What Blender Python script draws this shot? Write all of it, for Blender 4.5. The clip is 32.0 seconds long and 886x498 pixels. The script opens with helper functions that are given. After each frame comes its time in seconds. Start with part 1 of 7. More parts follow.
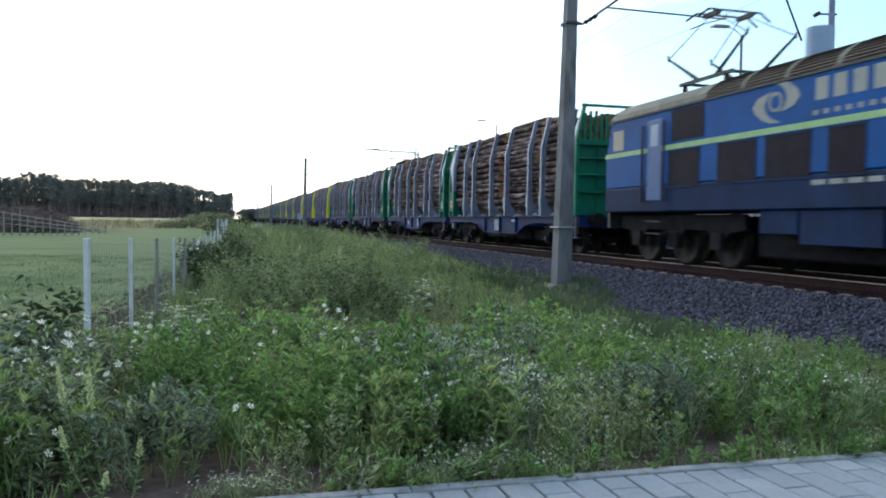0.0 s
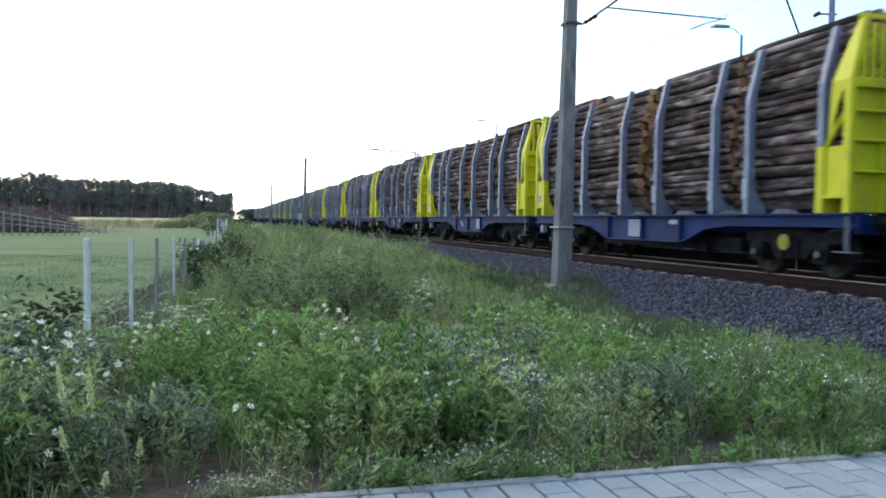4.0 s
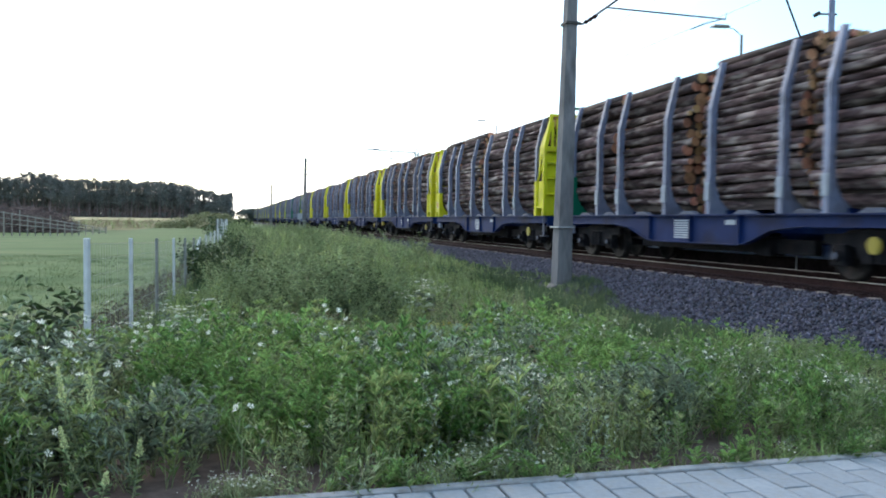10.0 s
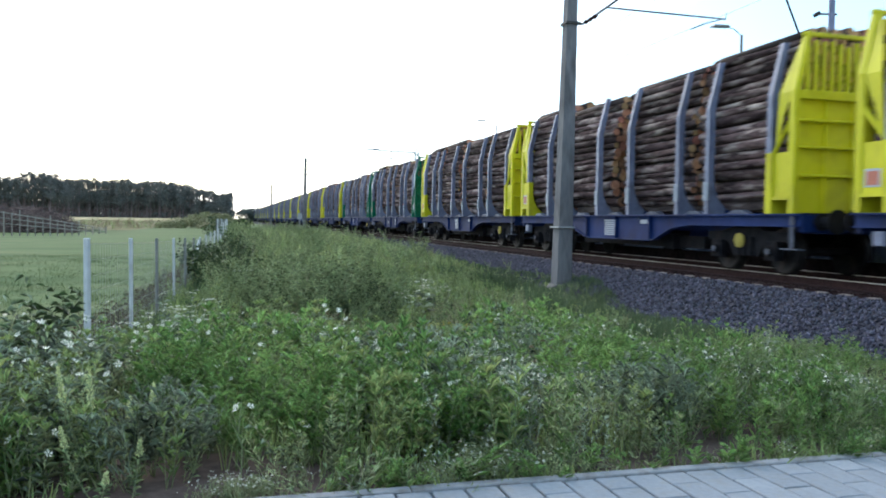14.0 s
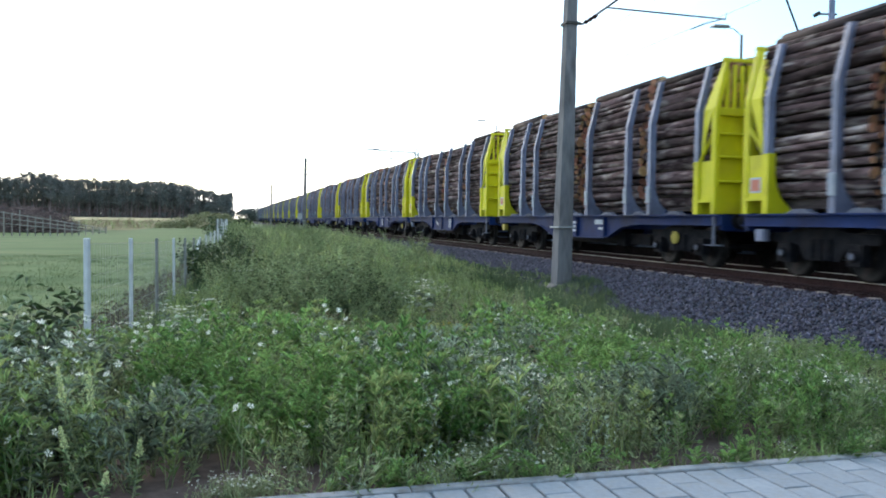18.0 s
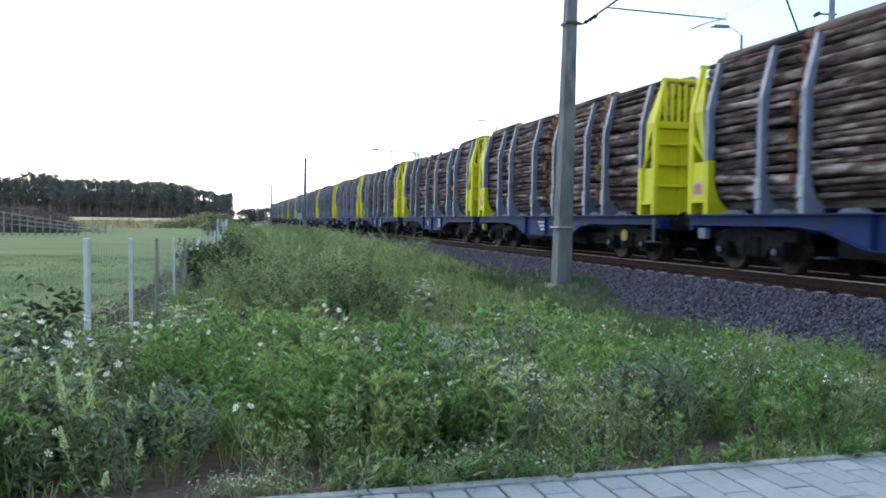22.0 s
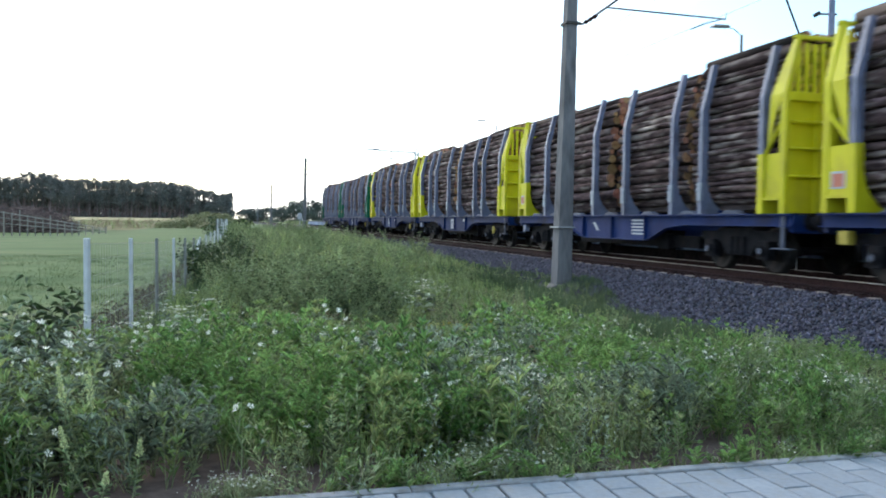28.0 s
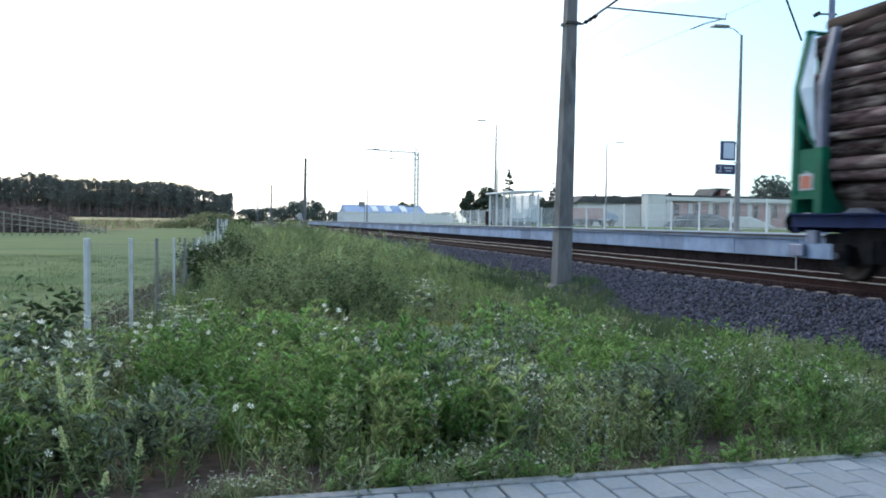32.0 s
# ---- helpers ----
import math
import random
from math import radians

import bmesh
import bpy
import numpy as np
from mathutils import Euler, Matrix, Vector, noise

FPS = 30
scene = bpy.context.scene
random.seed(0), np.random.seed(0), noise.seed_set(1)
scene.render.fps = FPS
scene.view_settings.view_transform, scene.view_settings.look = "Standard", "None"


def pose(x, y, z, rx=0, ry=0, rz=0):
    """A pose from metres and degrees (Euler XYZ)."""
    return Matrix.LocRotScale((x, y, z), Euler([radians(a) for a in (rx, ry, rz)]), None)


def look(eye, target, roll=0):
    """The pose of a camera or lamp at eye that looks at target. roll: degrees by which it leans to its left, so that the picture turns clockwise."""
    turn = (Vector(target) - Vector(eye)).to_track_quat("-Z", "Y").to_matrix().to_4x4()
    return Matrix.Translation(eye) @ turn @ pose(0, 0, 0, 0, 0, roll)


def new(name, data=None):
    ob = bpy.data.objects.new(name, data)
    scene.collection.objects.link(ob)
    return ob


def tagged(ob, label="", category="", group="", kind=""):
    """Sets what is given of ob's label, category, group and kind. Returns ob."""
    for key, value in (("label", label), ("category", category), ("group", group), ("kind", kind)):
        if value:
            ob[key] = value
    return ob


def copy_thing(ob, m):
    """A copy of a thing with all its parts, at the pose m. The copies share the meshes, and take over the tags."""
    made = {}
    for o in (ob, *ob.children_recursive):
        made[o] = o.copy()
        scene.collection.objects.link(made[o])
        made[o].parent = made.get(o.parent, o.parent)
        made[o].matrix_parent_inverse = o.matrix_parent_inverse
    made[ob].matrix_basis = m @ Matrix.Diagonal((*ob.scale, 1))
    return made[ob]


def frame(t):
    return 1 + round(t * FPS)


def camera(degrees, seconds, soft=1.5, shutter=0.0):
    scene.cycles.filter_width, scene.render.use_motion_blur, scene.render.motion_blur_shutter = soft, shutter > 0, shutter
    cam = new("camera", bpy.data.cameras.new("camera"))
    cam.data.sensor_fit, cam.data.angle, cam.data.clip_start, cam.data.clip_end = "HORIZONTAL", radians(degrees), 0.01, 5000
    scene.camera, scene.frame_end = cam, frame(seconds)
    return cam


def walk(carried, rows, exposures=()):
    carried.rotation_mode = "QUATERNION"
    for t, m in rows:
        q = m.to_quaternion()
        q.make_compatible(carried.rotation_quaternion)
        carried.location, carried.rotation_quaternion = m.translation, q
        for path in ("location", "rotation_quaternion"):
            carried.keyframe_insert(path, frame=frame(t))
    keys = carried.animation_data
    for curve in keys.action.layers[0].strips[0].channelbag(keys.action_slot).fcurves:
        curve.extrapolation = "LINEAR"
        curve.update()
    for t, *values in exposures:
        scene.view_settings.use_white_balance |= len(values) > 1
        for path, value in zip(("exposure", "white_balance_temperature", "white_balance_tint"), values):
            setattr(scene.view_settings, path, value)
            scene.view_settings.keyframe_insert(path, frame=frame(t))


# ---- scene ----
# World: x across the railway, y along it away from the camera, z up from the rail tops.
TRACK = 11.5          # x of the track's axis
EYE = (0.0, 0.0, 0.947)
WAGON = 15.457        # pitch of the wagons in the train
PLAT = 0.77           # platform level

# ---- camera ----
cam = camera(58.0, 32.0, soft=1.85, shutter=0.22)
YAW, DIP = radians(15.12), radians(1.94)
AIM = (EYE[0] + math.sin(YAW) * math.cos(DIP), EYE[1] + math.cos(YAW) * math.cos(DIP), EYE[2] - math.sin(DIP))
VIEW = look(EYE, AIM, 0.865)
walk(cam, [(0.0, VIEW), (32.0, VIEW)], exposures=[(0.0, -0.2), (1.0, -0.15), (3.0, 0.1), (6.0, 0.15), (29.5, 0.15), (31.0, 0.05), (32.0, -0.1)])

# ---- light ----
SUN_EL, SUN_AZ = radians(34), radians(-14)   # azimuth from +y towards +x


def make_world():
    w = bpy.data.worlds.new("sky")
    w.use_nodes = True
    nt = w.node_tree
    bg = nt.nodes["Background"]
    sky = nt.nodes.new("ShaderNodeTexSky")
    sky.sky_type, sky.sun_disc = "NISHITA", False
    sky.sun_elevation, sky.sun_rotation = SUN_EL, SUN_AZ
    sky.air_density, sky.dust_density, sky.ozone_density = 1.0, 2.0, 1.0
    tc = nt.nodes.new("ShaderNodeTexCoord")
    mp = nt.nodes.new("ShaderNodeMapping")
    mp.inputs["Scale"].default_value = (1.0, 1.0, 3.2)
    no = nt.nodes.new("ShaderNodeTexNoise")
    no.inputs["Scale"].default_value, no.inputs["Detail"].default_value, no.inputs["Roughness"].default_value = 2.6, 6.0, 0.55
    ramp = nt.nodes.new("ShaderNodeValToRGB")
    ramp.color_ramp.elements[0].position, ramp.color_ramp.elements[1].position = 0.45, 0.62
    mix = nt.nodes.new("ShaderNodeMix")
    mix.data_type = "RGBA"
    bw = nt.nodes.new("ShaderNodeRGBToBW")
    white = nt.nodes.new("ShaderNodeMix")      # cloud: the sky's own brightness, whitened and raised
    white.data_type, white.blend_type = "RGBA", "MULTIPLY"
    white.inputs[0].default_value = 1.0
    white.inputs[7].default_value = (0.84, 0.86, 0.90, 1)
    nt.links.new(tc.outputs["Generated"], mp.inputs["Vector"])
    nt.links.new(mp.outputs["Vector"], no.inputs["Vector"])
    nt.links.new(no.outputs["Fac"], ramp.inputs["Fac"])
    nt.links.new(sky.outputs["Color"], bw.inputs[0])
    nt.links.new(bw.outputs[0], white.inputs[6])
    veil = nt.nodes.new("ShaderNodeMix")       # an even overcast over it all
    veil.data_type, veil.blend_type = "RGBA", "ADD"
    veil.inputs[0].default_value = 1.0
    veil.inputs[7].default_value = (5.7, 6.0, 6.5, 1)
    nt.links.new(white.outputs[2], veil.inputs[6])
    nt.links.new(veil.outputs[2], mix.inputs[7])
    nt.links.new(ramp.outputs["Color"], mix.inputs[0])
    gap = nt.nodes.new("ShaderNodeMix")        # thin cloud in the gaps
    gap.data_type, gap.blend_type = "RGBA", "ADD"
    gap.inputs[0].default_value = 1.0
    gap.inputs[7].default_value = (1.0, 2.9, 4.2, 1)
    nt.links.new(sky.outputs["Color"], gap.inputs[6])
    nt.links.new(gap.outputs[2], mix.inputs[6])
    nt.links.new(mix.outputs[2], bg.inputs["Color"])
    bg.inputs["Strength"].default_value = 0.17
    scene.world = w


make_world()
sun = new("sun", bpy.data.lights.new("sun", "SUN"))
sun.data.energy, sun.data.angle, sun.data.color = 1.1, radians(20), (1.0, 0.93, 0.82)
sun.matrix_basis = look((math.sin(SUN_AZ) * math.cos(SUN_EL) * 50, math.cos(SUN_AZ) * math.cos(SUN_EL) * 50, math.sin(SUN_EL) * 50), (0, 0, 0))


# ---- materials ----
def surf(name, a, b, scale=8.0, rough=0.7, bump=0.15, metal=0.0, rnd=0.0, stretch=(1, 1, 1), coarse=0.25, island=0.0, fine=6.0, dirt=None, dirt_amount=0.5, hue=0.0, spec=0.5):
    """Two colours mixed by noise at two scales, with relief, spots of dirt and an own tone for each object or island."""
    m = bpy.data.materials.new(name)
    m.use_nodes = True
    nt = m.node_tree
    n, k = nt.nodes, nt.links
    p = n["Principled BSDF"]
    tc, mp = n.new("ShaderNodeTexCoord"), n.new("ShaderNodeMapping")
    mp.inputs["Scale"].default_value = stretch
    k.new(tc.outputs["Object"], mp.inputs["Vector"])
    if rnd:
        oi = n.new("ShaderNodeObjectInfo")
        add = n.new("ShaderNodeVectorMath")
        add.operation = "ADD"
        sc = n.new("ShaderNodeMath")
        sc.operation = "MULTIPLY"
        sc.inputs[1].default_value = 37.0
        k.new(oi.outputs["Random"], sc.inputs[0])
        k.new(mp.outputs["Vector"], add.inputs[0])
        k.new(sc.outputs[0], add.inputs[1])
        vec = add.outputs[0]
    else:
        vec = mp.outputs["Vector"]
    n1, n2 = n.new("ShaderNodeTexNoise"), n.new("ShaderNodeTexNoise")
    n1.inputs["Scale"].default_value, n1.inputs["Detail"].default_value = scale, fine
    n2.inputs["Scale"].default_value, n2.inputs["Detail"].default_value = scale * coarse, 3.0
    k.new(vec, n1.inputs["Vector"])
    k.new(vec, n2.inputs["Vector"])
    avg = n.new("ShaderNodeMath")
    avg.operation = "ADD"
    k.new(n1.outputs["Fac"], avg.inputs[0])
    k.new(n2.outputs["Fac"], avg.inputs[1])
    mr = n.new("ShaderNodeMapRange")
    mr.inputs["From Min"].default_value, mr.inputs["From Max"].default_value = 0.72, 1.28
    k.new(avg.outputs[0], mr.inputs["Value"])
    mix = n.new("ShaderNodeMix")
    mix.data_type = "RGBA"
    mix.inputs[6].default_value, mix.inputs[7].default_value = (*a, 1), (*b, 1)
    k.new(mr.outputs[0], mix.inputs[0])
    col = mix.outputs[2]
    if dirt:
        n3 = n.new("ShaderNodeTexNoise")
        n3.inputs["Scale"].default_value, n3.inputs["Detail"].default_value = scale * 0.45, 8.0
        k.new(vec, n3.inputs["Vector"])
        r3 = n.new("ShaderNodeMapRange")
        r3.inputs["From Min"].default_value, r3.inputs["From Max"].default_value = 0.5, 0.72
        r3.inputs["To Max"].default_value = dirt_amount
        k.new(n3.outputs["Fac"], r3.inputs["Value"])
        md = n.new("ShaderNodeMix")
        md.data_type = "RGBA"
        md.inputs[7].default_value = (*dirt, 1)
        k.new(r3.outputs[0], md.inputs[0])
        k.new(col, md.inputs[6])
        col = md.outputs[2]
    if rnd or island:
        src = n.new("ShaderNodeNewGeometry").outputs["Random Per Island"] if island else oi.outputs["Random"]
        amount = island or rnd
        r = n.new("ShaderNodeMapRange")
        r.inputs["To Min"].default_value, r.inputs["To Max"].default_value = 1 - amount, 1 + amount
        k.new(src, r.inputs["Value"])
        hsv = n.new("ShaderNodeHueSaturation")
        k.new(r.outputs[0], hsv.inputs["Value"])
        k.new(col, hsv.inputs["Color"])
        if hue:
            wn = n.new("ShaderNodeTexWhiteNoise")
            wn.noise_dimensions = "1D"
            k.new(src, wn.inputs["W"])
            rh = n.new("ShaderNodeMapRange")
            rh.inputs["To Min"].default_value, rh.inputs["To Max"].default_value = 0.5 - hue, 0.5 + hue
            k.new(wn.outputs["Value"], rh.inputs["Value"])
            k.new(rh.outputs[0], hsv.inputs["Hue"])
        col = hsv.outputs["Color"]
    k.new(col, p.inputs["Base Color"])
    p.inputs["Roughness"].default_value, p.inputs["Metallic"].default_value = rough, metal
    p.inputs["Specular IOR Level"].default_value = spec
    if bump:
        bp = n.new("ShaderNodeBump")
        bp.inputs["Strength"].default_value, bp.inputs["Distance"].default_value = bump, 0.02
        k.new(n1.outputs["Fac"], bp.inputs["Height"])
        k.new(bp.outputs["Normal"], p.inputs["Normal"])
    return m


def leafy(name, a, b, island=0.35, hue=0.03, through_light=0.25, rough=0.5, patch=0.5):
    """Thin green matter: tone by island and by broad patches, with some light passing through."""
    m = surf(name, a, b, scale=patch, rough=rough, bump=0, island=island, hue=hue, coarse=0.4)
    p = m.node_tree.nodes["Principled BSDF"]
    p.inputs["Specular IOR Level"].default_value = 0.35
    t = m.node_tree.nodes.new("ShaderNodeBsdfTranslucent")
    mx = m.node_tree.nodes.new("ShaderNodeMixShader")
    out = m.node_tree.nodes["Material Output"]
    src = p.inputs["Base Color"].links[0].from_socket
    m.node_tree.links.new(src, t.inputs["Color"])
    mx.inputs[0].default_value = through_light
    m.node_tree.links.new(p.outputs[0], mx.inputs[1])
    m.node_tree.links.new(t.outputs[0], mx.inputs[2])
    m.node_tree.links.new(mx.outputs[0], out.inputs["Surface"])
    return m


M = {}
M["grass_ground"] = surf("grass_ground", (0.04, 0.05, 0.022), (0.08, 0.08, 0.042), scale=1.2, rough=0.95, bump=0.6, dirt=(0.09, 0.065, 0.045), dirt_amount=0.5, spec=0.1)
M["meadow"] = surf("meadow", (0.068, 0.112, 0.042), (0.118, 0.160, 0.066), scale=0.5, rough=0.95, bump=0.3, stretch=(0.35, 1.8, 1), dirt=(0.18, 0.19, 0.09), dirt_amount=0.7, spec=0.1)
M["soil"] = surf("soil", (0.08, 0.056, 0.05), (0.145, 0.105, 0.092), scale=14, rough=0.95, bump=0.7, spec=0.1)
M["rough_field"] = surf("rough_field", (0.13, 0.12, 0.06), (0.25, 0.21, 0.11), scale=0.35, rough=0.95, bump=0.3, stretch=(1, 0.3, 1), dirt=(0.10, 0.12, 0.05), dirt_amount=0.6, spec=0.1)
M["straw"] = surf("straw", (0.33, 0.265, 0.13), (0.41, 0.34, 0.18), scale=0.25, rough=0.95, bump=0.3)
M["ballast"] = surf("ballast", (0.022, 0.022, 0.034), (0.065, 0.064, 0.088), scale=22, rough=0.9, bump=0.9, coarse=0.1, spec=0.15)
M["stone"] = surf("stone", (0.034, 0.035, 0.056), (0.085, 0.085, 0.122), scale=30, rough=0.8, bump=0.3, island=0.75, hue=0.03, spec=0.2)
M["rusty_stone"] = surf("rusty_stone", (0.016, 0.009, 0.010), (0.040, 0.023, 0.024), scale=25, rough=0.95, bump=0.5, island=0.4, spec=0.15)
M["paver"] = surf("paver", (0.215, 0.237, 0.275), (0.275, 0.298, 0.338), scale=30, rough=0.85, bump=0.25, rnd=0.1, coarse=0.06, dirt=(0.25, 0.23, 0.2), dirt_amount=0.35)
M["paver_rest"] = surf("paver_rest", (0.215, 0.237, 0.275), (0.275, 0.298, 0.338), scale=30, rough=0.85, bump=0.25, island=0.1, coarse=0.06, dirt=(0.25, 0.23, 0.2), dirt_amount=0.35)
M["kerb"] = surf("kerb", (0.23, 0.24, 0.26), (0.29, 0.30, 0.325), scale=24, rough=0.85, bump=0.25, rnd=0.1, dirt=(0.15, 0.12, 0.10), dirt_amount=0.7)
M["joint"] = surf("joint", (0.05, 0.045, 0.042), (0.11, 0.10, 0.09), scale=40, rough=0.95, bump=0.4)
M["concrete"] = surf("concrete", (0.17, 0.22, 0.33), (0.24, 0.29, 0.40), scale=3, rough=0.85, bump=0.15, rnd=0.12, dirt=(0.14, 0.16, 0.20), dirt_amount=0.5)
M["platform_wall"] = surf("platform_wall", (0.21, 0.28, 0.43), (0.29, 0.36, 0.51), scale=3, rough=0.85, bump=0.1, rnd=0.22, dirt=(0.15, 0.18, 0.25), dirt_amount=0.5)
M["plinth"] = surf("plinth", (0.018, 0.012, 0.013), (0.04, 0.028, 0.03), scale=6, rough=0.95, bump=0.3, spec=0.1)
M["mast"] = surf("mast", (0.14, 0.138, 0.15), (0.215, 0.21, 0.222), scale=9, rough=0.9, bump=0.35, stretch=(1, 1, 0.25), dirt=(0.05, 0.048, 0.048), dirt_amount=0.6, spec=0.2)
M["sleeper"] = surf("sleeper", (0.15, 0.125, 0.12), (0.24, 0.21, 0.20), scale=10, rough=0.9, bump=0.3, rnd=0.15, spec=0.15)
M["rust"] = surf("rust", (0.024, 0.010, 0.010), (0.045, 0.020, 0.019), scale=18, rough=0.8, bump=0.2, metal=0.2, spec=0.2)
M["rail_head"] = surf("rail_head", (0.52, 0.47, 0.44), (0.68, 0.63, 0.60), scale=6, rough=0.3, bump=0.05, metal=0.9)
M["wagon_blue"] = surf("wagon_blue", (0.004, 0.016, 0.084), (0.008, 0.029, 0.128), scale=2.2, rough=0.58, bump=0.06, rnd=0.25, dirt=(0.014, 0.014, 0.03), dirt_amount=0.7, spec=0.15)
M["stake_grey"] = surf("stake_grey", (0.155, 0.175, 0.27), (0.225, 0.245, 0.35), scale=5, rough=0.42, bump=0.08, metal=0.0, rnd=0.15, dirt=(0.09, 0.085, 0.11), dirt_amount=0.6, spec=0.35)
M["sleeve"] = surf("sleeve", (0.25, 0.28, 0.35), (0.34, 0.37, 0.44), scale=6, rough=0.5, bump=0.05, metal=0.0, dirt=(0.2, 0.2, 0.21), dirt_amount=0.5, spec=0.25)
M["yellow"] = surf("yellow", (0.56, 0.52, 0.010), (0.66, 0.61, 0.022), scale=3, rough=0.5, bump=0.05, rnd=0.06, dirt=(0.36, 0.29, 0.03), dirt_amount=0.6, spec=0.25)
M["green"] = surf("green", (0.004, 0.115, 0.068), (0.008, 0.155, 0.095), scale=3, rough=0.5, bump=0.05, rnd=0.12, dirt=(0.012, 0.06, 0.045), dirt_amount=0.6, spec=0.15)
M["pale_sheet"] = surf("pale_sheet", (0.36, 0.47, 0.62), (0.48, 0.60, 0.72), scale=3, rough=0.45, bump=0.08, dirt=(0.2, 0.28, 0.34), dirt_amount=0.5, spec=0.3)
M["bogie"] = surf("bogie", (0.006, 0.006, 0.009), (0.016, 0.015, 0.018), scale=8, rough=0.75, bump=0.2, dirt=(0.03, 0.022, 0.02), dirt_amount=0.5, spec=0.12)
M["wheel"] = surf("wheel", (0.008, 0.007, 0.008), (0.02, 0.018, 0.018), scale=8, rough=0.6, bump=0.1, metal=0.3, dirt=(0.055, 0.04, 0.035), dirt_amount=0.5, spec=0.12)
M["bark"] = surf("bark", (0.020, 0.012, 0.012), (0.135, 0.090, 0.093), scale=6, rough=0.95, bump=1.0, rnd=0.5, stretch=(2.2, 0.55, 2.2), hue=0.015, coarse=0.3, dirt=(0.40, 0.33, 0.31), dirt_amount=0.85, spec=0.08)
M["cut_wood"] = surf("cut_wood", (0.33, 0.15, 0.08), (0.50, 0.28, 0.16), scale=12, rough=0.9, bump=0.2, rnd=0.35, hue=0.03, dirt=(0.22, 0.10, 0.05), dirt_amount=0.6)
M["bark_core"] = surf("bark_core", (0.022, 0.016, 0.015), (0.11, 0.082, 0.082), scale=5, rough=0.95, bump=0.8, island=0.5, stretch=(2.2, 0.35, 2.2), dirt=(0.22, 0.18, 0.15), dirt_amount=0.45, spec=0.15)
M["cut_core"] = surf("cut_core", (0.33, 0.15, 0.08), (0.50, 0.28, 0.16), scale=12, rough=0.9, bump=0.2, island=0.4, hue=0.03, dirt=(0.22, 0.10, 0.05), dirt_amount=0.6)
M["white_mark"] = surf("white_mark", (0.36, 0.40, 0.48), (0.5, 0.52, 0.56), scale=20, rough=0.6, bump=0)
M["red_mark"] = surf("red_mark", (0.42, 0.12, 0.08), (0.52, 0.17, 0.11), scale=20, rough=0.6, bump=0)
M["yellow_mark"] = surf("yellow_mark", (0.32, 0.25, 0.03), (0.42, 0.33, 0.05), scale=12, rough=0.6, bump=0.05)
M["loco_blue"] = surf("loco_blue", (0.001, 0.066, 0.245), (0.003, 0.09, 0.32), scale=1.2, rough=0.5, bump=0.03, dirt=(0.006, 0.05, 0.17), dirt_amount=0.7, spec=0.1)
M["loco_grey"] = surf("loco_grey", (0.008, 0.022, 0.066), (0.013, 0.032, 0.09), scale=2, rough=0.6, bump=0.04, dirt=(0.014, 0.018, 0.036), dirt_amount=0.7, spec=0.08)
M["loco_roof"] = surf("loco_roof", (0.12, 0.12, 0.10), (0.19, 0.185, 0.155), scale=3, rough=0.7, bump=0.1, dirt=(0.09, 0.08, 0.07), dirt_amount=0.6, spec=0.2)
M["loco_light"] = surf("loco_light", (0.22, 0.30, 0.44), (0.28, 0.36, 0.50), scale=3, rough=0.45, bump=0.03)
M["door_blue"] = surf("door_blue", (0.03, 0.08, 0.22), (0.045, 0.11, 0.28), scale=3, rough=0.5, bump=0.03)
M["navy_steel"] = surf("navy_steel", (0.006, 0.012, 0.06), (0.012, 0.02, 0.08), scale=6, rough=0.5, bump=0.03)
M["roof_brown"] = surf("roof_brown", (0.035, 0.022, 0.016), (0.075, 0.05, 0.036), scale=5, rough=0.8, bump=0.2)
M["stripe"] = surf("stripe", (0.22, 0.40, 0.17), (0.30, 0.48, 0.22), scale=6, rough=0.5, bump=0)
M["cream"] = surf("cream", (0.20, 0.22, 0.22), (0.28, 0.29, 0.28), scale=6, rough=0.5, bump=0)
M["dark_grille"] = surf("dark_grille", (0.007, 0.006, 0.014), (0.014, 0.012, 0.024), scale=10, rough=0.6, bump=0.1, spec=0.1)
M["black_steel"] = surf("black_steel", (0.03, 0.03, 0.032), (0.06, 0.058, 0.058), scale=12, rough=0.6, bump=0.1, metal=0.5)
M["steel"] = surf("steel", (0.36, 0.38, 0.40), (0.48, 0.50, 0.52), scale=8, rough=0.45, bump=0.06, metal=0.5, rnd=0.1)
M["post"] = surf("post", (0.50, 0.52, 0.56), (0.64, 0.65, 0.68), scale=10, rough=0.55, bump=0.1, metal=0.15, rnd=0.1, dirt=(0.3, 0.28, 0.26), dirt_amount=0.5)
M["dark_post"] = surf("dark_post", (0.16, 0.16, 0.16), (0.24, 0.24, 0.23), scale=10, rough=0.7, bump=0.1, rnd=0.1)
M["wood_fence"] = surf("wood_fence", (0.22, 0.20, 0.18), (0.34, 0.31, 0.28), scale=10, rough=0.9, bump=0.3, rnd=0.15)
M["lamp_grey"] = surf("lamp_grey", (0.20, 0.19, 0.19), (0.28, 0.27, 0.27), scale=8, rough=0.6, bump=0.05, rnd=0.1)
M["wire"] = surf("wire", (0.10, 0.10, 0.10), (0.16, 0.16, 0.16), scale=10, rough=0.5, bump=0, metal=0.7)

M["fence_wire"] = surf("fence_wire", (0.30, 0.32, 0.32), (0.42, 0.44, 0.44), scale=10, rough=0.5, bump=0, metal=0.3)


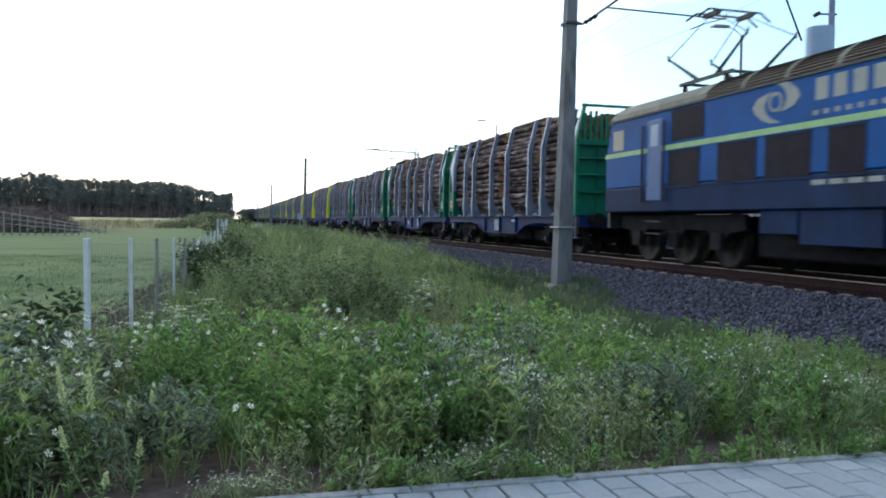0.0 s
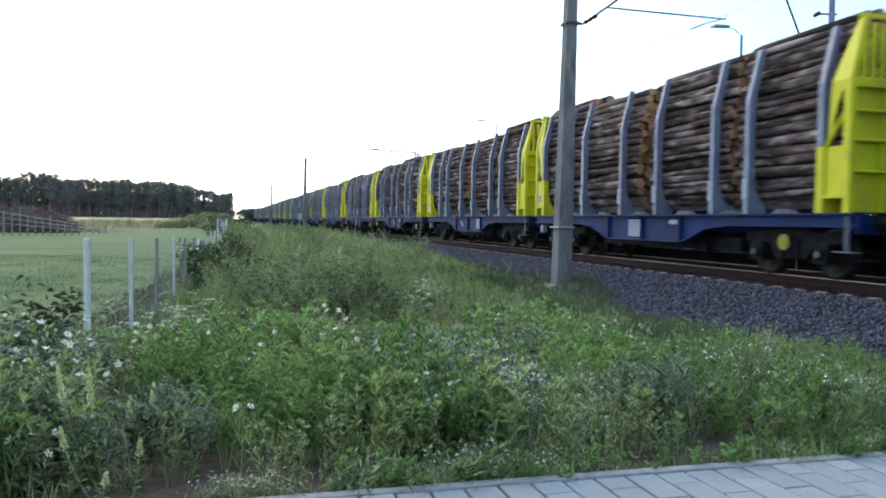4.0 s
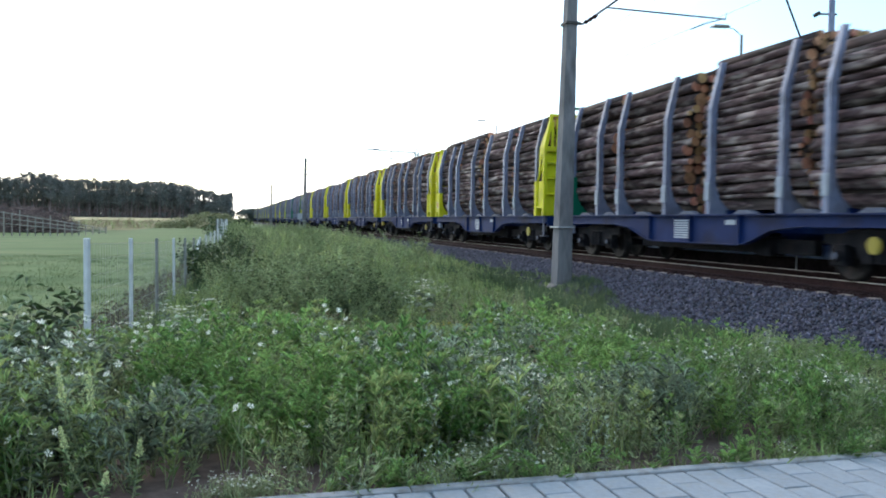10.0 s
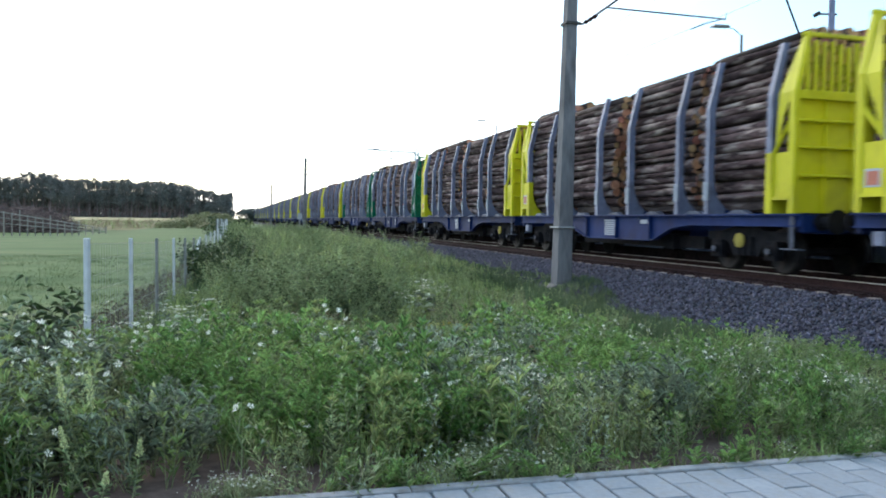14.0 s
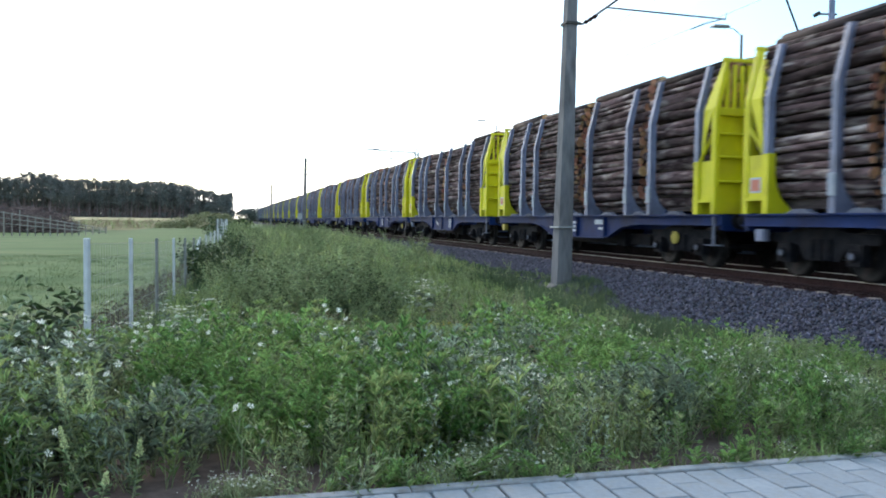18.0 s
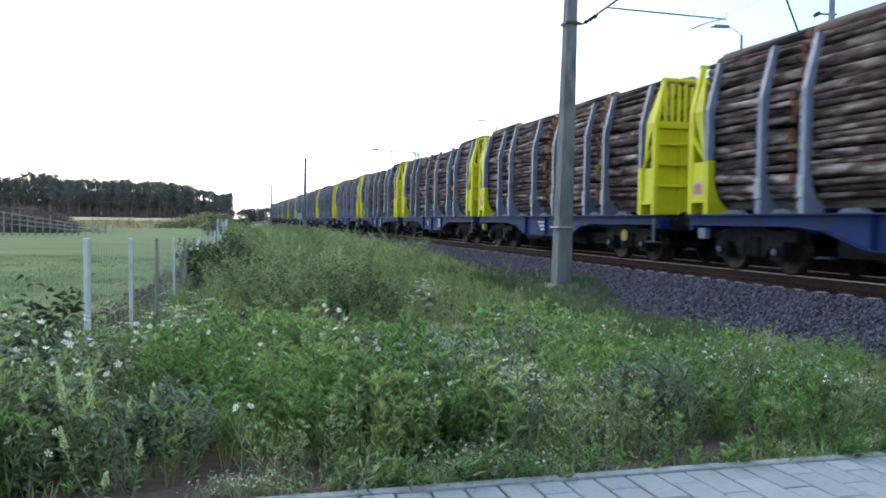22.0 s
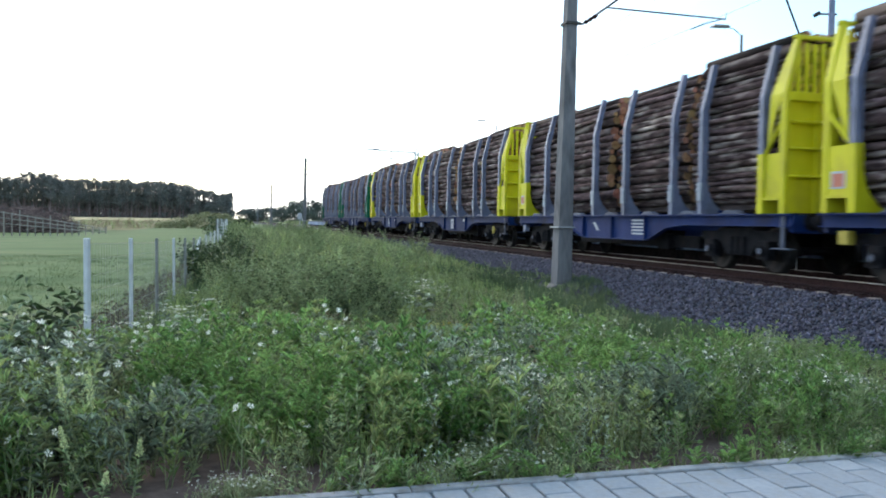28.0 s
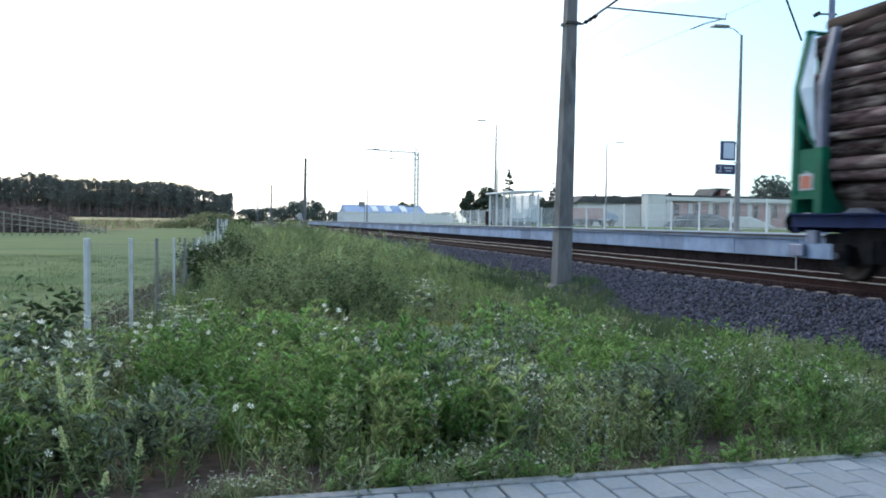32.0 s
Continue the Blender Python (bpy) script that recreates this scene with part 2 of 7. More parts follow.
def glass(name, tint=(0.85, 0.9, 0.92), alpha=0.3):
    m = bpy.data.materials.new(name)
    m.use_nodes = True
    p = m.node_tree.nodes["Principled BSDF"]
    p.inputs["Base Color"].default_value = (*tint, 1)
    p.inputs["Roughness"].default_value = 0.05
    p.inputs["Alpha"].default_value = alpha
    return m


M["dark_glass"] = glass("dark_glass", (0.02, 0.025, 0.03), 1.0)


# ---- mesh building ----
class Build:
    """Vertices, faces and material slots of one mesh in the making."""

    def __init__(self):
        self.v, self.f, self.s = [], [], []

    def add(self, verts, faces, slot=0):
        k = len(self.v)
        self.v += [tuple(p) for p in verts]
        self.f += [tuple(i + k for i in f) for f in faces]
        self.s += [slot] * len(faces)
        return self

    def box(self, x0, x1, y0, y1, z0, z1, slot=0):
        v = [(x, y, z) for z in (z0, z1) for y in (y0, y1) for x in (x0, x1)]
        return self.add(v, [(0, 2, 3, 1), (4, 5, 7, 6), (0, 1, 5, 4), (2, 6, 7, 3), (0, 4, 6, 2), (1, 3, 7, 5)], slot)

    def tube(self, a, b, r0, r1=None, n=8, slot=0, cap_slot=None):
        r1 = r0 if r1 is None else r1
        a, b = Vector(a), Vector(b)
        d = (b - a).normalized()
        e = d.orthogonal().normalized()
        g = d.cross(e)
        v = []
        for c, r in ((a, r0), (b, r1)):
            v += [c + (e * math.cos(i * 2 * math.pi / n) + g * math.sin(i * 2 * math.pi / n)) * r for i in range(n)]
        self.add(v, [(i, (i + 1) % n, n + (i + 1) % n, n + i) for i in range(n)], slot)
        k = len(self.v) - 2 * n
        self.f += [tuple(k + i for i in reversed(range(n))), tuple(k + n + i for i in range(n))]
        self.s += [slot if cap_slot is None else cap_slot] * 2
        return self

    def path(self, pts, r, n=6, slot=0):
        for a, b in zip(pts, pts[1:]):
            self.tube(a, b, r, r, n, slot)
        return self

    def prism(self, outline, axis, lo, hi, slot=0):
        """An outline (two coordinates) drawn along axis 'x', 'y' or 'z' from lo to hi."""
        n = len(outline)

        def at(p, w):
            return (w, p[0], p[1]) if axis == "x" else (p[0], w, p[1]) if axis == "y" else (p[0], p[1], w)

        v = [at(p, lo) for p in outline] + [at(p, hi) for p in outline]
        return self.add(v, [tuple(range(n)), tuple(reversed(range(n, 2 * n)))] + [(i, n + i, n + (i + 1) % n, (i + 1) % n) for i in range(n)], slot)

    def mesh(self, name, mats, bevel=0.0, smooth=False, fix=True):
        me = bpy.data.meshes.new(name)
        me.from_pydata(self.v, [], self.f)
        me.polygons.foreach_set("material_index", self.s)
        for m in mats if isinstance(mats, (list, tuple)) else [mats]:
            me.materials.append(m)
        if fix or bevel:
            bm = bmesh.new()
            bm.from_mesh(me)
            bmesh.ops.recalc_face_normals(bm, faces=bm.faces)
            if bevel:
                ed = [e for e in bm.edges if len(e.link_faces) == 2 and e.calc_face_angle(0) > 0.5]
                bmesh.ops.bevel(bm, geom=ed, offset=bevel, segments=1, affect="EDGES", clamp_overlap=True)
            bm.to_mesh(me)
            bm.free()
        if smooth:
            me.polygons.foreach_set("use_smooth", [len(p.vertices) < 5 for p in me.polygons])
        me.update()
        return me


def thing(name, label, category, at=(0, 0, 0), turn=0, group="", kind=""):
    ob = tagged(new(name), label, category, group, kind)
    ob.matrix_basis = pose(*at, 0, 0, turn)
    return ob


def part(name, b, mats, parent, label="", bevel=0.0, smooth=False, at=None):
    ob = new(name, b.mesh(name, mats, bevel, smooth) if isinstance(b, Build) else b)
    ob.parent = parent
    if at is not None:
        ob.matrix_basis = at
    return tagged(ob, label)


def solid(name, b, mats, label, category, kind="", bevel=0.0, smooth=False, group="", at=None):
    ob = tagged(new(name, b.mesh(name, mats, bevel, smooth) if isinstance(b, Build) else b), label, category, group, kind)
    if at is not None:
        ob.matrix_basis = at
    return ob


def raw_mesh(name, verts, faces, mats, slots=None):
    """A large mesh straight from arrays; faces all of one size."""
    me = bpy.data.meshes.new(name)
    verts, faces = np.asarray(verts, np.float32), np.asarray(faces, np.int32)
    me.vertices.add(len(verts))
    me.vertices.foreach_set("co", verts.ravel())
    k = faces.shape[1]
    me.loops.add(faces.size)
    me.loops.foreach_set("vertex_index", faces.ravel())
    me.polygons.add(len(faces))
    me.polygons.foreach_set("loop_start", np.arange(len(faces), dtype=np.int32) * k)
    for m in mats:
        me.materials.append(m)
    if slots is not None:
        me.polygons.foreach_set("material_index", np.asarray(slots, np.int32))
    me.update(calc_edges=True)
    return me



# ---- ground ----
def fence_x(y):
    return -1.708 + 0.034 * y


def ground_z(x, y):
    """Height of the ground: level by the path, lower in the meadow, gently uneven."""
    near = min(max((y - 5.0) / 6.0, 0), 1)
    far = min(max((y - 20.0) / 35.0, 0), 1)
    z = -0.62 - 0.20 * near * near * (3 - 2 * near) + 0.36 * far * far * (3 - 2 * far) * (1 if x > -12 else 0)
    side = min(max((fence_x(max(y, 0)) + 0.6 - x) / 1.6, 0), 1)
    z -= 0.14 * side * side * (3 - 2 * side)
    if x < 60 and -20 < y < 200:
        z += 0.035 * noise.noise(Vector((x * 0.35, y * 0.35, 0.0))) * (1 if y > 6 else 0.3)
    return z


def make_ground():
    xs = sorted(set([-2500, -1200, -600, -300, -150, -80, -50, -30, -20, -14] + [round(-10 + 0.5 * i, 2) for i in range(41)] + [14, 20, 40, 80, 160, 320, 700, 1400, 2500]))
    ys = sorted(set([-2500, -1000, -400, -150, -60, -20, -8] + [round(-4 + 0.5 * i, 2) for i in range(60)] + [28, 32, 38, 46, 56, 70, 90, 120, 160, 220, 300, 420, 600, 900, 1500, 3000]))
    v = [(x, y, ground_z(x, y)) for y in ys for x in xs]
    n = len(xs)
    f, s = [], []
    for j in range(len(ys) - 1):
        for i in range(n - 1):
            f.append((j * n + i, j * n + i + 1, (j + 1) * n + i + 1, (j + 1) * n + i))
            cx, cy = (xs[i] + xs[i + 1]) / 2, (ys[j] + ys[j + 1]) / 2
            s.append(1 if cx < fence_x(max(cy, 0)) - 0.4 or cx > 19 or cy > 130 else 2 if cy < 5.4 else 0)
    me = raw_mesh("ground", v, f, [M["grass_ground"], M["meadow"], M["soil"]], s)
    tagged(new("ground", me), "uneven green ground with meadow and patches of bare soil", "ground", kind="structure")


make_ground()

# ---- the paved path ----
PATH_EDGE = 4.36


def make_path():
    path = thing("pavement", "light grey concrete block pavement with a flush edging", "pavement", kind="structure")
    part("bedding", Build().box(-6.0, 8.0, -3.0, PATH_EDGE - 0.09, -0.66, -0.585), M["joint"], path, "dark sandy joints between the blocks")
    kerb = Build().box(-0.497, 0.497, -0.04, 0.04, -0.09, 0.0).mesh("edging_stone", M["kerb"], 0.006)
    for i in range(14):
        part("edging_stone", kerb, None, path, at=pose(-5.5 + i, PATH_EDGE - 0.04, -0.545 + random.uniform(-0.003, 0.003), 0, 0, random.uniform(-0.2, 0.2)))
    block = Build().box(-0.0925, 0.0925, -0.1965, 0.1965, -0.06, 0.0).mesh("paving_block", M["paver"], 0.006)
    half = Build().box(-0.0925, 0.0925, -0.0965, 0.0965, -0.06, 0.0).mesh("paving_block", M["paver"], 0.006)
    ends = {}
    for i in range(30):
        x = 0.1 + 0.2 * i - 0.5
        shift = (0.0, 0.2, 0.1, 0.3)[i % 4]
        y = PATH_EDGE - 0.085
        first = True
        while y > 3.0:
            ln = 0.2 if first and shift > 0.15 else 0.4
            first = False
            me = block if ln == 0.4 else half
            part("paving_block", me, None, path, at=pose(x, y - ln / 2, -0.553 + random.uniform(-0.003, 0.003), random.uniform(-0.3, 0.3), random.uniform(-0.3, 0.3), 0))
            y -= ln
        ends[round(x, 1)] = y
    rest = Build()
    for i in range(68):
        x = -6.1 + 0.2 * i
        y = ends.get(round(x + 0.1, 1), PATH_EDGE - 0.085)
        ln = 0.4 if round(x + 0.1, 1) in ends else (0.4, 0.2, 0.3, 0.1)[i % 4]
        while y > -3.0:
            rest.box(x + 0.006, x + 0.194, max(y - ln + 0.003, -3.0), y - 0.003, -0.6, -0.555)
            y -= ln
            ln = 0.4
    ob = part("paving_rest", rest, M["paver_rest"], path)
    tagged(ob, "further light grey paving blocks", kind="stuff")


# ---- the railway ----
def make_track():
    bed = Build()
    lo, hi = -1200.0, 2400.0
    outline = [(TRACK - 4.2, -1.0), (TRACK - 3.9, -0.88), (TRACK - 1.75, -0.235), (TRACK + 1.66, -0.235), (TRACK + 1.66, -1.0)]
    solid("ballast_bed", bed.prism(outline, "y", lo, hi), M["ballast"], "bed of grey crushed stone under the railway track", "ballast", kind="structure")
    solid("rusty_ballast", Build().box(TRACK - 1.19, TRACK + 1.55, lo, hi, -0.24, -0.166), M["rusty_stone"], "rust-stained crushed stone between and beside the rails", "ballast", kind="structure")
    profile = [(-0.075, -0.172), (0.075, -0.172), (0.075, -0.155), (0.012, -0.135), (0.012, -0.045), (0.036, -0.035), (0.036, -0.006), (0.028, 0.0), (-0.028, 0.0), (-0.036, -0.006), (-0.036, -0.035), (-0.012, -0.045), (-0.012, -0.135), (-0.075, -0.155)]
    for x in (TRACK - 0.752, TRACK + 0.752):
        rail = thing("rail", "rust-brown steel rail with a polished head", "rail", kind="structure", group="rails of the track")
        part("rail_web", Build().prism([(x + a, b) for a, b in profile], "y", lo, hi), M["rust"], rail)
        part("rail_head", Build().box(x - 0.0365, x + 0.0365, lo, hi, -0.007, 0.003), M["rail_head"], rail, "polished running surface")
    track = thing("track_sleepers", "row of pale concrete sleepers bedded in crushed stone", "sleepers", kind="structure")
    o = [(-1.3, -0.36), (1.3, -0.36), (1.3, -0.21), (1.05, -0.178), (0.45, -0.178), (0.3, -0.2), (-0.3, -0.2), (-0.45, -0.178), (-1.05, -0.178), (-1.3, -0.21)]
    me = Build().prism(o, "y", -0.13, 0.13).mesh("sleeper", M["sleeper"], 0.012)
    for i in range(110):
        part("sleeper", me, None, track, at=pose(TRACK + random.uniform(-0.02, 0.02), -12 + 0.6 * i, random.uniform(-0.006, 0.006), 0, 0, random.uniform(-0.6, 0.6)))


def make_stones():
    """Loose crushed stone on the shoulder and between the rails."""
    rng = np.random.default_rng(5)
    base = np.array([(1, 0, 0), (-1, 0, 0), (0, 1, 0), (0, -1, 0), (0, 0, 1), (0, 0, -1)], float)
    tri = np.array([(0, 2, 4), (2, 1, 4), (1, 3, 4), (3, 0, 4), (2, 0, 5), (1, 2, 5), (3, 1, 5), (0, 3, 5)])
    vs, fs = [], []

    def strew(n, x0, x1, y0, y1, zf, s0, s1):
        x, y = rng.uniform(x0, x1, n), y0 + (y1 - y0) * rng.uniform(0, 1, n) ** 1.6
        size = rng.uniform(s0, s1, n)
        c = np.stack([x, y, zf(x) + size * 0.25], 1)
        v = base[None] * size[:, None, None] * rng.uniform(0.55, 1.25, (n, 6, 1))
        a, b = rng.uniform(0, 6.28, n), rng.uniform(0, 3.14, n)
        ca, sa, cb, sb = np.cos(a), np.sin(a), np.cos(b), np.sin(b)
        rot = np.stack([np.stack([ca, -sa * cb, sa * sb], 1), np.stack([sa, ca * cb, -ca * sb], 1), np.stack([0 * a, sb, cb], 1)], 1)
        v = np.einsum("nij,nkj->nki", rot, v) + c[:, None]
        k = sum(len(q) for q in vs)
        vs.append(v.reshape(-1, 3))
        fs.append((tri[None] + np.arange(n)[:, None, None] * 6 + k).reshape(-1, 3))

    def slope(x):
        return np.interp(x, [TRACK - 3.9, TRACK - 1.75, TRACK + 1.6], [-0.88, -0.235, -0.235])

    strew(32000, TRACK - 4.0, TRACK - 1.33, 4.0, 45.0, slope, 0.02, 0.045)
    strew(9000, TRACK - 3.4, TRACK - 1.3, 40.0, 130.0, slope, 0.035, 0.06)
    strew(500, TRACK - 4.6, TRACK - 3.9, 4.0, 30.0, lambda x: x * 0 - 0.84, 0.02, 0.04)
    me = raw_mesh("ballast_stones", np.concatenate(vs), np.concatenate(fs), [M["stone"]])
    tagged(new("ballast_stones", me), "loose grey crushed stones on the track's shoulder", "stones", kind="stuff")
    vs.clear()
    fs.clear()
    strew(5000, TRACK - 1.22, TRACK - 0.84, 4.0, 60.0, lambda x: x * 0 - 0.172, 0.018, 0.034)
    strew(4000, TRACK - 0.65, TRACK + 0.65, 4.0, 60.0, lambda x: x * 0 - 0.172, 0.02, 0.04)
    me = raw_mesh("rusty_stones", np.concatenate(vs), np.concatenate(fs), [M["rusty_stone"]])
    tagged(new("rusty_stones", me), "loose rust-stained stones beside the rails", "stones", kind="stuff")


# ---- platform ----
def make_platform():
    p = thing("platform", "concrete station platform with a pale blue-grey edge wall", "platform", kind="structure")
    x0, x1, y0, y1 = TRACK + 1.7, TRACK + 6.6, 10.0, 137.0
    part("fill", Build().box(x0 + 0.16, x1, y0, y1, -0.7, PLAT - 0.07), M["plinth"], p, "dark brown base wall set back under the edge")
    wall = Build().box(x0, x0 + 0.11, -0.622, 0.622, 0.225, PLAT - 0.12).mesh("wall_panel", M["platform_wall"], 0.006)
    cap = Build().box(x0 - 0.06, x0 + 0.8, -0.995, 0.995, PLAT - 0.115, PLAT).mesh("edge_slab", M["concrete"], 0.01)
    for i in range(int((y1 - y0) / 1.25)):
        part("wall_panel", wall, None, p, at=pose(random.uniform(-0.004, 0.004), y0 + 0.625 + i * 1.25, 0))
    for i in range(int((y1 - y0) / 2)):
        part("edge_slab", cap, None, p, at=pose(0, y0 + 1.0 + i * 2, random.uniform(-0.003, 0.003)))
    part("edge_strip", Build().box(x0 - 0.075, x0 - 0.0605, y0, y1, PLAT - 0.055, PLAT - 0.005), M["black_steel"], p, "thin dark edge strip")
    part("paving", Build().box(x0 + 0.81, x1, y0, y1, PLAT - 0.06, PLAT - 0.004), M["paver"], p)


make_path()
make_track()
make_platform()
make_stones()


# ---- the train ----
M["lug_grey"] = surf("lug_grey", (0.06, 0.07, 0.11), (0.10, 0.115, 0.16), scale=8, rough=0.6, bump=0.05, rnd=0.2, spec=0.3)
STAKES = (0.83, 2.89, 4.09, 6.44, 8.25, 10.61, 11.84, 13.64)
STACKS = ((0.42, 3.48), (3.74, 6.96), (7.62, 10.88), (11.16, 14.15))
REAR = 14.42
FLOOR = 1.2


def loft(stations):
    """A solid drawn through rings of equal size."""
    n, k = len(stations[0]), len(stations)
    b = Build()
    b.add([p for r in stations for p in r], [(j * n + i, j * n + (i + 1) % n, (j + 1) * n + (i + 1) % n, (j + 1) * n + i) for j in range(k - 1) for i in range(n)])
    b.f += [tuple(reversed(range(n))), tuple(range((k - 1) * n, k * n))]
    b.s += [0, 0]
    return b


def stake_mesh(low=FLOOR):
    """An upright I-section with a flared foot and a top that leans inwards; from the height low upwards."""
    rings = []
    for z, o, i in ((FLOOR, -1.42, -0.70), (1.24, -1.42, -0.74), (1.33, -1.42, -0.94), (1.5, -1.42, -1.12), (1.7, -1.42, -1.22), (1.95, -1.42, -1.265), (2.37, -1.42, -1.265), (3.48, -1.42, -1.265), (4.5, -1.17, -1.055)):
        if z < low:
            continue
        k = 0.075 - 0.022 * max(z - 2.2, 0) / 2.3
        rings.append([(o, -k, z), (o, k, z), (o + 0.02, k, z), (o + 0.02, 0.03, z), (i - 0.02, 0.03, z), (i - 0.02, 0.06, z), (i, 0.06, z), (i, -0.06, z), (i - 0.02, -0.06, z), (i - 0.02, -0.03, z), (o + 0.02, -0.03, z), (o + 0.02, -k, z)])
    return loft(rings)


def sill_mesh(s):
    """A fish-bellied side sill of I-section."""
    x, t, rings = s * 1.28, FLOOR, []
    for y, z in ((0.0, 0.98), (3.6, 0.98), (4.4, 0.90), (5.2, 0.62), (5.5, 0.58), (8.9, 0.58), (9.2, 0.62), (10.1, 0.90), (10.9, 0.98), (REAR, 0.98)):
        rings.append([(x - 0.12, y, t), (x + 0.12, y, t), (x + 0.12, y, t - 0.03), (x + 0.012, y, t - 0.03), (x + 0.012, y, z), (x + 0.08, y, z), (x + 0.08, y, z - 0.025), (x - 0.08, y, z - 0.025), (x - 0.08, y, z), (x - 0.012, y, z), (x - 0.012, y, t - 0.03), (x - 0.12, y, t - 0.03)])
    return loft(rings)


def lean_x(s, z, x=1.375):
    """Where a sheet on the stakes' line stands at a height: upright, then leaning inwards."""
    return s * (x - max(z - 3.48, 0) * 0.245)


def add_end_wall(wagon, colour, y, turn, d, stake):
    """An end wall d metres inside the wagon's end, with side boxes that tie it to the stake (both measured from that end)."""
    m = M[colour]
    fold = [(-1.27, d + 0.05)]
    for x in (-0.62, 0.0, 0.62):
        fold += [(x - 0.045, d + 0.05), (x - 0.03, d), (x + 0.03, d), (x + 0.045, d + 0.05)]
    sheet = Build().prism(fold + [(1.27, d + 0.05), (1.27, d + 0.08), (-1.27, d + 0.08)], "z", FLOOR + 0.02, 3.40)
    w = part("end_wall", sheet, m, wagon, f"{colour} painted steel end wall with ribs", at=pose(0, y, 0, 0, 0, turn))
    rib = Build().prism([(d - 0.06, 0.0), (d - 0.06, 0.012), (d + 0.05, 0.05), (d + 0.05, -0.012), (d - 0.05, -0.012)], "x", -1.27, 1.27).mesh("rib", m)
    for z in (1.90, 2.43, 2.93) if not turn else ():
        part("rib", rib, None, w, at=pose(0, 0, z))
    part("head_beam", Build().box(-1.30, 1.30, d - 0.07, d + 0.08, 3.33, 3.50), m, w, bevel=0.012)
    rng = random.Random(colour)
    grid = Build()
    for i in range(13):
        x = -1.08 + 0.18 * i
        grid.box(x - 0.042, x + 0.042, d, d + 0.05, 3.48, min(4.36 + rng.uniform(-0.05, 0.12), 4.44))
    tagged(part("bar_grid", grid, m, w), "row of upright boards", kind="stuff")
    part("top_rail", Build().box(-1.20, 1.20, d - 0.02, d + 0.06, 4.50, 4.58), m, w, bevel=0.012)
    for s in (-1, 1):
        post = Build().prism([(s * 1.39, FLOOR), (s * 1.39, 3.5), (s * 1.15, 4.58), (s * 1.06, 4.58), (s * 1.27, 3.46), (s * 1.27, FLOOR)], "y", d - 0.05, d + 0.09)
        part("corner_post", post, m, w, bevel=0.01)
        # the box between the corner post and the foot of the stake, open below
        f = stake - 0.09
        plate = Build().prism([(d + 0.09, 1.52), (f, 1.52), (f, 2.36), (d + 0.09, 2.36)], "x", s * 1.355 - 0.01, s * 1.355 + 0.01)
        plate.box(min(s * 1.40, s * 1.27), max(s * 1.40, s * 1.27), d + 0.09, f, 1.46, 1.52)
        plate.box(min(s * 1.38, s * 1.27), max(s * 1.38, s * 1.27), d + 0.09, d + 0.12, 2.36, 3.40)
        plate.tube((s * 1.36, f + 0.02, 2.34), (s * 1.36, d + 0.10, 2.92), 0.045, n=6)
        part("side_plate", plate, m, w)
        # the yellow or green foot that clasps the stake
        inner = ((0.68, FLOOR), (0.72, 1.25), (0.92, 1.34), (1.10, 1.52), (1.20, 1.72), (1.245, 1.95), (1.245, 2.37))
        part("stake_foot", Build().prism([(s * 1.415, FLOOR)] + [(s * p, q) for p, q in inner] + [(s * 1.415, 2.37)], "y", stake - 0.09, stake + 0.09), m, w, bevel=0.008)
        # the leaf-shaped sheet above the strut
        edge = ((f - 0.06, 2.46), (f - 0.09, 3.0), (f - 0.13, 3.48), (f - 0.27, 4.0), (f - 0.42, 4.50))
        root = ((f - 0.10, 2.46), (d + 0.30, 2.86), (d + 0.09, 3.40), (d + 0.09, 4.0), (d + 0.09, 4.50))
        up = Build()
        n = len(edge)
        rows = [(max(e, r + 0.03), r, z) for (e, z), (r, _) in zip(edge, root)]
        up.add([(lean_x(s, z), q, z) for e, r, z in rows for q in (e, r)] + [(lean_x(s, z, 1.355), q, z) for e, r, z in rows for q in (e, r)],
               [(2 * i, 2 * i + 1, 2 * i + 3, 2 * i + 2) for i in range(n - 1)] + [(2 * n + 2 * i, 2 * n + 2 * i + 2, 2 * n + 2 * i + 3, 2 * n + 2 * i + 1) for i in range(n - 1)]
               + [(2 * i, 2 * i + 2, 2 * n + 2 * i + 2, 2 * n + 2 * i) for i in range(n - 1)] + [(2 * i + 1, 2 * n + 2 * i + 1, 2 * n + 2 * i + 3, 2 * i + 3) for i in range(n - 1)]
               + [(0, 2 * n, 2 * n + 1, 1), (2 * n - 2, 2 * n - 1, 4 * n - 1, 4 * n - 2)])
        part("upper_plate", up, M["pale_sheet"] if colour == "green" else m, w, "pale blue-white sheet" if colour == "green" else "")
    if colour == "green":
        for s in (-1, 1):
            tri = Build().prism([(d + 0.18, 1.62), (d + 0.52, 1.62), (d + 0.44, 1.90), (d + 0.32, 1.98)], "x", s * 1.369 - 0.003, s * 1.369 + 0.003)
            part("sticker", tri, M["white_mark"], w, "pale triangular sticker")
    if turn:
        part("warning_label", Build().box(1.366, 1.372, d + 0.16, d + 0.50, 1.62, 1.92), M["white_mark"], w, "white and red label")
        part("warning_label", Build().box(1.373, 1.376, d + 0.20, d + 0.46, 1.65, 1.88), M["red_mark"], w, "red field of the label")
    return w


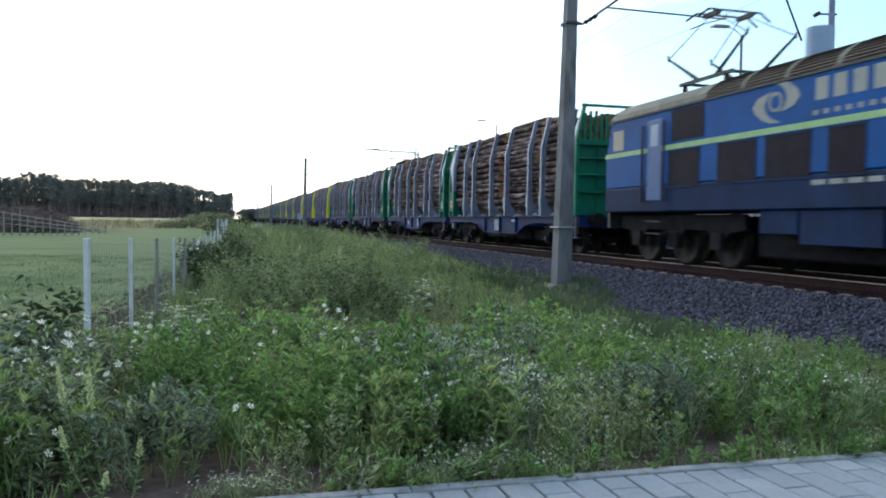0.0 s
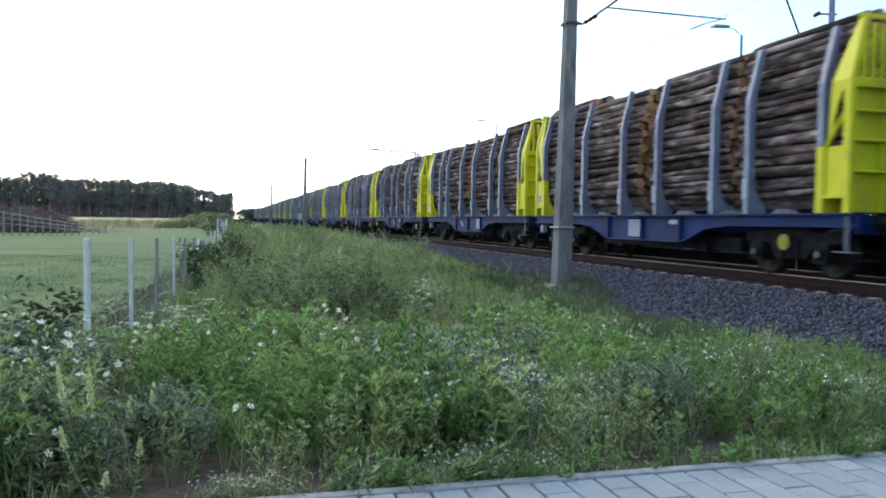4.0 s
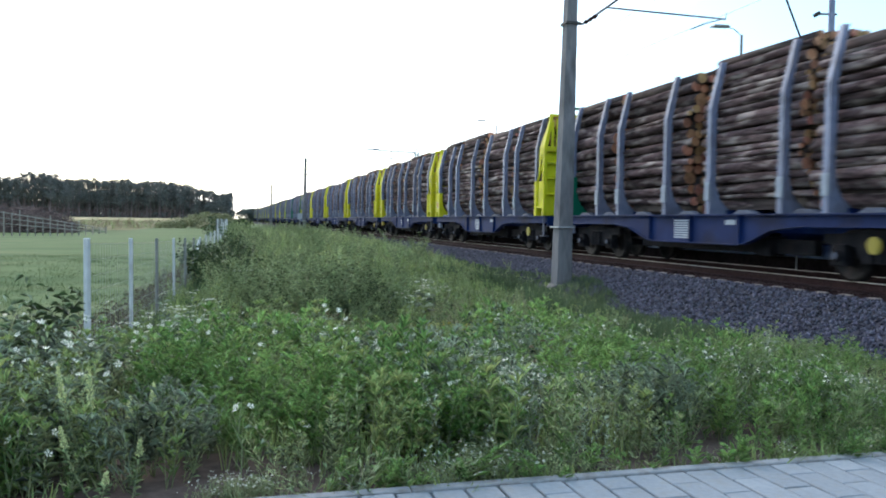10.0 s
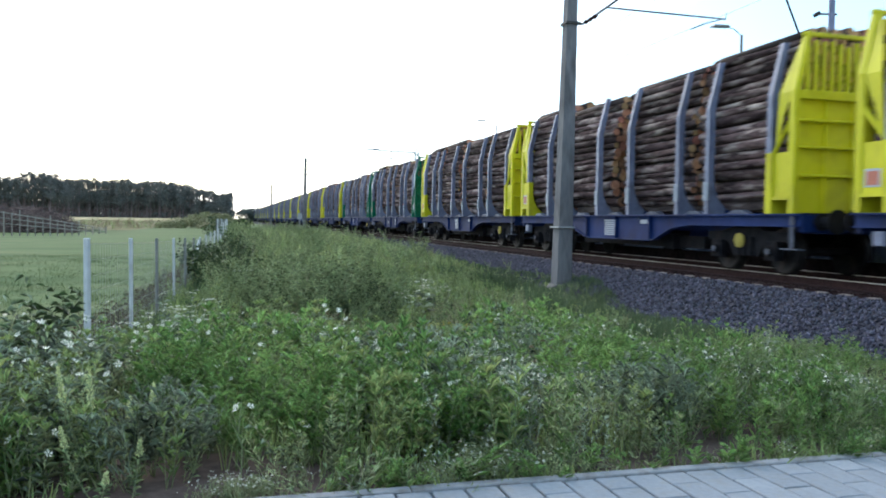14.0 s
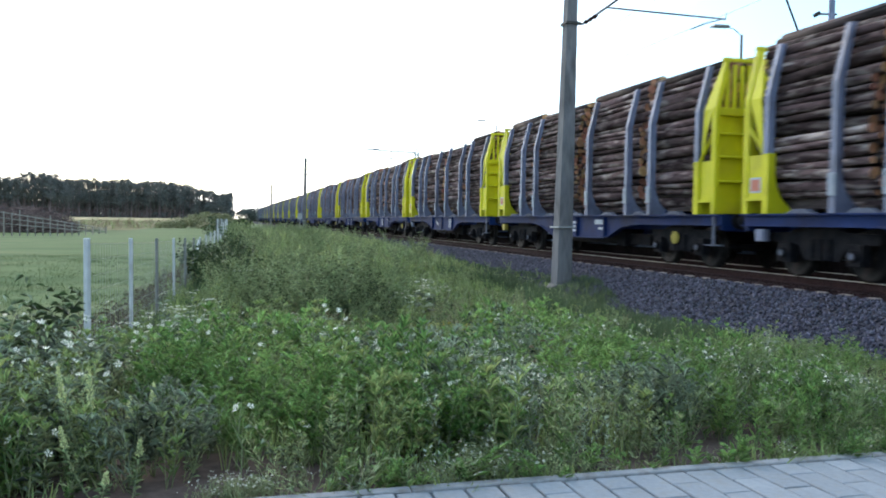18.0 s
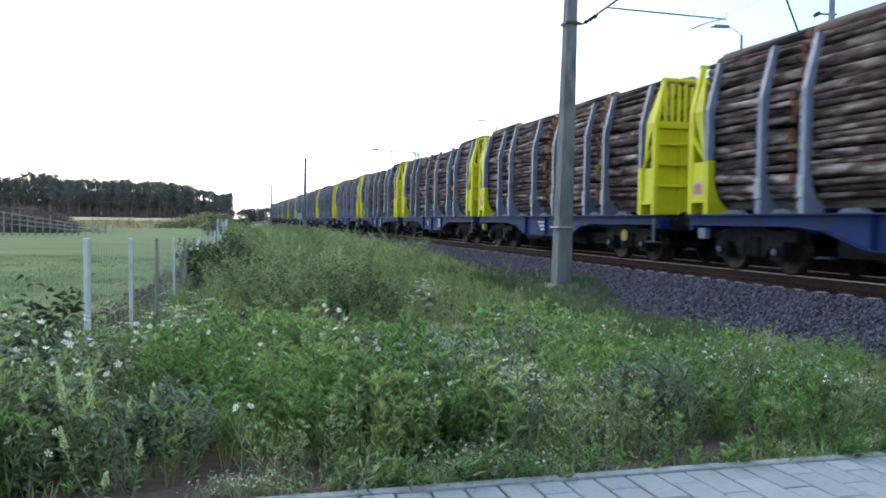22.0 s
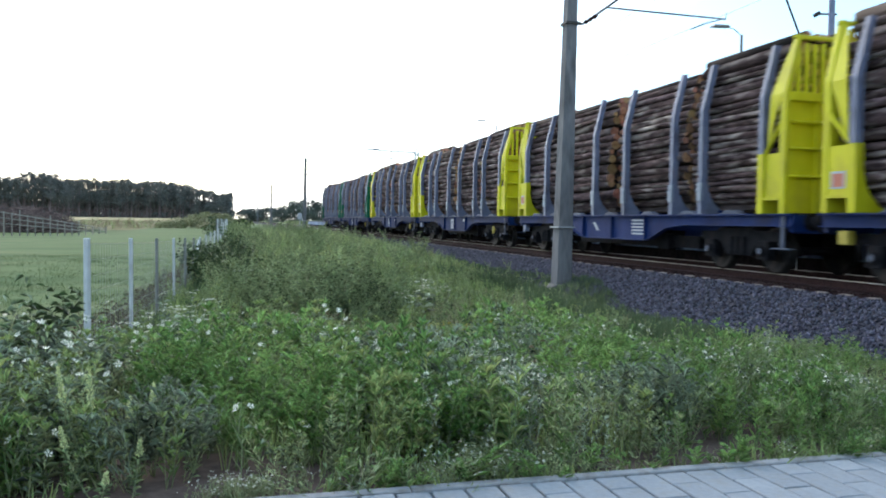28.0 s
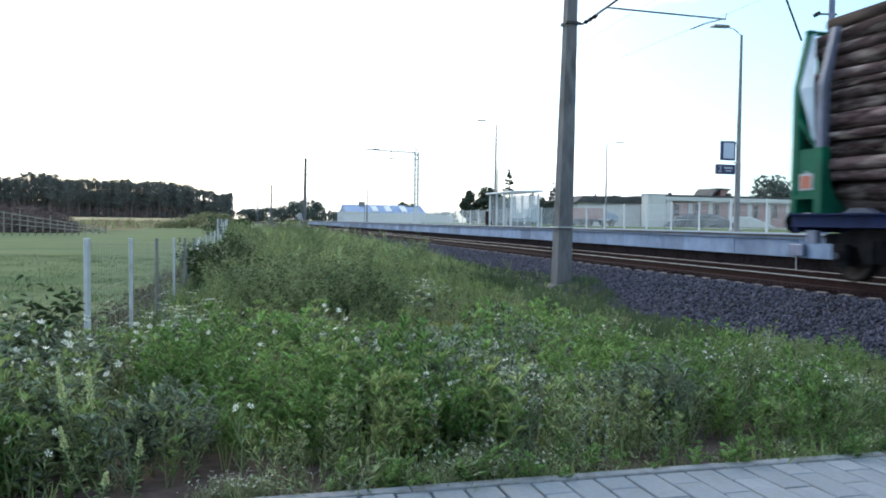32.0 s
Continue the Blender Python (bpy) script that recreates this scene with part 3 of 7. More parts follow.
def log_meshes():
    made = []
    rng = random.Random(11)
    for k in range(10):
        b = Build()
        n = 10
        r0 = 0.5
        taper = rng.uniform(0.82, 0.98)
        rows = 7
        sway = rng.uniform(0, 6.28)
        ring = []
        for j in range(rows):
            t = j / (rows - 1)
            r = r0 * (1 + (taper - 1) * t) * (1 + rng.uniform(-0.05, 0.05))
            cx, cz = 0.10 * math.sin(sway + 2.5 * t), 0.10 * math.cos(sway * 1.7 + 2.2 * t)
            ring += [(cx + r * math.cos(i * 2 * math.pi / n) * (1 + rng.uniform(-0.05, 0.05)), t - 0.5, cz + r * math.sin(i * 2 * math.pi / n) * (1 + rng.uniform(-0.05, 0.05))) for i in range(n)]
        b.add(ring, [(j * n + i, (j + 1) * n + i, (j + 1) * n + (i + 1) % n, j * n + (i + 1) % n) for j in range(rows - 1) for i in range(n)])
        b.add([ring[i] for i in range(n)], [tuple(range(n))], 1)
        b.add([ring[(rows - 1) * n + i] for i in range(n)], [tuple(reversed(range(n)))], 1)
        made.append(b)
    return made


LOGS = log_meshes()
LOG_DATA = {}


def log_data(kind, dia, length):
    """A log mesh of a given kind at one of a few thicknesses (shared by alike logs)."""
    key = (kind, round(dia, 2), round(length, 1))
    if key not in LOG_DATA:
        b = Build()
        b.v = [(x * key[1], y * key[2], z * key[1]) for x, y, z in LOGS[kind].v]
        b.f, b.s = LOGS[kind].f, LOGS[kind].s
        LOG_DATA[key] = b.mesh("log", [M["bark"], M["cut_wood"]], smooth=True)
    return LOG_DATA[key]


def side_x(z):
    """Outer face of the load at a height."""
    return float(np.interp(z, [1.2, 1.34, 1.5, 1.7, 1.95, 3.45, 4.65], [-0.70, -0.86, -1.06, -1.18, -1.255, -1.265, -1.01]))


def add_stack(wagon, lo, hi, rng, most):
    """One pile of pulpwood: the outer logs on the near side and on top singly, the heart of the pile joined."""
    mean = rng.choice((0.15, 0.17, 0.20, 0.23, 0.27))
    top = rng.uniform(most - 0.25, most + 0.08)
    stack = part("log_pile", Build().box(-0.9, 0.9, lo + 0.25, hi - 0.25, FLOOR + 0.1, 3.9), M["bark_core"], wagon, "pile of unbarked pulpwood logs")
    heart = Build()

    def core(x, z, d):
        ln = hi - lo + rng.uniform(-0.15, 0.12)
        mid = (lo + hi) / 2 + rng.uniform(-0.08, 0.08)
        heart.tube((x, mid - ln / 2, z), (x + rng.uniform(-0.03, 0.03), mid + ln / 2, z + rng.uniform(-0.03, 0.03)), d / 2, d / 2 * rng.uniform(0.8, 1), 7, 0, 1)

    z = FLOOR + 0.10
    lean = rng.uniform(-0.7, 0.7)
    while z < top:
        d = min(max(rng.gauss(mean, mean * 0.33), 0.12), 0.46)
        if z + d > top + 0.1:
            break
        ln = hi - lo + rng.uniform(-0.12, 0.14)
        part("log", log_data(rng.randrange(10), round(d / 0.03) * 0.03, ln), None, stack,
                 at=pose(max(side_x(z + d), side_x(z + 0.4 * d)) + d / 2 + rng.uniform(-0.01, 0.05), (lo + hi) / 2 + rng.uniform(-0.1, 0.1), z + d / 2, lean + rng.gauss(0, 1.1), rng.uniform(0, 360), rng.gauss(0, 0.3) + rng.choice((0, 180))))
        z += d * 0.93
        x = side_x(z) + d + rng.uniform(0, 0.05)
        while x < 1.2 - (z > 3.5) * 0.25:
            d2 = min(max(rng.gauss(mean, mean * 0.25), 0.12), 0.36)
            core(x + d2 / 2, z - d * 0.5 + rng.uniform(-0.04, 0.04), d2)
            x += d2
    x = side_x(z) + 0.10
    while x < 0.98:
        d = min(max(rng.gauss(mean, mean * 0.25), 0.12), 0.34)
        crown = 0.11 * (1 - (x / 1.1) ** 2)
        core(x + d / 2, z + d * 0.3 + crown * rng.uniform(0.4, 1.2), d)
        x += d * 0.95
    tagged(part("log_heart", heart, [M["bark_core"], M["cut_core"]], stack, smooth=True), "inner logs of the pile", kind="stuff")


def wheel_mesh():
    b = Build()
    prof = [(0.0, 0.07), (0.10, 0.09), (0.14, 0.05), (0.36, 0.03), (0.40, 0.065), (0.46, 0.065), (0.465, -0.05), (0.485, -0.06), (0.485, -0.085), (0.40, -0.085), (0.36, -0.03), (0.0, -0.05)]
    n = 24
    v = []
    for r, w in prof:
        v += [(-w, r * math.cos(i * 2 * math.pi / n), r * math.sin(i * 2 * math.pi / n)) for i in range(n)]
    f = [(j * n + i, j * n + (i + 1) % n, (j + 1) * n + (i + 1) % n, (j + 1) * n + i) for j in range(len(prof) - 1) for i in range(n)]
    return b.add(v, f)


def add_bogie(wagon, y, wheelbase=1.8, yellow_ring=False):
    bogie = part("bogie", Build().box(-0.95, 0.95, -0.18, 0.18, 0.62, 0.98).box(-0.3, 0.3, -0.3, 0.3, 0.9, 1.05).tube((-0.95, -wheelbase / 2, 0.46), (0.95, -wheelbase / 2, 0.46), 0.08, n=10).tube((-0.95, wheelbase / 2, 0.46), (0.95, wheelbase / 2, 0.46), 0.08, n=10), M["bogie"], wagon, "soot-dark two-axle bogie", at=pose(0, y, 0))
    w = wheel_mesh().mesh("wheel", M["wheel"], smooth=True)
    for s in (-1, 1):
        frame_side = [(-1.35, 0.66), (-1.35, 0.84), (-0.55, 0.86), (-0.35, 0.98), (0.35, 0.98), (0.55, 0.86), (1.35, 0.84), (1.35, 0.66), (1.15, 0.66), (0.62, 0.62), (0.42, 0.34), (-0.42, 0.34), (-0.62, 0.62), (-1.15, 0.66)]
        sf = Build().prism(frame_side, "x", s * 1.0 - 0.06, s * 1.0 + 0.06)
        if s > 0:
            for a in (-1, 1):
                sf.box(0.94, 1.16, a * wheelbase / 2 - 0.17, a * wheelbase / 2 + 0.17, 0.28, 0.66)
        for dy in (-0.2, 0.0, 0.2):
            sf.tube((s * 1.08, dy, 0.36), (s * 1.08, dy, 0.74), 0.07, n=10)
        part("side_frame", sf, M["bogie"], bogie)
        for a in (-1, 1):
            part("wheel", w, None, bogie, at=Matrix.LocRotScale((s * 0.77, a * wheelbase / 2, 0.46), Euler((0, 0, 0 if s < 0 else math.pi)), None))
            if s > 0:
                continue
            box = Build().box(min(s * 0.94, s * 1.16), max(s * 0.94, s * 1.16), a * wheelbase / 2 - 0.17, a * wheelbase / 2 + 0.17, 0.28, 0.66)
            box.tube((s * 1.15, a * wheelbase / 2, 0.46), (s * 1.22, a * wheelbase / 2, 0.46), 0.11, n=12)
            part("axle_box", box, M["bogie"], bogie, bevel=0.012)
            if s < 0:
                part("axle_cap", Build().tube((s * 1.215, a * wheelbase / 2, 0.46), (s * 1.235, a * wheelbase / 2, 0.46), 0.06, n=10), M["lug_grey"], bogie, "worn grey bearing cap")
        if yellow_ring and s < 0:
            part("brake_wheel", Build().tube((s * 1.17, 0.05, 0.66), (s * 1.20, 0.05, 0.66), 0.15, n=16).tube((s * 1.195, 0.05, 0.66), (s * 1.215, 0.05, 0.66), 0.09, n=14), M["yellow_mark"], bogie, "yellow painted hand wheel")
    return bogie


def add_buffers(veh, y, out, z=1.05, mats="bogie"):
    for s in (-0.875, 0.875):
        part("buffer", Build().tube((s, y, z), (s, y + out * 0.40, z), 0.10, n=12).tube((s, y + out * 0.40, z), (s, y + out * 0.45, z), 0.225, n=16).tube((s, y, z), (s, y + out * 0.06, z), 0.17, n=12), M[mats], veh, smooth=False)
    part("coupling", Build().tube((0, y, z), (0, y + out * 0.46, z - 0.10), 0.05, n=8).box(-0.09, 0.09, min(y + out * 0.2, y + out * 0.3), max(y + out * 0.2, y + out * 0.3), z - 0.2, z + 0.06), M[mats], veh)


def make_wagon(colour, seed, mark):
    rng = random.Random(seed)
    tone = colour
    w = thing("timber_wagon", f"blue {tone}-walled flat wagon loaded with logs between grey stakes", "freight wagon", group="log wagons of the train")
    # frame: two fish-bellied side sills, end sills, cross bearers
    for s in (-1, 1):
        sill = sill_mesh(s)
        part("side_sill", sill, M["wagon_blue"], w, "blue fish-bellied side sill")
        rib = Build().box(min(s * 1.37, s * 1.29), max(s * 1.37, s * 1.29), -0.01, 0.01, 0.585, FLOOR - 0.03).mesh("sill_rib", M["wagon_blue"])
        for y in (5.4, 7.2, 9.0) if s < 0 else ():
            part("sill_rib", rib, None, w, at=pose(0, y, 0))
    part("brake_rigging", Build().box(-0.75, -0.55, 3.9, 10.4, 0.40, 0.70).box(-0.6, 0.7, 6.7, 6.95, 0.42, 0.66).box(-0.9, -0.5, 5.0, 5.5, 0.36, 0.74), M["bogie"], w, "dark brake gear under the frame")
    frame_b = Build()
    for y0, y1 in ((0.0, 0.12), (REAR - 0.12, REAR)):
        frame_b.box(-1.27, 1.27, y0, y1, 0.86, FLOOR - 0.02)
    frame_b.box(-0.3, -0.24, 0.1, REAR - 0.1, 0.82, FLOOR - 0.03).box(0.24, 0.3, 0.1, REAR - 0.1, 0.82, FLOOR - 0.03)
    for y in STAKES:
        frame_b.box(-1.27, 1.27, y - 0.08, y + 0.08, 1.02, FLOOR - 0.02)
        frame_b.box(-0.95, 0.95, y - 0.06, y + 0.06, FLOOR, FLOOR + 0.10)
    part("underframe", frame_b, M["wagon_blue"], w)
    hump = Build().prism([(-0.36, FLOOR), (-0.16, FLOOR + 0.085), (0.16, FLOOR + 0.085), (0.36, FLOOR)], "x", -1.36, -1.20).mesh("lashing_lug", M["lug_grey"], 0.005)
    for a, b in zip(STAKES, STAKES[1:]):
        part("lashing_lug", hump, None, w, at=pose(0, (a + b) / 2, 0))
    st = stake_mesh().mesh("stake", M["stake_grey"])
    st_end = stake_mesh(2.3).mesh("stake", M["stake_grey"])
    sl = Build().box(-1.45, -1.395, -0.085, 0.085, 1.5, 1.9).mesh("sleeve", M["sleeve"], 0.006)
    for i, y in enumerate(STAKES):
        for turn in (0, 180):
            s = part("stake", st if 0 < i < 7 else st_end, None, w, "grey steel stake with an inward-leaning top", at=pose(0, y, 0, 0, 0, turn))
            if 0 < i < 7 and not turn:
                part("sleeve", sl, None, s, "pale worn sleeve")
    add_end_wall(w, colour, 0.0, 0, 0.20, STAKES[0])
    add_end_wall(w, colour, REAR, 180, 0.10, REAR - STAKES[7])
    for i, (lo, hi) in enumerate(STACKS):
        add_stack(w, lo, hi, rng, 4.05 if seed == 7 and i == 0 else 4.56)
    add_bogie(w, 1.95, yellow_ring=mark != 1)
    add_bogie(w, REAR - 1.95)
    add_buffers(w, 0.0, -1)
    add_buffers(w, REAR, 1)
    # markings: plain pale bars in place of lettering
    x = -1.2955
    bars = Build()
    if mark == 0:
        for k in range(8):
            bars.box(x, x + 0.003, 7.35, 7.95, 0.66 + 0.055 * k, 0.695 + 0.055 * k)
        bars.box(x, x + 0.003, 5.6, 5.95, 0.98, 1.08)
    elif mark == 1:
        for k in range(5):
            bars.box(x, x + 0.003, 5.55 - 0.08 * (k % 2), 6.15, 0.70 + 0.085 * k, 0.745 + 0.085 * k)
        bars.prism([(8.3, 1.0), (8.45, 1.0), (8.2, 0.78), (8.05, 0.78)], "x", x, x + 0.003)
    else:
        for k in range(3):
            bars.box(x, x + 0.003, 7.4, 7.7 + 0.12 * k, 0.72 + 0.12 * k, 0.79 + 0.12 * k)
        bars.box(x, x + 0.003, 5.6, 6.1, 0.95, 1.08).box(x, x + 0.003, 5.6, 5.85, 0.80, 0.86)
    tagged(part("lettering", bars, M["white_mark"], w), "worn white markings", kind="stuff")
    part("step", Build().box(-1.36, -1.33, 0.16, 0.24, 0.55, 1.15).box(-1.38, -1.20, 0.02, 0.50, 0.52, 0.54), M["lug_grey"], w, "steel shunter's step")
    part("valve_box", Build().box(-1.33, -1.18, REAR - 0.66, REAR - 0.42, 0.66, 0.90), M["yellow_mark" if mark == 2 else "stake_grey"], w, "small box under the sill", bevel=0.01)
    part("air_tank", Build().tube((0.2, 6.3, 0.78), (0.2, 7.9, 0.78), 0.2, n=14).tube((-0.5, 8.3, 0.72), (-0.5, 8.9, 0.72), 0.16, n=12), M["bogie"], w, smooth=False)
    return w


def side_panels(name, y0, y1, z0, z1, material, parent, label="", d=0.012, bevel=0.0):
    """One panel on each side of the locomotive's body, standing d proud of it."""
    for s in (-1, 1):
        part(name, Build().box(min(s * 1.486, s * (1.49 + d)), max(s * 1.486, s * (1.49 + d)), y0, y1, z0, z1), material, parent, label, bevel=bevel)


def make_loco():
    """An electric locomotive. y = 0 is its rear cab's front; it stretches towards -y."""
    ln = 17.9
    lo = thing("electric_locomotive", "blue electric locomotive with a pale green stripe and raised pantograph", "locomotive")
    part("lower_body", Build().prism([(0.0, 1.27), (0.0, 1.9), (-ln, 1.9), (-ln, 1.27)], "x", -1.49, 1.49), M["loco_grey"], lo, "grey-blue lower body", bevel=0.03)
    up = Build().prism([(0.0, 1.9), (0.02, 2.75), (-0.28, 3.70), (-ln + 0.28, 3.70), (-ln - 0.02, 2.75), (-ln, 1.9)], "x", -1.488, 1.488)
    part("upper_body", up, M["loco_blue"], lo, "bright blue upper body", bevel=0.03)
    arch = [(1.488 * math.cos(a), 3.70 + 0.58 * math.sin(a)) for a in [math.pi * i / 12 for i in range(13)]]
    part("roof", Build().prism(arch, "y", -ln + 0.35, -0.35), M["loco_roof"], lo, "grey-beige arched roof", bevel=0.01)
    for y0, y1 in ((-0.35, -0.05), (-ln + 0.05, -ln + 0.35)):
        part("roof_end", Build().prism([(x * 0.96, z - 0.05) for x, z in arch], "y", y0, y1), M["black_steel"], lo, "dark cab roof end")
    side_panels("gutter", -ln + 0.3, -0.3, 3.66, 3.71, M["black_steel"], lo, "", 0.03)
    side_panels("stripe", -ln, 0.0, 2.72, 2.84, M["stripe"], lo, "pale green waist stripe", 0.006)
    part("stripe", Build().box(-1.49, 1.49, 0.012, 0.03, 2.72, 2.84), M["stripe"], lo, "pale green waist stripe")
    windows = [(-4.50, -3.22), (-6.45, -5.17), (-7.98, -6.72), (-9.26, -8.40), (-11.0, -9.9), (-12.4, -11.3), (-14.2, -13.1)]
    for y0, y1 in windows:
        for s in (-1, 1):
            g = part("side_grille", Build().box(min(s * 1.486, s * 1.496), max(s * 1.486, s * 1.496), y0, y1, 1.84, 2.68), M["dark_grille"], lo, "dark side grille")
            for z in (1.84, 2.68):
                part("grille_frame", Build().box(min(s * 1.49, s * 1.506), max(s * 1.49, s * 1.506), y0 - 0.03, y1 + 0.03, z - 0.02, z + 0.02), M["loco_grey"], g)
    side_panels("window", -4.64, -3.32, 2.90, 3.62, M["dark_grille"], lo, "dark engine room window", 0.008)
    side_panels("cab_window", -1.0, -0.42, 2.9, 3.42, M["dark_glass"], lo, "cab side window", 0.008)
    for s in (-1, 1):
        d = part("cab_door", Build().box(min(s * 1.485, s * 1.505), max(s * 1.485, s * 1.505), -2.90, -2.22, 1.55, 3.5), M["door_blue"], lo, "pale blue cab door", bevel=0.01)
        part("door_window", Build().box(min(s * 1.500, s * 1.512), max(s * 1.500, s * 1.512), -2.74, -2.40, 2.86, 3.38), M["loco_light"], d)
        for y in (-3.06, -2.05):
            part("handrail", Build().tube((s * 1.54, y, 1.5), (s * 1.54, y, 3.4), 0.03), M["navy_steel"], lo, "dark blue handrail")
        for z in (0.74, 1.04):
            part("step", Build().box(min(s * 1.3, s * 1.5), max(s * 1.3, s * 1.5), -2.90, -2.22, z - 0.02, z + 0.02), M["black_steel"], lo)
    for x0, x1 in ((-1.30, -0.08), (0.08, 1.30)):
        part("windscreen", Build().prism([(-0.005, 2.92), (-0.235, 3.52), (-0.22, 3.53), (0.01, 2.93)], "x", x0, x1), M["dark_glass"], lo)
    # roof grilles between pale hoops
    for i in range(7):
        y1 = -4.75 - i * 1.32
        for side in (0, 1):
            g = Build()
            for k in range(11):
                a0, a1 = [math.pi - 0.07 - (k + q) * 0.105 for q in (0.0, 0.62)]
                ring = [((1.488 + e) * math.cos(t), 3.70 + (0.58 + e) * math.sin(t)) for t, e in ((a0, 0.0), (a0, 0.03), (a1, 0.012), (a1, 0.0))]
                g.prism([(-p if side else p, q) for p, q in ring], "y", y1 - 1.17, y1 + 0.03)
            part("roof_grille", g, M["roof_brown"], lo, "brown roof louvres")
        part("roof_hoop", Build().prism([(x * 1.02, 3.70 + (z - 3.70) * 1.05) for x, z in arch], "y", y1 + 0.03, y1 + 0.15), M["loco_roof"], lo)
    part("roof_tank", Build().tube((-0.6, -7.05, 4.0), (-0.6, -7.05, 4.76), 0.25, n=20), M["loco_light"], lo, "pale grey drum on the roof", bevel=0.01)
    # emblem: two hooked leaves round a ring, and pale bars where lettering stands
    hook = [(-6.84, 3.71), (-7.12, 3.70), (-7.38, 3.62), (-7.60, 3.47), (-7.67, 3.34), (-7.52, 3.18), (-7.33, 3.14), (-7.10, 3.10), (-7.24, 3.22), (-7.31, 3.34), (-7.26, 3.50), (-7.12, 3.60)]
    c = (-6.99, 3.31)
    for s in (-1, 1):
        for k in (1, -1):
            part("emblem", Build().prism([(c[0] + k * (p - c[0]), c[1] + k * (q - c[1])) for p, q in hook], "x", s * 1.4935 - 0.004, s * 1.4935 + 0.004), M["cream"], lo, "cream hook of the emblem")
        n = 20
        ring = Build()
        for i in range(n):
            a, b = i * 2 * math.pi / n, (i + 1) * 2 * math.pi / n
            ring.prism([(c[0] + r * math.cos(t) * 1.1, c[1] + r * math.sin(t)) for r, t in ((0.13, a), (0.19, a), (0.19, b), (0.13, b))], "x", s * 1.495 - 0.004, s * 1.495 + 0.004)
        part("emblem_ring", ring, M["cream"], lo)
    for k in range(7):
        y = -8.06 - k * 0.44
        side_panels("lettering_bar", y - 0.30, y, 3.19, 3.58, M["cream"], lo, "cream bar of lettering", 0.004)
    for k in range(9):
        y = -8.01 - k * 0.26
        side_panels("lettering_bar", y - 0.12, y, 2.93, 3.02, M["cream"], lo, "small cream bar of lettering", 0.004)
    for k in range(4):
        y = -8.02 - k * 0.43
        side_panels("lettering_bar", y - 0.34, y, 1.70, 1.79, M["cream"], lo, "small cream bar of lettering", 0.004)
    # underbody
    for y0, y1, z in ((-7.6, -6.5, 0.80), (-9.6, -7.65, 0.62), (-11.7, -9.9, 0.55)):
        part("equipment_box", Build().box(-1.42, 1.42, y0, y1, z, 1.27), M["loco_grey"], lo, "grey equipment box under the body", bevel=0.02)
    part("traction_tank", Build().box(-0.85, 0.85, -12.3, -5.7, 0.30, 1.27), M["bogie"], lo, "dark tank between the bogies", bevel=0.05)
    for y in (0.04, -ln - 0.04):
        part("end_sill", Build().box(-1.35, 1.35, y - 0.06, y + 0.06, 0.85, 1.35), M["black_steel"], lo)
    for y in (-3.0, -ln + 3.0):
        bogie = part("bogie", Build().box(-0.9, 0.9, -2.2, 2.2, 0.72, 1.1), M["bogie"], lo, "dark three-axle bogie", bevel=0.03, at=pose(0, y, 0))
        w = Build()
        wm = wheel_mesh()
        w.v = [(a, b * 1.32, c * 1.32) for a, b, c in wm.v]
        w.f, w.s = wm.f, wm.s
        me = w.mesh("wheel", M["wheel"], smooth=True)
        for s in (-1, 1):
            part("side_frame", Build().prism([(-2.7, 0.86), (-2.7, 1.20), (2.7, 1.20), (2.7, 0.86), (2.2, 0.80), (1.95, 0.62), (1.55, 0.62), (1.3, 0.84), (0.45, 0.84), (0.2, 0.62), (-0.2, 0.62), (-0.45, 0.84), (-1.3, 0.84), (-1.55, 0.62), (-1.95, 0.62), (-2.2, 0.80)], "x", s * 1.08 - 0.06, s * 1.08 + 0.06), M["bogie"], bogie, bevel=0.015)
            for a in (-1.75, 0.0, 1.75):
                part("wheel", me, None, bogie, at=Matrix.LocRotScale((s * 0.77, a, 0.607), Euler((0, 0, 0 if s < 0 else math.pi)), None))
                part("axle_box", Build().box(min(s * 1.0, s * 1.22), max(s * 1.0, s * 1.22), a - 0.2, a + 0.2, 0.42, 0.8), M["bogie"], bogie, bevel=0.015)
    add_buffers(lo, 0.10, 1, 1.05, "black_steel")
    add_buffers(lo, -ln - 0.10, -1, 1.05, "black_steel")
    # pantographs: the rear one raised, the front one folded
    for y, up_by in ((-3.25, 1.0), (-ln + 3.25, 0.12)):
        pan = part("pantograph", Build().box(-0.6, 0.6, y - 1.0, y - 0.9, 4.42, 4.48).box(-0.6, 0.6, y + 0.9, y + 1.0, 4.42, 4.48).box(-0.62, -0.56, y - 1.1, y + 1.1, 4.40, 4.48).box(0.56, 0.62, y - 1.1, y + 1.1, 4.40, 4.48), M["black_steel"], lo, "black diamond pantograph")
        top, mid = 4.5 + 1.45 * up_by, 4.5 + 0.68 * up_by
        for s in (-1, 1):
            for d in (-1, 1):
                arms = Build()
                knee = (s * 0.62, y + d * 1.6, mid)
                arms.tube((s * 0.55, y + d * 0.35, 4.46), knee, 0.055, 0.03, n=6)
                arms.tube(knee, (s * 0.42, y + d * 0.12, top), 0.016, 0.012, n=6)
                arms.tube((s * 0.62, y + d * 1.6, mid - 0.06), (s * 0.62, y + d * 1.64, mid + 0.10), 0.025, n=6)
                part("arm", arms, M["black_steel"], pan)
        head = Build()
        for d in (-0.25, 0.25):
            head.path([(-0.98, y + d, top - 0.14), (-0.7, y + d, top + 0.06), (0.7, y + d, top + 0.06), (0.98, y + d, top - 0.14)], 0.026)
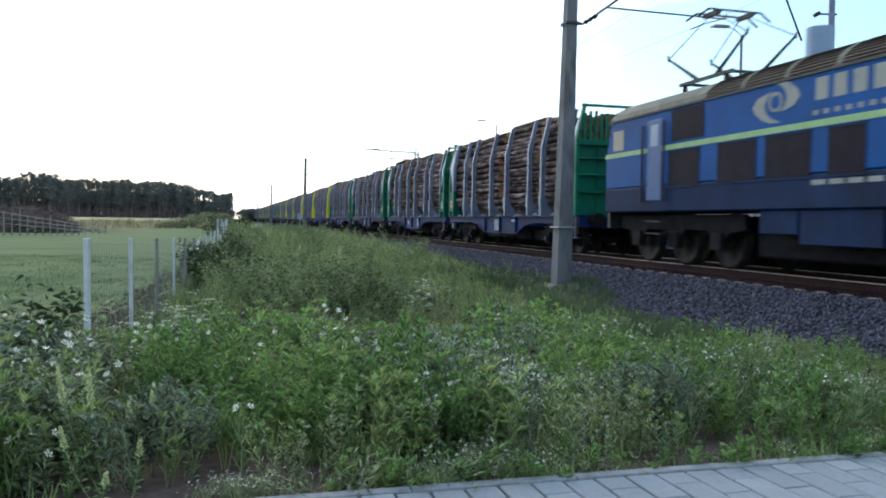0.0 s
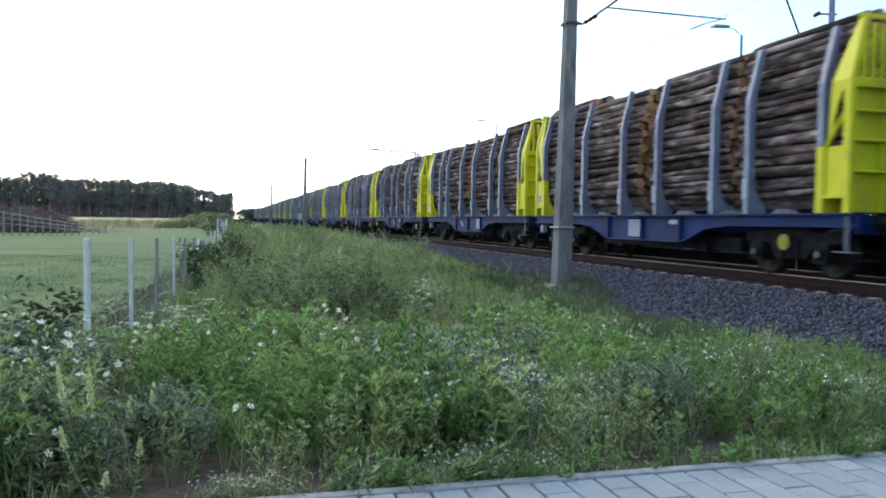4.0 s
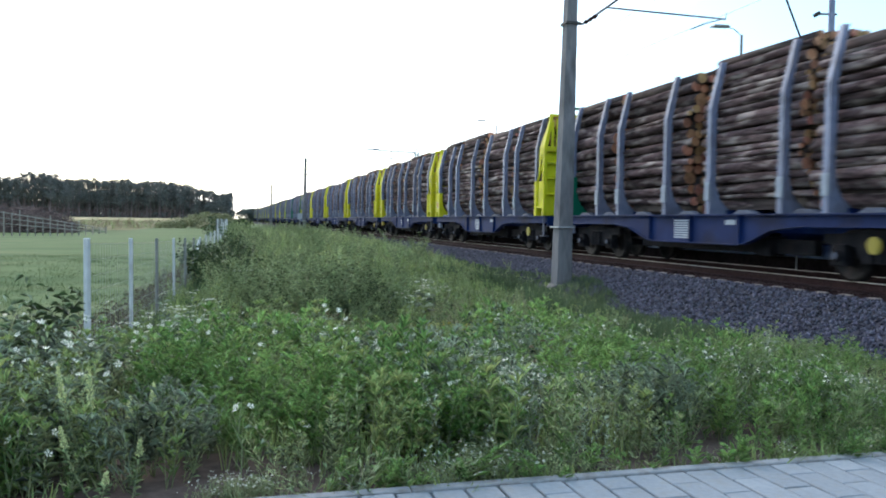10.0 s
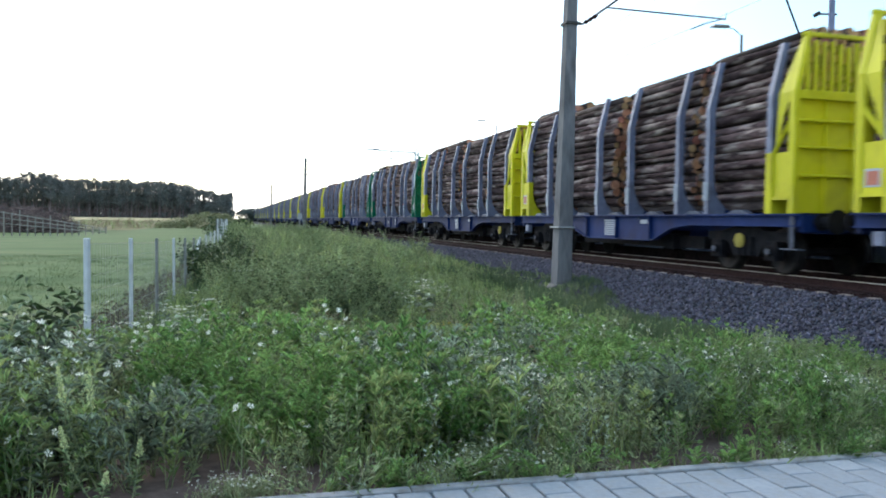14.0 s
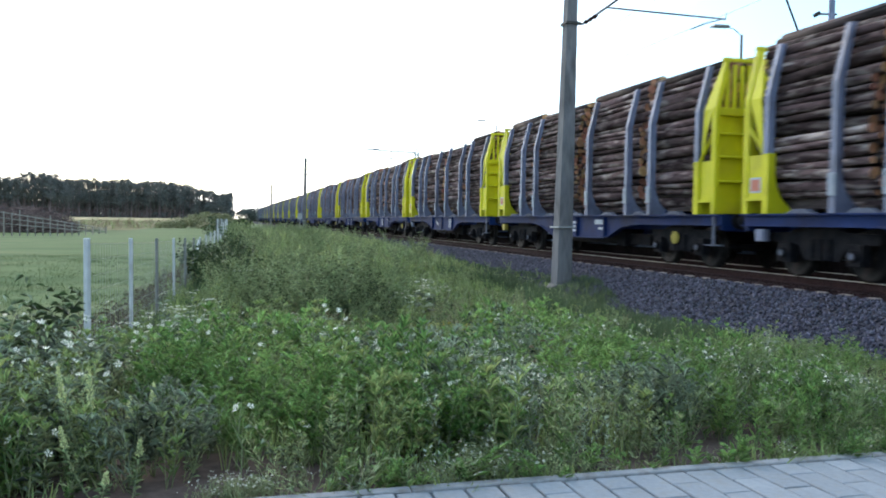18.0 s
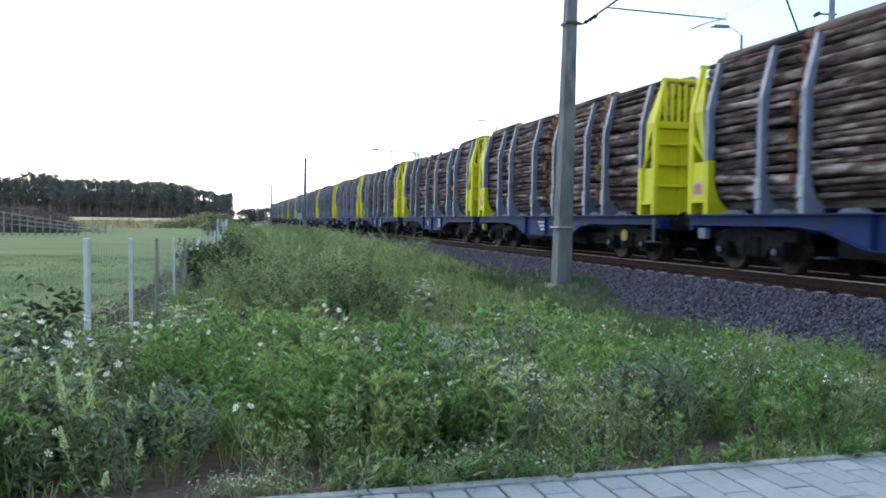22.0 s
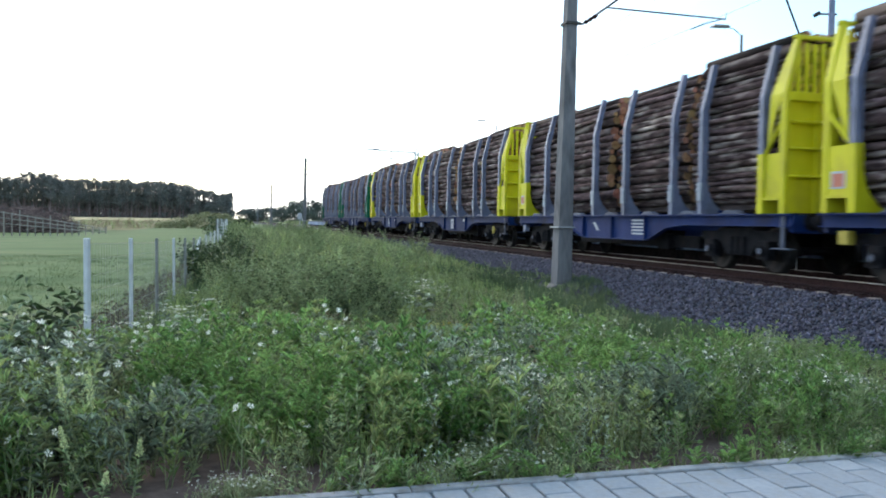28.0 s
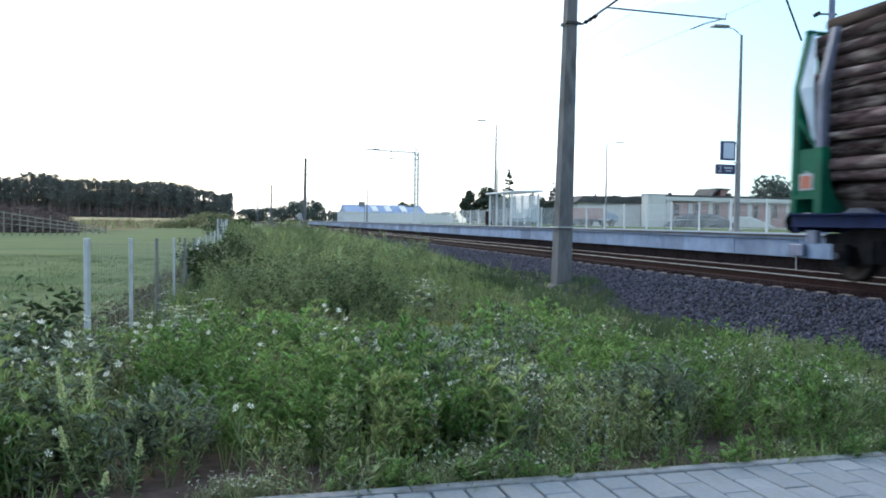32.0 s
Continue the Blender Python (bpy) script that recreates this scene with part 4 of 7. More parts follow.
        head.box(-0.5, -0.40, y - 0.3, y + 0.3, top - 0.04, top + 0.06).box(0.40, 0.5, y - 0.3, y + 0.3, top - 0.04, top + 0.06)
        part("contact_head", head, M["black_steel"], pan)
        for s in (-0.59, 0.59):
            for d in (-0.85, 0.85):
                part("insulator", Build().tube((s, y + d, 3.95), (s, y + d, 4.42), 0.07, 0.06, n=10), M["rust"], pan)
    return lo


# ---- how the train runs ----
LOCO = make_loco()
TRAIN = []


def make_train():
    kinds = {}
    for colour, seeds in (("yellow", (3, 14, 25, 36)), ("green", (7, 18))):
        kinds[colour] = [make_wagon(colour, s, i % 3) for i, s in enumerate(seeds)]
    used = {"yellow": 0, "green": 0}
    green = {0, 1, 2, 3, 10, 11, 18, 19, 36, 37}
    for k in range(38):
        c = "green" if k in green else "yellow"
        i = used[c]
        used[c] += 1
        if i < len(kinds[c]):
            TRAIN.append(kinds[c][i])
        else:
            TRAIN.append(copy_thing(kinds[c][(i * 3 + i // 4) % len(kinds[c])], pose(TRACK, 0, 0)))


make_train()


# ---- masts, overhead line and lamps ----
M["footing"] = surf("footing", (0.10, 0.095, 0.09), (0.17, 0.16, 0.155), scale=12, rough=0.95, bump=0.6, dirt=(0.08, 0.09, 0.05), dirt_amount=0.6)


def make_mast(y, lean=0.9, arm=True, height=8.6):
    x = 8.42
    m = thing("catenary_mast", "tall weathered grey-brown concrete mast with an overhead line bracket", "mast", at=(x, y, -0.66), group="masts beside the track")
    w0, w1 = 0.205, 0.122
    t = math.tan(radians(lean)) * height
    shaft = Build()
    rings = 7
    for j in range(rings):
        k = j / (rings - 1)
        w, c, z = w0 + (w1 - w0) * k, t * k, k * height
        shaft.v += [(c - w, -w, z), (c - w * 0.35, -w * 1.12, z), (c + w * 0.35, -w * 1.12, z), (c + w, -w, z), (c + w, w, z), (c + w * 0.35, w * 1.12, z), (c - w * 0.35, w * 1.12, z), (c - w, w, z)]
    for j in range(rings - 1):
        for i in range(8):
            shaft.f.append((j * 8 + i, j * 8 + (i + 1) % 8, (j + 1) * 8 + (i + 1) % 8, (j + 1) * 8 + i))
            shaft.s.append(0)
    shaft.f.append(tuple(range((rings - 1) * 8, rings * 8)))
    shaft.s.append(0)
    part("shaft", shaft, M["mast"], m)
    part("footing", Build().prism([(-0.42, -0.3), (0.36, -0.3), (0.36, 0.02), (0.24, 0.05), (-0.28, 0.04), (-0.42, -0.03)], "y", -0.34, 0.34), M["footing"], m, "broken concrete footing", bevel=0.03)
    part("collar", Build().box(-0.235, 0.235, -0.26, 0.26, 1.50, 1.535), M["steel"], m, "steel band")
    if arm:
        c = 0.12
        part("clamp", Build().box(c - 0.20, c + 0.19, -0.20, 0.20, 6.74, 6.80), M["black_steel"], m)
        br = part("bracket", Build().tube((c + 0.16, 0, 6.78), (c + 0.34, 0, 6.80), 0.03).tube((c + 0.34, 0, 6.80), (1.5, 0, 7.55), 0.028).tube((1.5, 0, 7.55), (3.05, 0, 8.1), 0.028).tube((0.12, 0, 8.2), (3.05, 0, 8.1), 0.02), M["black_steel"], m)
        ins = Build()
        for k in range(6):
            ins.tube((c + 0.42 + 0.06 * k, 0, 6.85 + 0.038 * k), (c + 0.45 + 0.06 * k, 0, 6.87 + 0.038 * k), 0.06 if k % 2 == 0 else 0.035, n=10)
        part("insulator", ins, M["rust"], br, "brown ribbed insulator")
        part("registration_tube", Build().tube((1.15, 0, 7.28), (4.7, 0, 7.26), 0.022).tube((4.7, 0, 7.26), (4.72, 0, 7.42), 0.012), M["black_steel"], br)
        part("steady_arm", Build().path([(4.6, 0, 7.26), (4.1, 0, 7.10), (3.62, 0, 6.90)], 0.014), M["black_steel"], br)
    return m


def make_line():
    w = thing("overhead_line", "thin dark overhead contact and carrier wires along the track", "wires")
    for k in range(-3, 6):
        y0, y1 = 19.3 + 72 * k, 19.3 + 72 * (k + 1)
        part("contact_wire", Build().tube((TRACK + 0.5, y0, 6.24), (TRACK + 0.5, y1, 6.24), 0.005, n=5), M["wire"], w)
        part("carrier_wire", Build().path([(TRACK + 0.3, y0 + (y1 - y0) * i / 10, 7.45 - 0.75 * 4 * (i / 10) * (1 - i / 10)) for i in range(11)], 0.005, n=5), M["wire"], w)
        for i in range(1, 8):
            t = i / 8
            z = 7.45 - 0.75 * 4 * t * (1 - t)
            part("dropper", Build().tube((TRACK + 0.3, y0 + (y1 - y0) * t, z), (TRACK + 0.5, y0 + (y1 - y0) * t, 6.24), 0.004, n=4), M["wire"], w)


def make_lamp(x, y, h, z0=PLAT, arm=1.0, turn=-1, tone="lamp_grey"):
    l = thing("platform_lamp", "slim grey steel lamp post with a flat lamp head", "lamp post", at=(x, y, z0), group="lamps of the station")
    part("pole", Build().tube((0, 0, 0), (0, 0, h * 0.35), 0.095, 0.085, 10).tube((0, 0, h * 0.35), (0, 0, h), 0.075, 0.04, 10), M[tone], l)
    part("arm", Build().path([(0, 0, h - 0.03), (turn * arm * 0.45, 0, h + 0.18), (turn * arm, 0, h + 0.22)], 0.014), M[tone], l)
    part("lamp_head", Build().prism([(-0.32, 0.0), (-0.28, 0.06), (0.22, 0.08), (0.32, 0.02)], "y", -0.14, 0.14), M[tone], l, bevel=0.01, at=pose(turn * (arm + 0.1), 0, h + 0.18))
    part("base_plate", Build().box(-0.16, 0.16, -0.16, 0.16, 0.0, 0.03), M[tone], l)
    return l


M["navy"] = surf("navy", (0.012, 0.02, 0.09), (0.02, 0.03, 0.12), scale=8, rough=0.4, bump=0)
M["panel_pale"] = surf("panel_pale", (0.45, 0.52, 0.66), (0.55, 0.62, 0.75), scale=4, rough=0.4, bump=0)
M["shelter_white"] = surf("shelter_white", (0.62, 0.64, 0.66), (0.72, 0.74, 0.76), scale=6, rough=0.5, bump=0.03)
M["pale_glass"] = glass("pale_glass", (0.75, 0.82, 0.86), 0.28)


def make_sign_boards():
    s = thing("platform_sign", "navy station sign with the platform number two", "sign", at=(16.42, 23.35, 0))
    part("clock_panel", Build().box(-0.60, -0.06, -0.05, 0.05, 3.14, 3.78), M["navy"], s, "navy framed information panel", bevel=0.02)
    part("screen", Build().box(-0.53, -0.13, -0.058, -0.05, 3.20, 3.72), M["panel_pale"], s, "pale screen")
    part("name_board", Build().box(-0.76, -0.06, -0.04, 0.04, 2.68, 3.0), M["navy"], s, "navy board")
    fc = bpy.data.curves.new("platform_number", "FONT")
    fc.body, fc.size, fc.extrude, fc.align_x, fc.align_y = "2", 0.30, 0.002, "CENTER", "CENTER"
    fc.materials.append(M["white_mark"])
    tx = new("platform_number", fc)
    tx.parent = s
    tx.matrix_basis = pose(-0.64, -0.043, 2.84, 90, 0, 0)
    part("text_bar", Build().box(-0.48, -0.16, -0.043, -0.04, 2.86, 2.91), M["white_mark"], s)
    part("text_bar", Build().box(-0.42, -0.20, -0.043, -0.04, 2.77, 2.81), M["white_mark"], s)
    part("strap", Build().box(-0.08, 0.02, -0.06, 0.06, 3.05, 3.10).box(-0.08, 0.02, -0.06, 0.06, 3.70, 3.75).box(-0.08, 0.02, -0.06, 0.06, 2.78, 2.83), M["steel"], s)


def make_platform_fence():
    f = thing("platform_fence", "pale wire-mesh fence along the back of the platform", "fence", at=(TRACK + 6.45, 0, PLAT))
    post = Build().box(-0.03, 0.03, -0.03, 0.03, 0.0, 1.15).mesh("fence_post", M["shelter_white"], 0.004)
    ys = [19.6 + 2.05 * i for i in range(57)]
    for y in ys:
        part("fence_post", post, None, f, at=pose(0, y, 0, 0, random.uniform(-0.4, 0.4), 0))
    for y0, y1 in zip(ys, ys[1:]):
        b = Build()
        for k in range(31):
            y = y0 + 0.06 + (y1 - y0 - 0.12) * k / 30
            b.box(-0.003, 0.003, y - 0.003, y + 0.003, 0.08, 1.08)
        for z in (0.1, 0.42, 0.75, 1.07):
            b.box(-0.004, 0.004, y0, y1, z - 0.004, z + 0.004)
        part("mesh_panel", b, M["shelter_white"], f)


def make_shelter():
    s = thing("platform_shelter", "glazed white platform shelter with a flat roof", "shelter", at=(17.2, 46.6, PLAT))
    x0, x1, y0, y1, h = -1.0, 0.7, -2.0, 2.0, 1.95
    for x in (x0, x1):
        for y in (y0, y0 / 3, y1 / 3, y1):
            part("post", Build().box(x - 0.05, x + 0.05, y - 0.05, y + 0.05, 0, h), M["shelter_white"], s)
    part("roof", Build().prism([(x0 - 0.2, h + 0.02), (x0 - 0.2, h + 0.12), (x1 + 0.15, h + 0.20), (x1 + 0.15, h + 0.08)], "y", y0 - 0.4, y1 + 0.4), M["shelter_white"], s, "white flat roof", bevel=0.02)
    for a, b in ((y0, y0 / 3), (y0 / 3, y1 / 3), (y1 / 3, y1)):
        part("pane", Build().box(x1 - 0.01, x1 + 0.01, a + 0.06, b - 0.06, 0.25, h - 0.1), M["pale_glass"], s)
    for y in (y0, y1):
        part("pane", Build().box(x0 + 0.06, x1 - 0.06, y - 0.01, y + 0.01, 0.25, h - 0.1), M["pale_glass"], s)
    bench = thing("bench", "brown slatted bench inside the platform shelter", "bench", at=(17.5, 46.4, PLAT))
    for k in range(3):
        part("slat", Build().box(-0.25 + 0.15 * k, -0.13 + 0.15 * k, -1.5, 1.5, 0.43, 0.47), M["rust"], bench)
    for y in (-1.2, 0, 1.2):
        part("leg", Build().box(-0.2, 0.15, y - 0.03, y + 0.03, 0, 0.43), M["steel"], bench)
    bin_ = thing("litter_bin", "small red-brown litter bin beside the shelter", "bin", at=(16.6, 50.0, PLAT))
    part("body", Build().tube((0, 0, 0.0), (0, 0, 0.85), 0.22, 0.24, 14), M["rust"], bin_, bevel=0.01)
    part("lid", Build().tube((0, 0, 0.85), (0, 0, 0.93), 0.26, 0.2, 14), M["rust"], bin_)


def make_gantry():
    g = thing("lattice_mast", "pale lattice steel mast with a long double crossbeam over the track", "mast", at=(17.4, 74.5, PLAT))
    h = 6.8
    for dx in (-0.16, 0.16):
        for dy in (-0.16, 0.16):
            part("leg", Build().box(dx - 0.045, dx + 0.045, dy - 0.045, dy + 0.045, 0, h), M["shelter_white"], g)
    for k in range(15):
        z = 0.25 + k * 0.47
        part("lacing", Build().tube((-0.16, -0.16, z), (0.16, -0.16, z + 0.45), 0.03, n=5).tube((-0.16, 0.16, z + 0.45), (0.16, 0.16, z), 0.03, n=5).tube((-0.16, -0.16, z + 0.45), (-0.16, 0.16, z), 0.03, n=5), M["shelter_white"], g)
    part("crossbeam", Build().tube((0, 0, h - 0.08), (-5.1, 0, h + 0.08), 0.055).tube((0, 0, h - 0.75), (-5.3, 0, h - 0.65), 0.04).tube((-2.5, 0, h + 0.05), (-2.5, 0, h - 2.7), 0.035).tube((-3.6, 0, h + 0.12), (-4.2, 0, h + 0.12), 0.05), M["stake_grey"], g)
    part("board", Build().box(-1.15, -0.2, -0.05, 0.05, 1.55, 1.75), M["dark_post"], g)
    p = thing("far_mast", "grey mast with an insulator arm beyond the platform", "mast", at=(17.55, 20.45, PLAT))
    part("shaft", Build().tube((0, 0, 0), (0, 0, 9.0), 0.12, 0.085, 10), M["stake_grey"], p)
    part("arm", Build().tube((-0.42, 0.15, 6.62), (0.18, 0, 6.62), 0.03).tube((-0.46, 0.2, 6.57), (-0.3, 0.15, 6.67), 0.06, n=8), M["black_steel"], p)
    part("stay", Build().tube((-1.15, 0.8, 7.5), (-0.55, 0.6, 5.9), 0.03).tube((-1.2, 0.8, 7.35), (-0.75, 0.7, 7.3), 0.02), M["black_steel"], p)


def make_station_bits():
    for y, lean in ((19.3, 0.9), (91.5, 0.5), (163.5, 0.4), (236, 0.3)):
        make_mast(y, lean, arm=True)
    make_line()
    make_lamp(16.5, 23.35, 6.55, arm=0.72)
    make_lamp(16.5, 48.5, 6.4, arm=0.9)
    make_lamp(16.5, 97.0, 6.2, arm=0.7, tone="dark_post")
    nb = thing("notice_board", "small board on a post on the platform", "board", at=(15.9, 97.0, PLAT))
    part("board", Build().box(-0.45, 0.25, -0.03, 0.03, 1.9, 2.5), M["dark_post"], nb)
    part("post", Build().tube((0.3, 0, 0), (0.3, 0, 2.5), 0.04), M["dark_post"], nb)
    make_lamp(31.0, 62.0, 7.0, 0.7, arm=1.1, turn=1)
    make_lamp(24.0, 70.0, 5.2, 0.7, arm=0.6, turn=1)
    make_lamp(16.5, 135.0, 6.4, arm=0.9)
    make_sign_boards()
    make_platform_fence()
    make_shelter()
    make_gantry()
    box = thing("wall_box", "small grey box fixed to the platform wall on a rod", "cable box", at=(TRACK + 1.62, 16.2, 0))
    part("body", Build().box(-0.07, 0.04, -0.28, 0.22, 0.27, 0.55), M["stake_grey"], box, bevel=0.02)
    part("rod", Build().tube((0.0, 0.0, -0.25), (0.0, 0.0, 0.25), 0.025), M["steel"], box)
    pl = thing("kilometre_plate", "small white plate on a short post", "plate", at=(8.0, 92.6, -0.5))
    part("post", Build().tube((0, 0, 0), (0, 0, 2.0), 0.04), M["steel"], pl)
    part("plate", Build().box(-0.25, 0.25, -0.01, 0.01, 1.5, 2.2), M["white_mark"], pl)


make_station_bits()


# ---- fences of the meadow ----
def make_meadow_fence():
    f = thing("mesh_fence", "wire-mesh fence on whitish posts along the meadow", "fence")
    ys = [9.0, 12.0, 15.0, 18.0, 20.8, 23.6, 26.2, 29.2, 32.2, 35.2, 38.2, 41.2, 44.2, 47.2, 50.2]

    def top(y):
        return float(np.interp(y, [9, 12, 18, 26, 35, 45, 52], [0.71, 0.64, 0.50, 0.34, 0.42, 0.75, 0.92]))

    for i, y in enumerate(ys):
        x, dark = fence_x(y), i in (2, 4, 5)
        r = 0.034 if i == 0 else 0.028
        z0 = ground_z(x, y) - 0.1
        part("post", Build().tube((x, y, z0), (x - 0.01, y, top(y)), r, r, 10).tube((x - 0.01, y, top(y)), (x - 0.01, y, top(y) + 0.012), r * 1.15, r * 0.8, 10), M["dark_post" if dark else "post"], f, "dark post" if dark else "")
    x, y = fence_x(25.2), 25.2
    part("strut", Build().tube((x - 0.03, y - 0.9, -0.95), (x, y + 0.4, 0.25), 0.035, n=8), M["post"], f, "slanting brace")
    for y0, y1 in zip(ys, ys[1:]):
        b = Build()
        za, zb = top(y0) - 0.05, top(y1) - 0.05
        for k in range(9):
            d = 0.17 * k
            b.tube((fence_x(y0), y0, za - d), (fence_x(y1), y1, zb - d), 0.0022, n=3)
        n = int((y1 - y0) / 0.16)
        for i in range(n):
            t = i / n
            y = y0 + (y1 - y0) * t
            b.tube((fence_x(y), y, za + (zb - za) * t - 1.36), (fence_x(y), y, za + (zb - za) * t), 0.0016, n=3)
        part("wire_mesh", b, M["fence_wire"], f)
    # the fence turns away from the railway at its far end
    for i in range(8):
        x = fence_x(50.2) - 0.05 - 0.10 * i
        part("post", Build().tube((x, 50.4 + 1.4 * i, -0.6), (x, 50.4 + 1.4 * i, 0.92), 0.035, n=8), M["post" if i % 3 == 0 else "dark_post"], f)


def make_paddock_fence():
    f = thing("paddock_fence", "weathered grey post-and-rail wooden fence across the meadow", "fence")
    a, b, n = Vector((-21.5, 80, 0)), Vector((-12.0, 88, 0)), 18
    for i in range(n):
        p = a.lerp(b, i / (n - 1))
        h = 1.65 - 1.85 * i / (n - 1) + (0.45 if i % 4 == 1 else 0) * (1 - 0.6 * i / n)
        part("post", Build().tube((p.x, p.y, -0.95), (p.x, p.y, h), 0.06, n=7), M["wood_fence"], f)
    for z0, z1 in ((1.52, -0.28), (0.95, -0.48), (0.38, -0.68)):
        for i in range(n - 1):
            p, q = a.lerp(b, i / (n - 1)), a.lerp(b, (i + 1) / (n - 1))
            s, t = i / (n - 1), (i + 1) / (n - 1)
            part("rail", Build().tube((p.x, p.y - 0.05, z0 + (z1 - z0) * s), (q.x, q.y - 0.05, z0 + (z1 - z0) * t), 0.045, n=6), M["wood_fence"], f)


make_meadow_fence()
make_paddock_fence()


# ---- plants of the verge ----
M["blade"] = leafy("blade", (0.165, 0.25, 0.085), (0.365, 0.44, 0.175), island=0.5, hue=0.025, patch=0.6, through_light=0.38)
M["weed"] = leafy("weed", (0.20, 0.27, 0.12), (0.44, 0.49, 0.27), island=0.8, hue=0.03, patch=1.6, through_light=0.3)
M["blue_weed"] = leafy("blue_weed", (0.17, 0.225, 0.155), (0.33, 0.385, 0.285), island=0.75, hue=0.02, patch=1.6, through_light=0.3)
M["dry"] = leafy("dry", (0.19, 0.14, 0.09), (0.34, 0.27, 0.18), island=0.35, hue=0.02)
M["stem"] = leafy("stem", (0.20, 0.25, 0.11), (0.32, 0.34, 0.19), island=0.3)
M["petal"] = leafy("petal", (0.84, 0.82, 0.70), (0.90, 0.88, 0.78), island=0.12, hue=0.01, through_light=0.3)
M["spike"] = leafy("spike", (0.60, 0.66, 0.28), (0.74, 0.77, 0.42), island=0.2, hue=0.02)
M["meadow_blade"] = leafy("meadow_blade", (0.085, 0.13, 0.05), (0.155, 0.195, 0.085), island=0.3, hue=0.02, patch=0.25)
M["feather"] = leafy("feather", (0.20, 0.28, 0.14), (0.37, 0.44, 0.235), island=0.5, hue=0.015, patch=0.5, through_light=0.45)
M["far_grass"] = leafy("far_grass", (0.22, 0.30, 0.12), (0.37, 0.44, 0.21), island=0.4, hue=0.02, patch=0.25, through_light=0.5)
M["brown_weed"] = leafy("brown_weed", (0.07, 0.045, 0.038), (0.14, 0.095, 0.08), island=0.35, hue=0.02)
M["dark_weed"] = leafy("dark_weed", (0.05, 0.088, 0.036), (0.105, 0.15, 0.07), island=0.45, hue=0.02, through_light=0.25)
M["fern"] = leafy("fern", (0.13, 0.255, 0.075), (0.30, 0.45, 0.15), island=0.6, hue=0.02, patch=1.2, through_light=0.4)
M["yellow_head"] = leafy("yellow_head", (0.45, 0.38, 0.06), (0.60, 0.52, 0.12), island=0.2, hue=0.01)
PLANT_MATS = [M[k] for k in ("blade", "weed", "blue_weed", "dry", "stem", "petal", "spike", "feather", "far_grass", "brown_weed", "dark_weed", "fern", "yellow_head")]
BLADE, WEED, BLUE, DRY, STEM, PETAL, SPIKE, FEATHER, FAR, BROWN, DARK, FERN, GOLD = range(13)


def leaf_tris(base, way, length, width, droop, side):
    """One folded leaf: two triangles that meet in its rib."""
    b, w = Vector(base), Vector(way).normalized()
    s = w.cross(Vector((0, 0, 1)))
    s = s.normalized() if s.length > 0.01 else Vector((1, 0, 0))
    tip = b + w * length + Vector((0, 0, -droop * length))
    mid = b + w * length * 0.45 + Vector((0, 0, 0.12 * length))
    return [b, mid + s * width / 2, tip, mid - s * width / 2], [(0, 1, 2), (0, 2, 3)]


class Plant:
    def __init__(self):
        self.v, self.f, self.s = [], [], []

    def put(self, v, f, slot):
        k = len(self.v)
        self.v += [tuple(p) for p in v]
        self.f += [tuple(i + k for i in q) for q in f]
        self.s += [slot] * len(f)

    def stalk(self, a, b, r, slot=STEM):
        a, b = Vector(a), Vector(b)
        v = [a + Vector((r, 0, 0)), a + Vector((-r / 2, r * 0.87, 0)), a + Vector((-r / 2, -r * 0.87, 0)), b]
        self.put(v, [(0, 1, 3), (1, 2, 3), (2, 0, 3)], slot)

    def leaf(self, base, way, length, width, droop=0.25, slot=WEED):
        self.put(*leaf_tris(base, way, length, width, droop, 1), slot)

    def flower(self, c, r, rng, n=5, slot=PETAL):
        c = Vector(c)
        t = Vector((rng.gauss(0, 0.6), rng.gauss(0, 0.6) - 0.5, 1)).normalized()
        e = t.orthogonal().normalized()
        g = t.cross(e)
        for k in range(n):
            a = k * 2 * math.pi / n
            d, q = e * math.cos(a) + g * math.sin(a), e * math.cos(a + 1.2) + g * math.sin(a + 1.2)
            self.put([c, c + d * r + t * r * 0.25 - q * r * 0.4, c + d * r + t * r * 0.25 + q * r * 0.5], [(0, 1, 2)], slot)

    def arrays(self):
        return np.array(self.v, float), np.array(self.f, int), np.array(self.s, int)


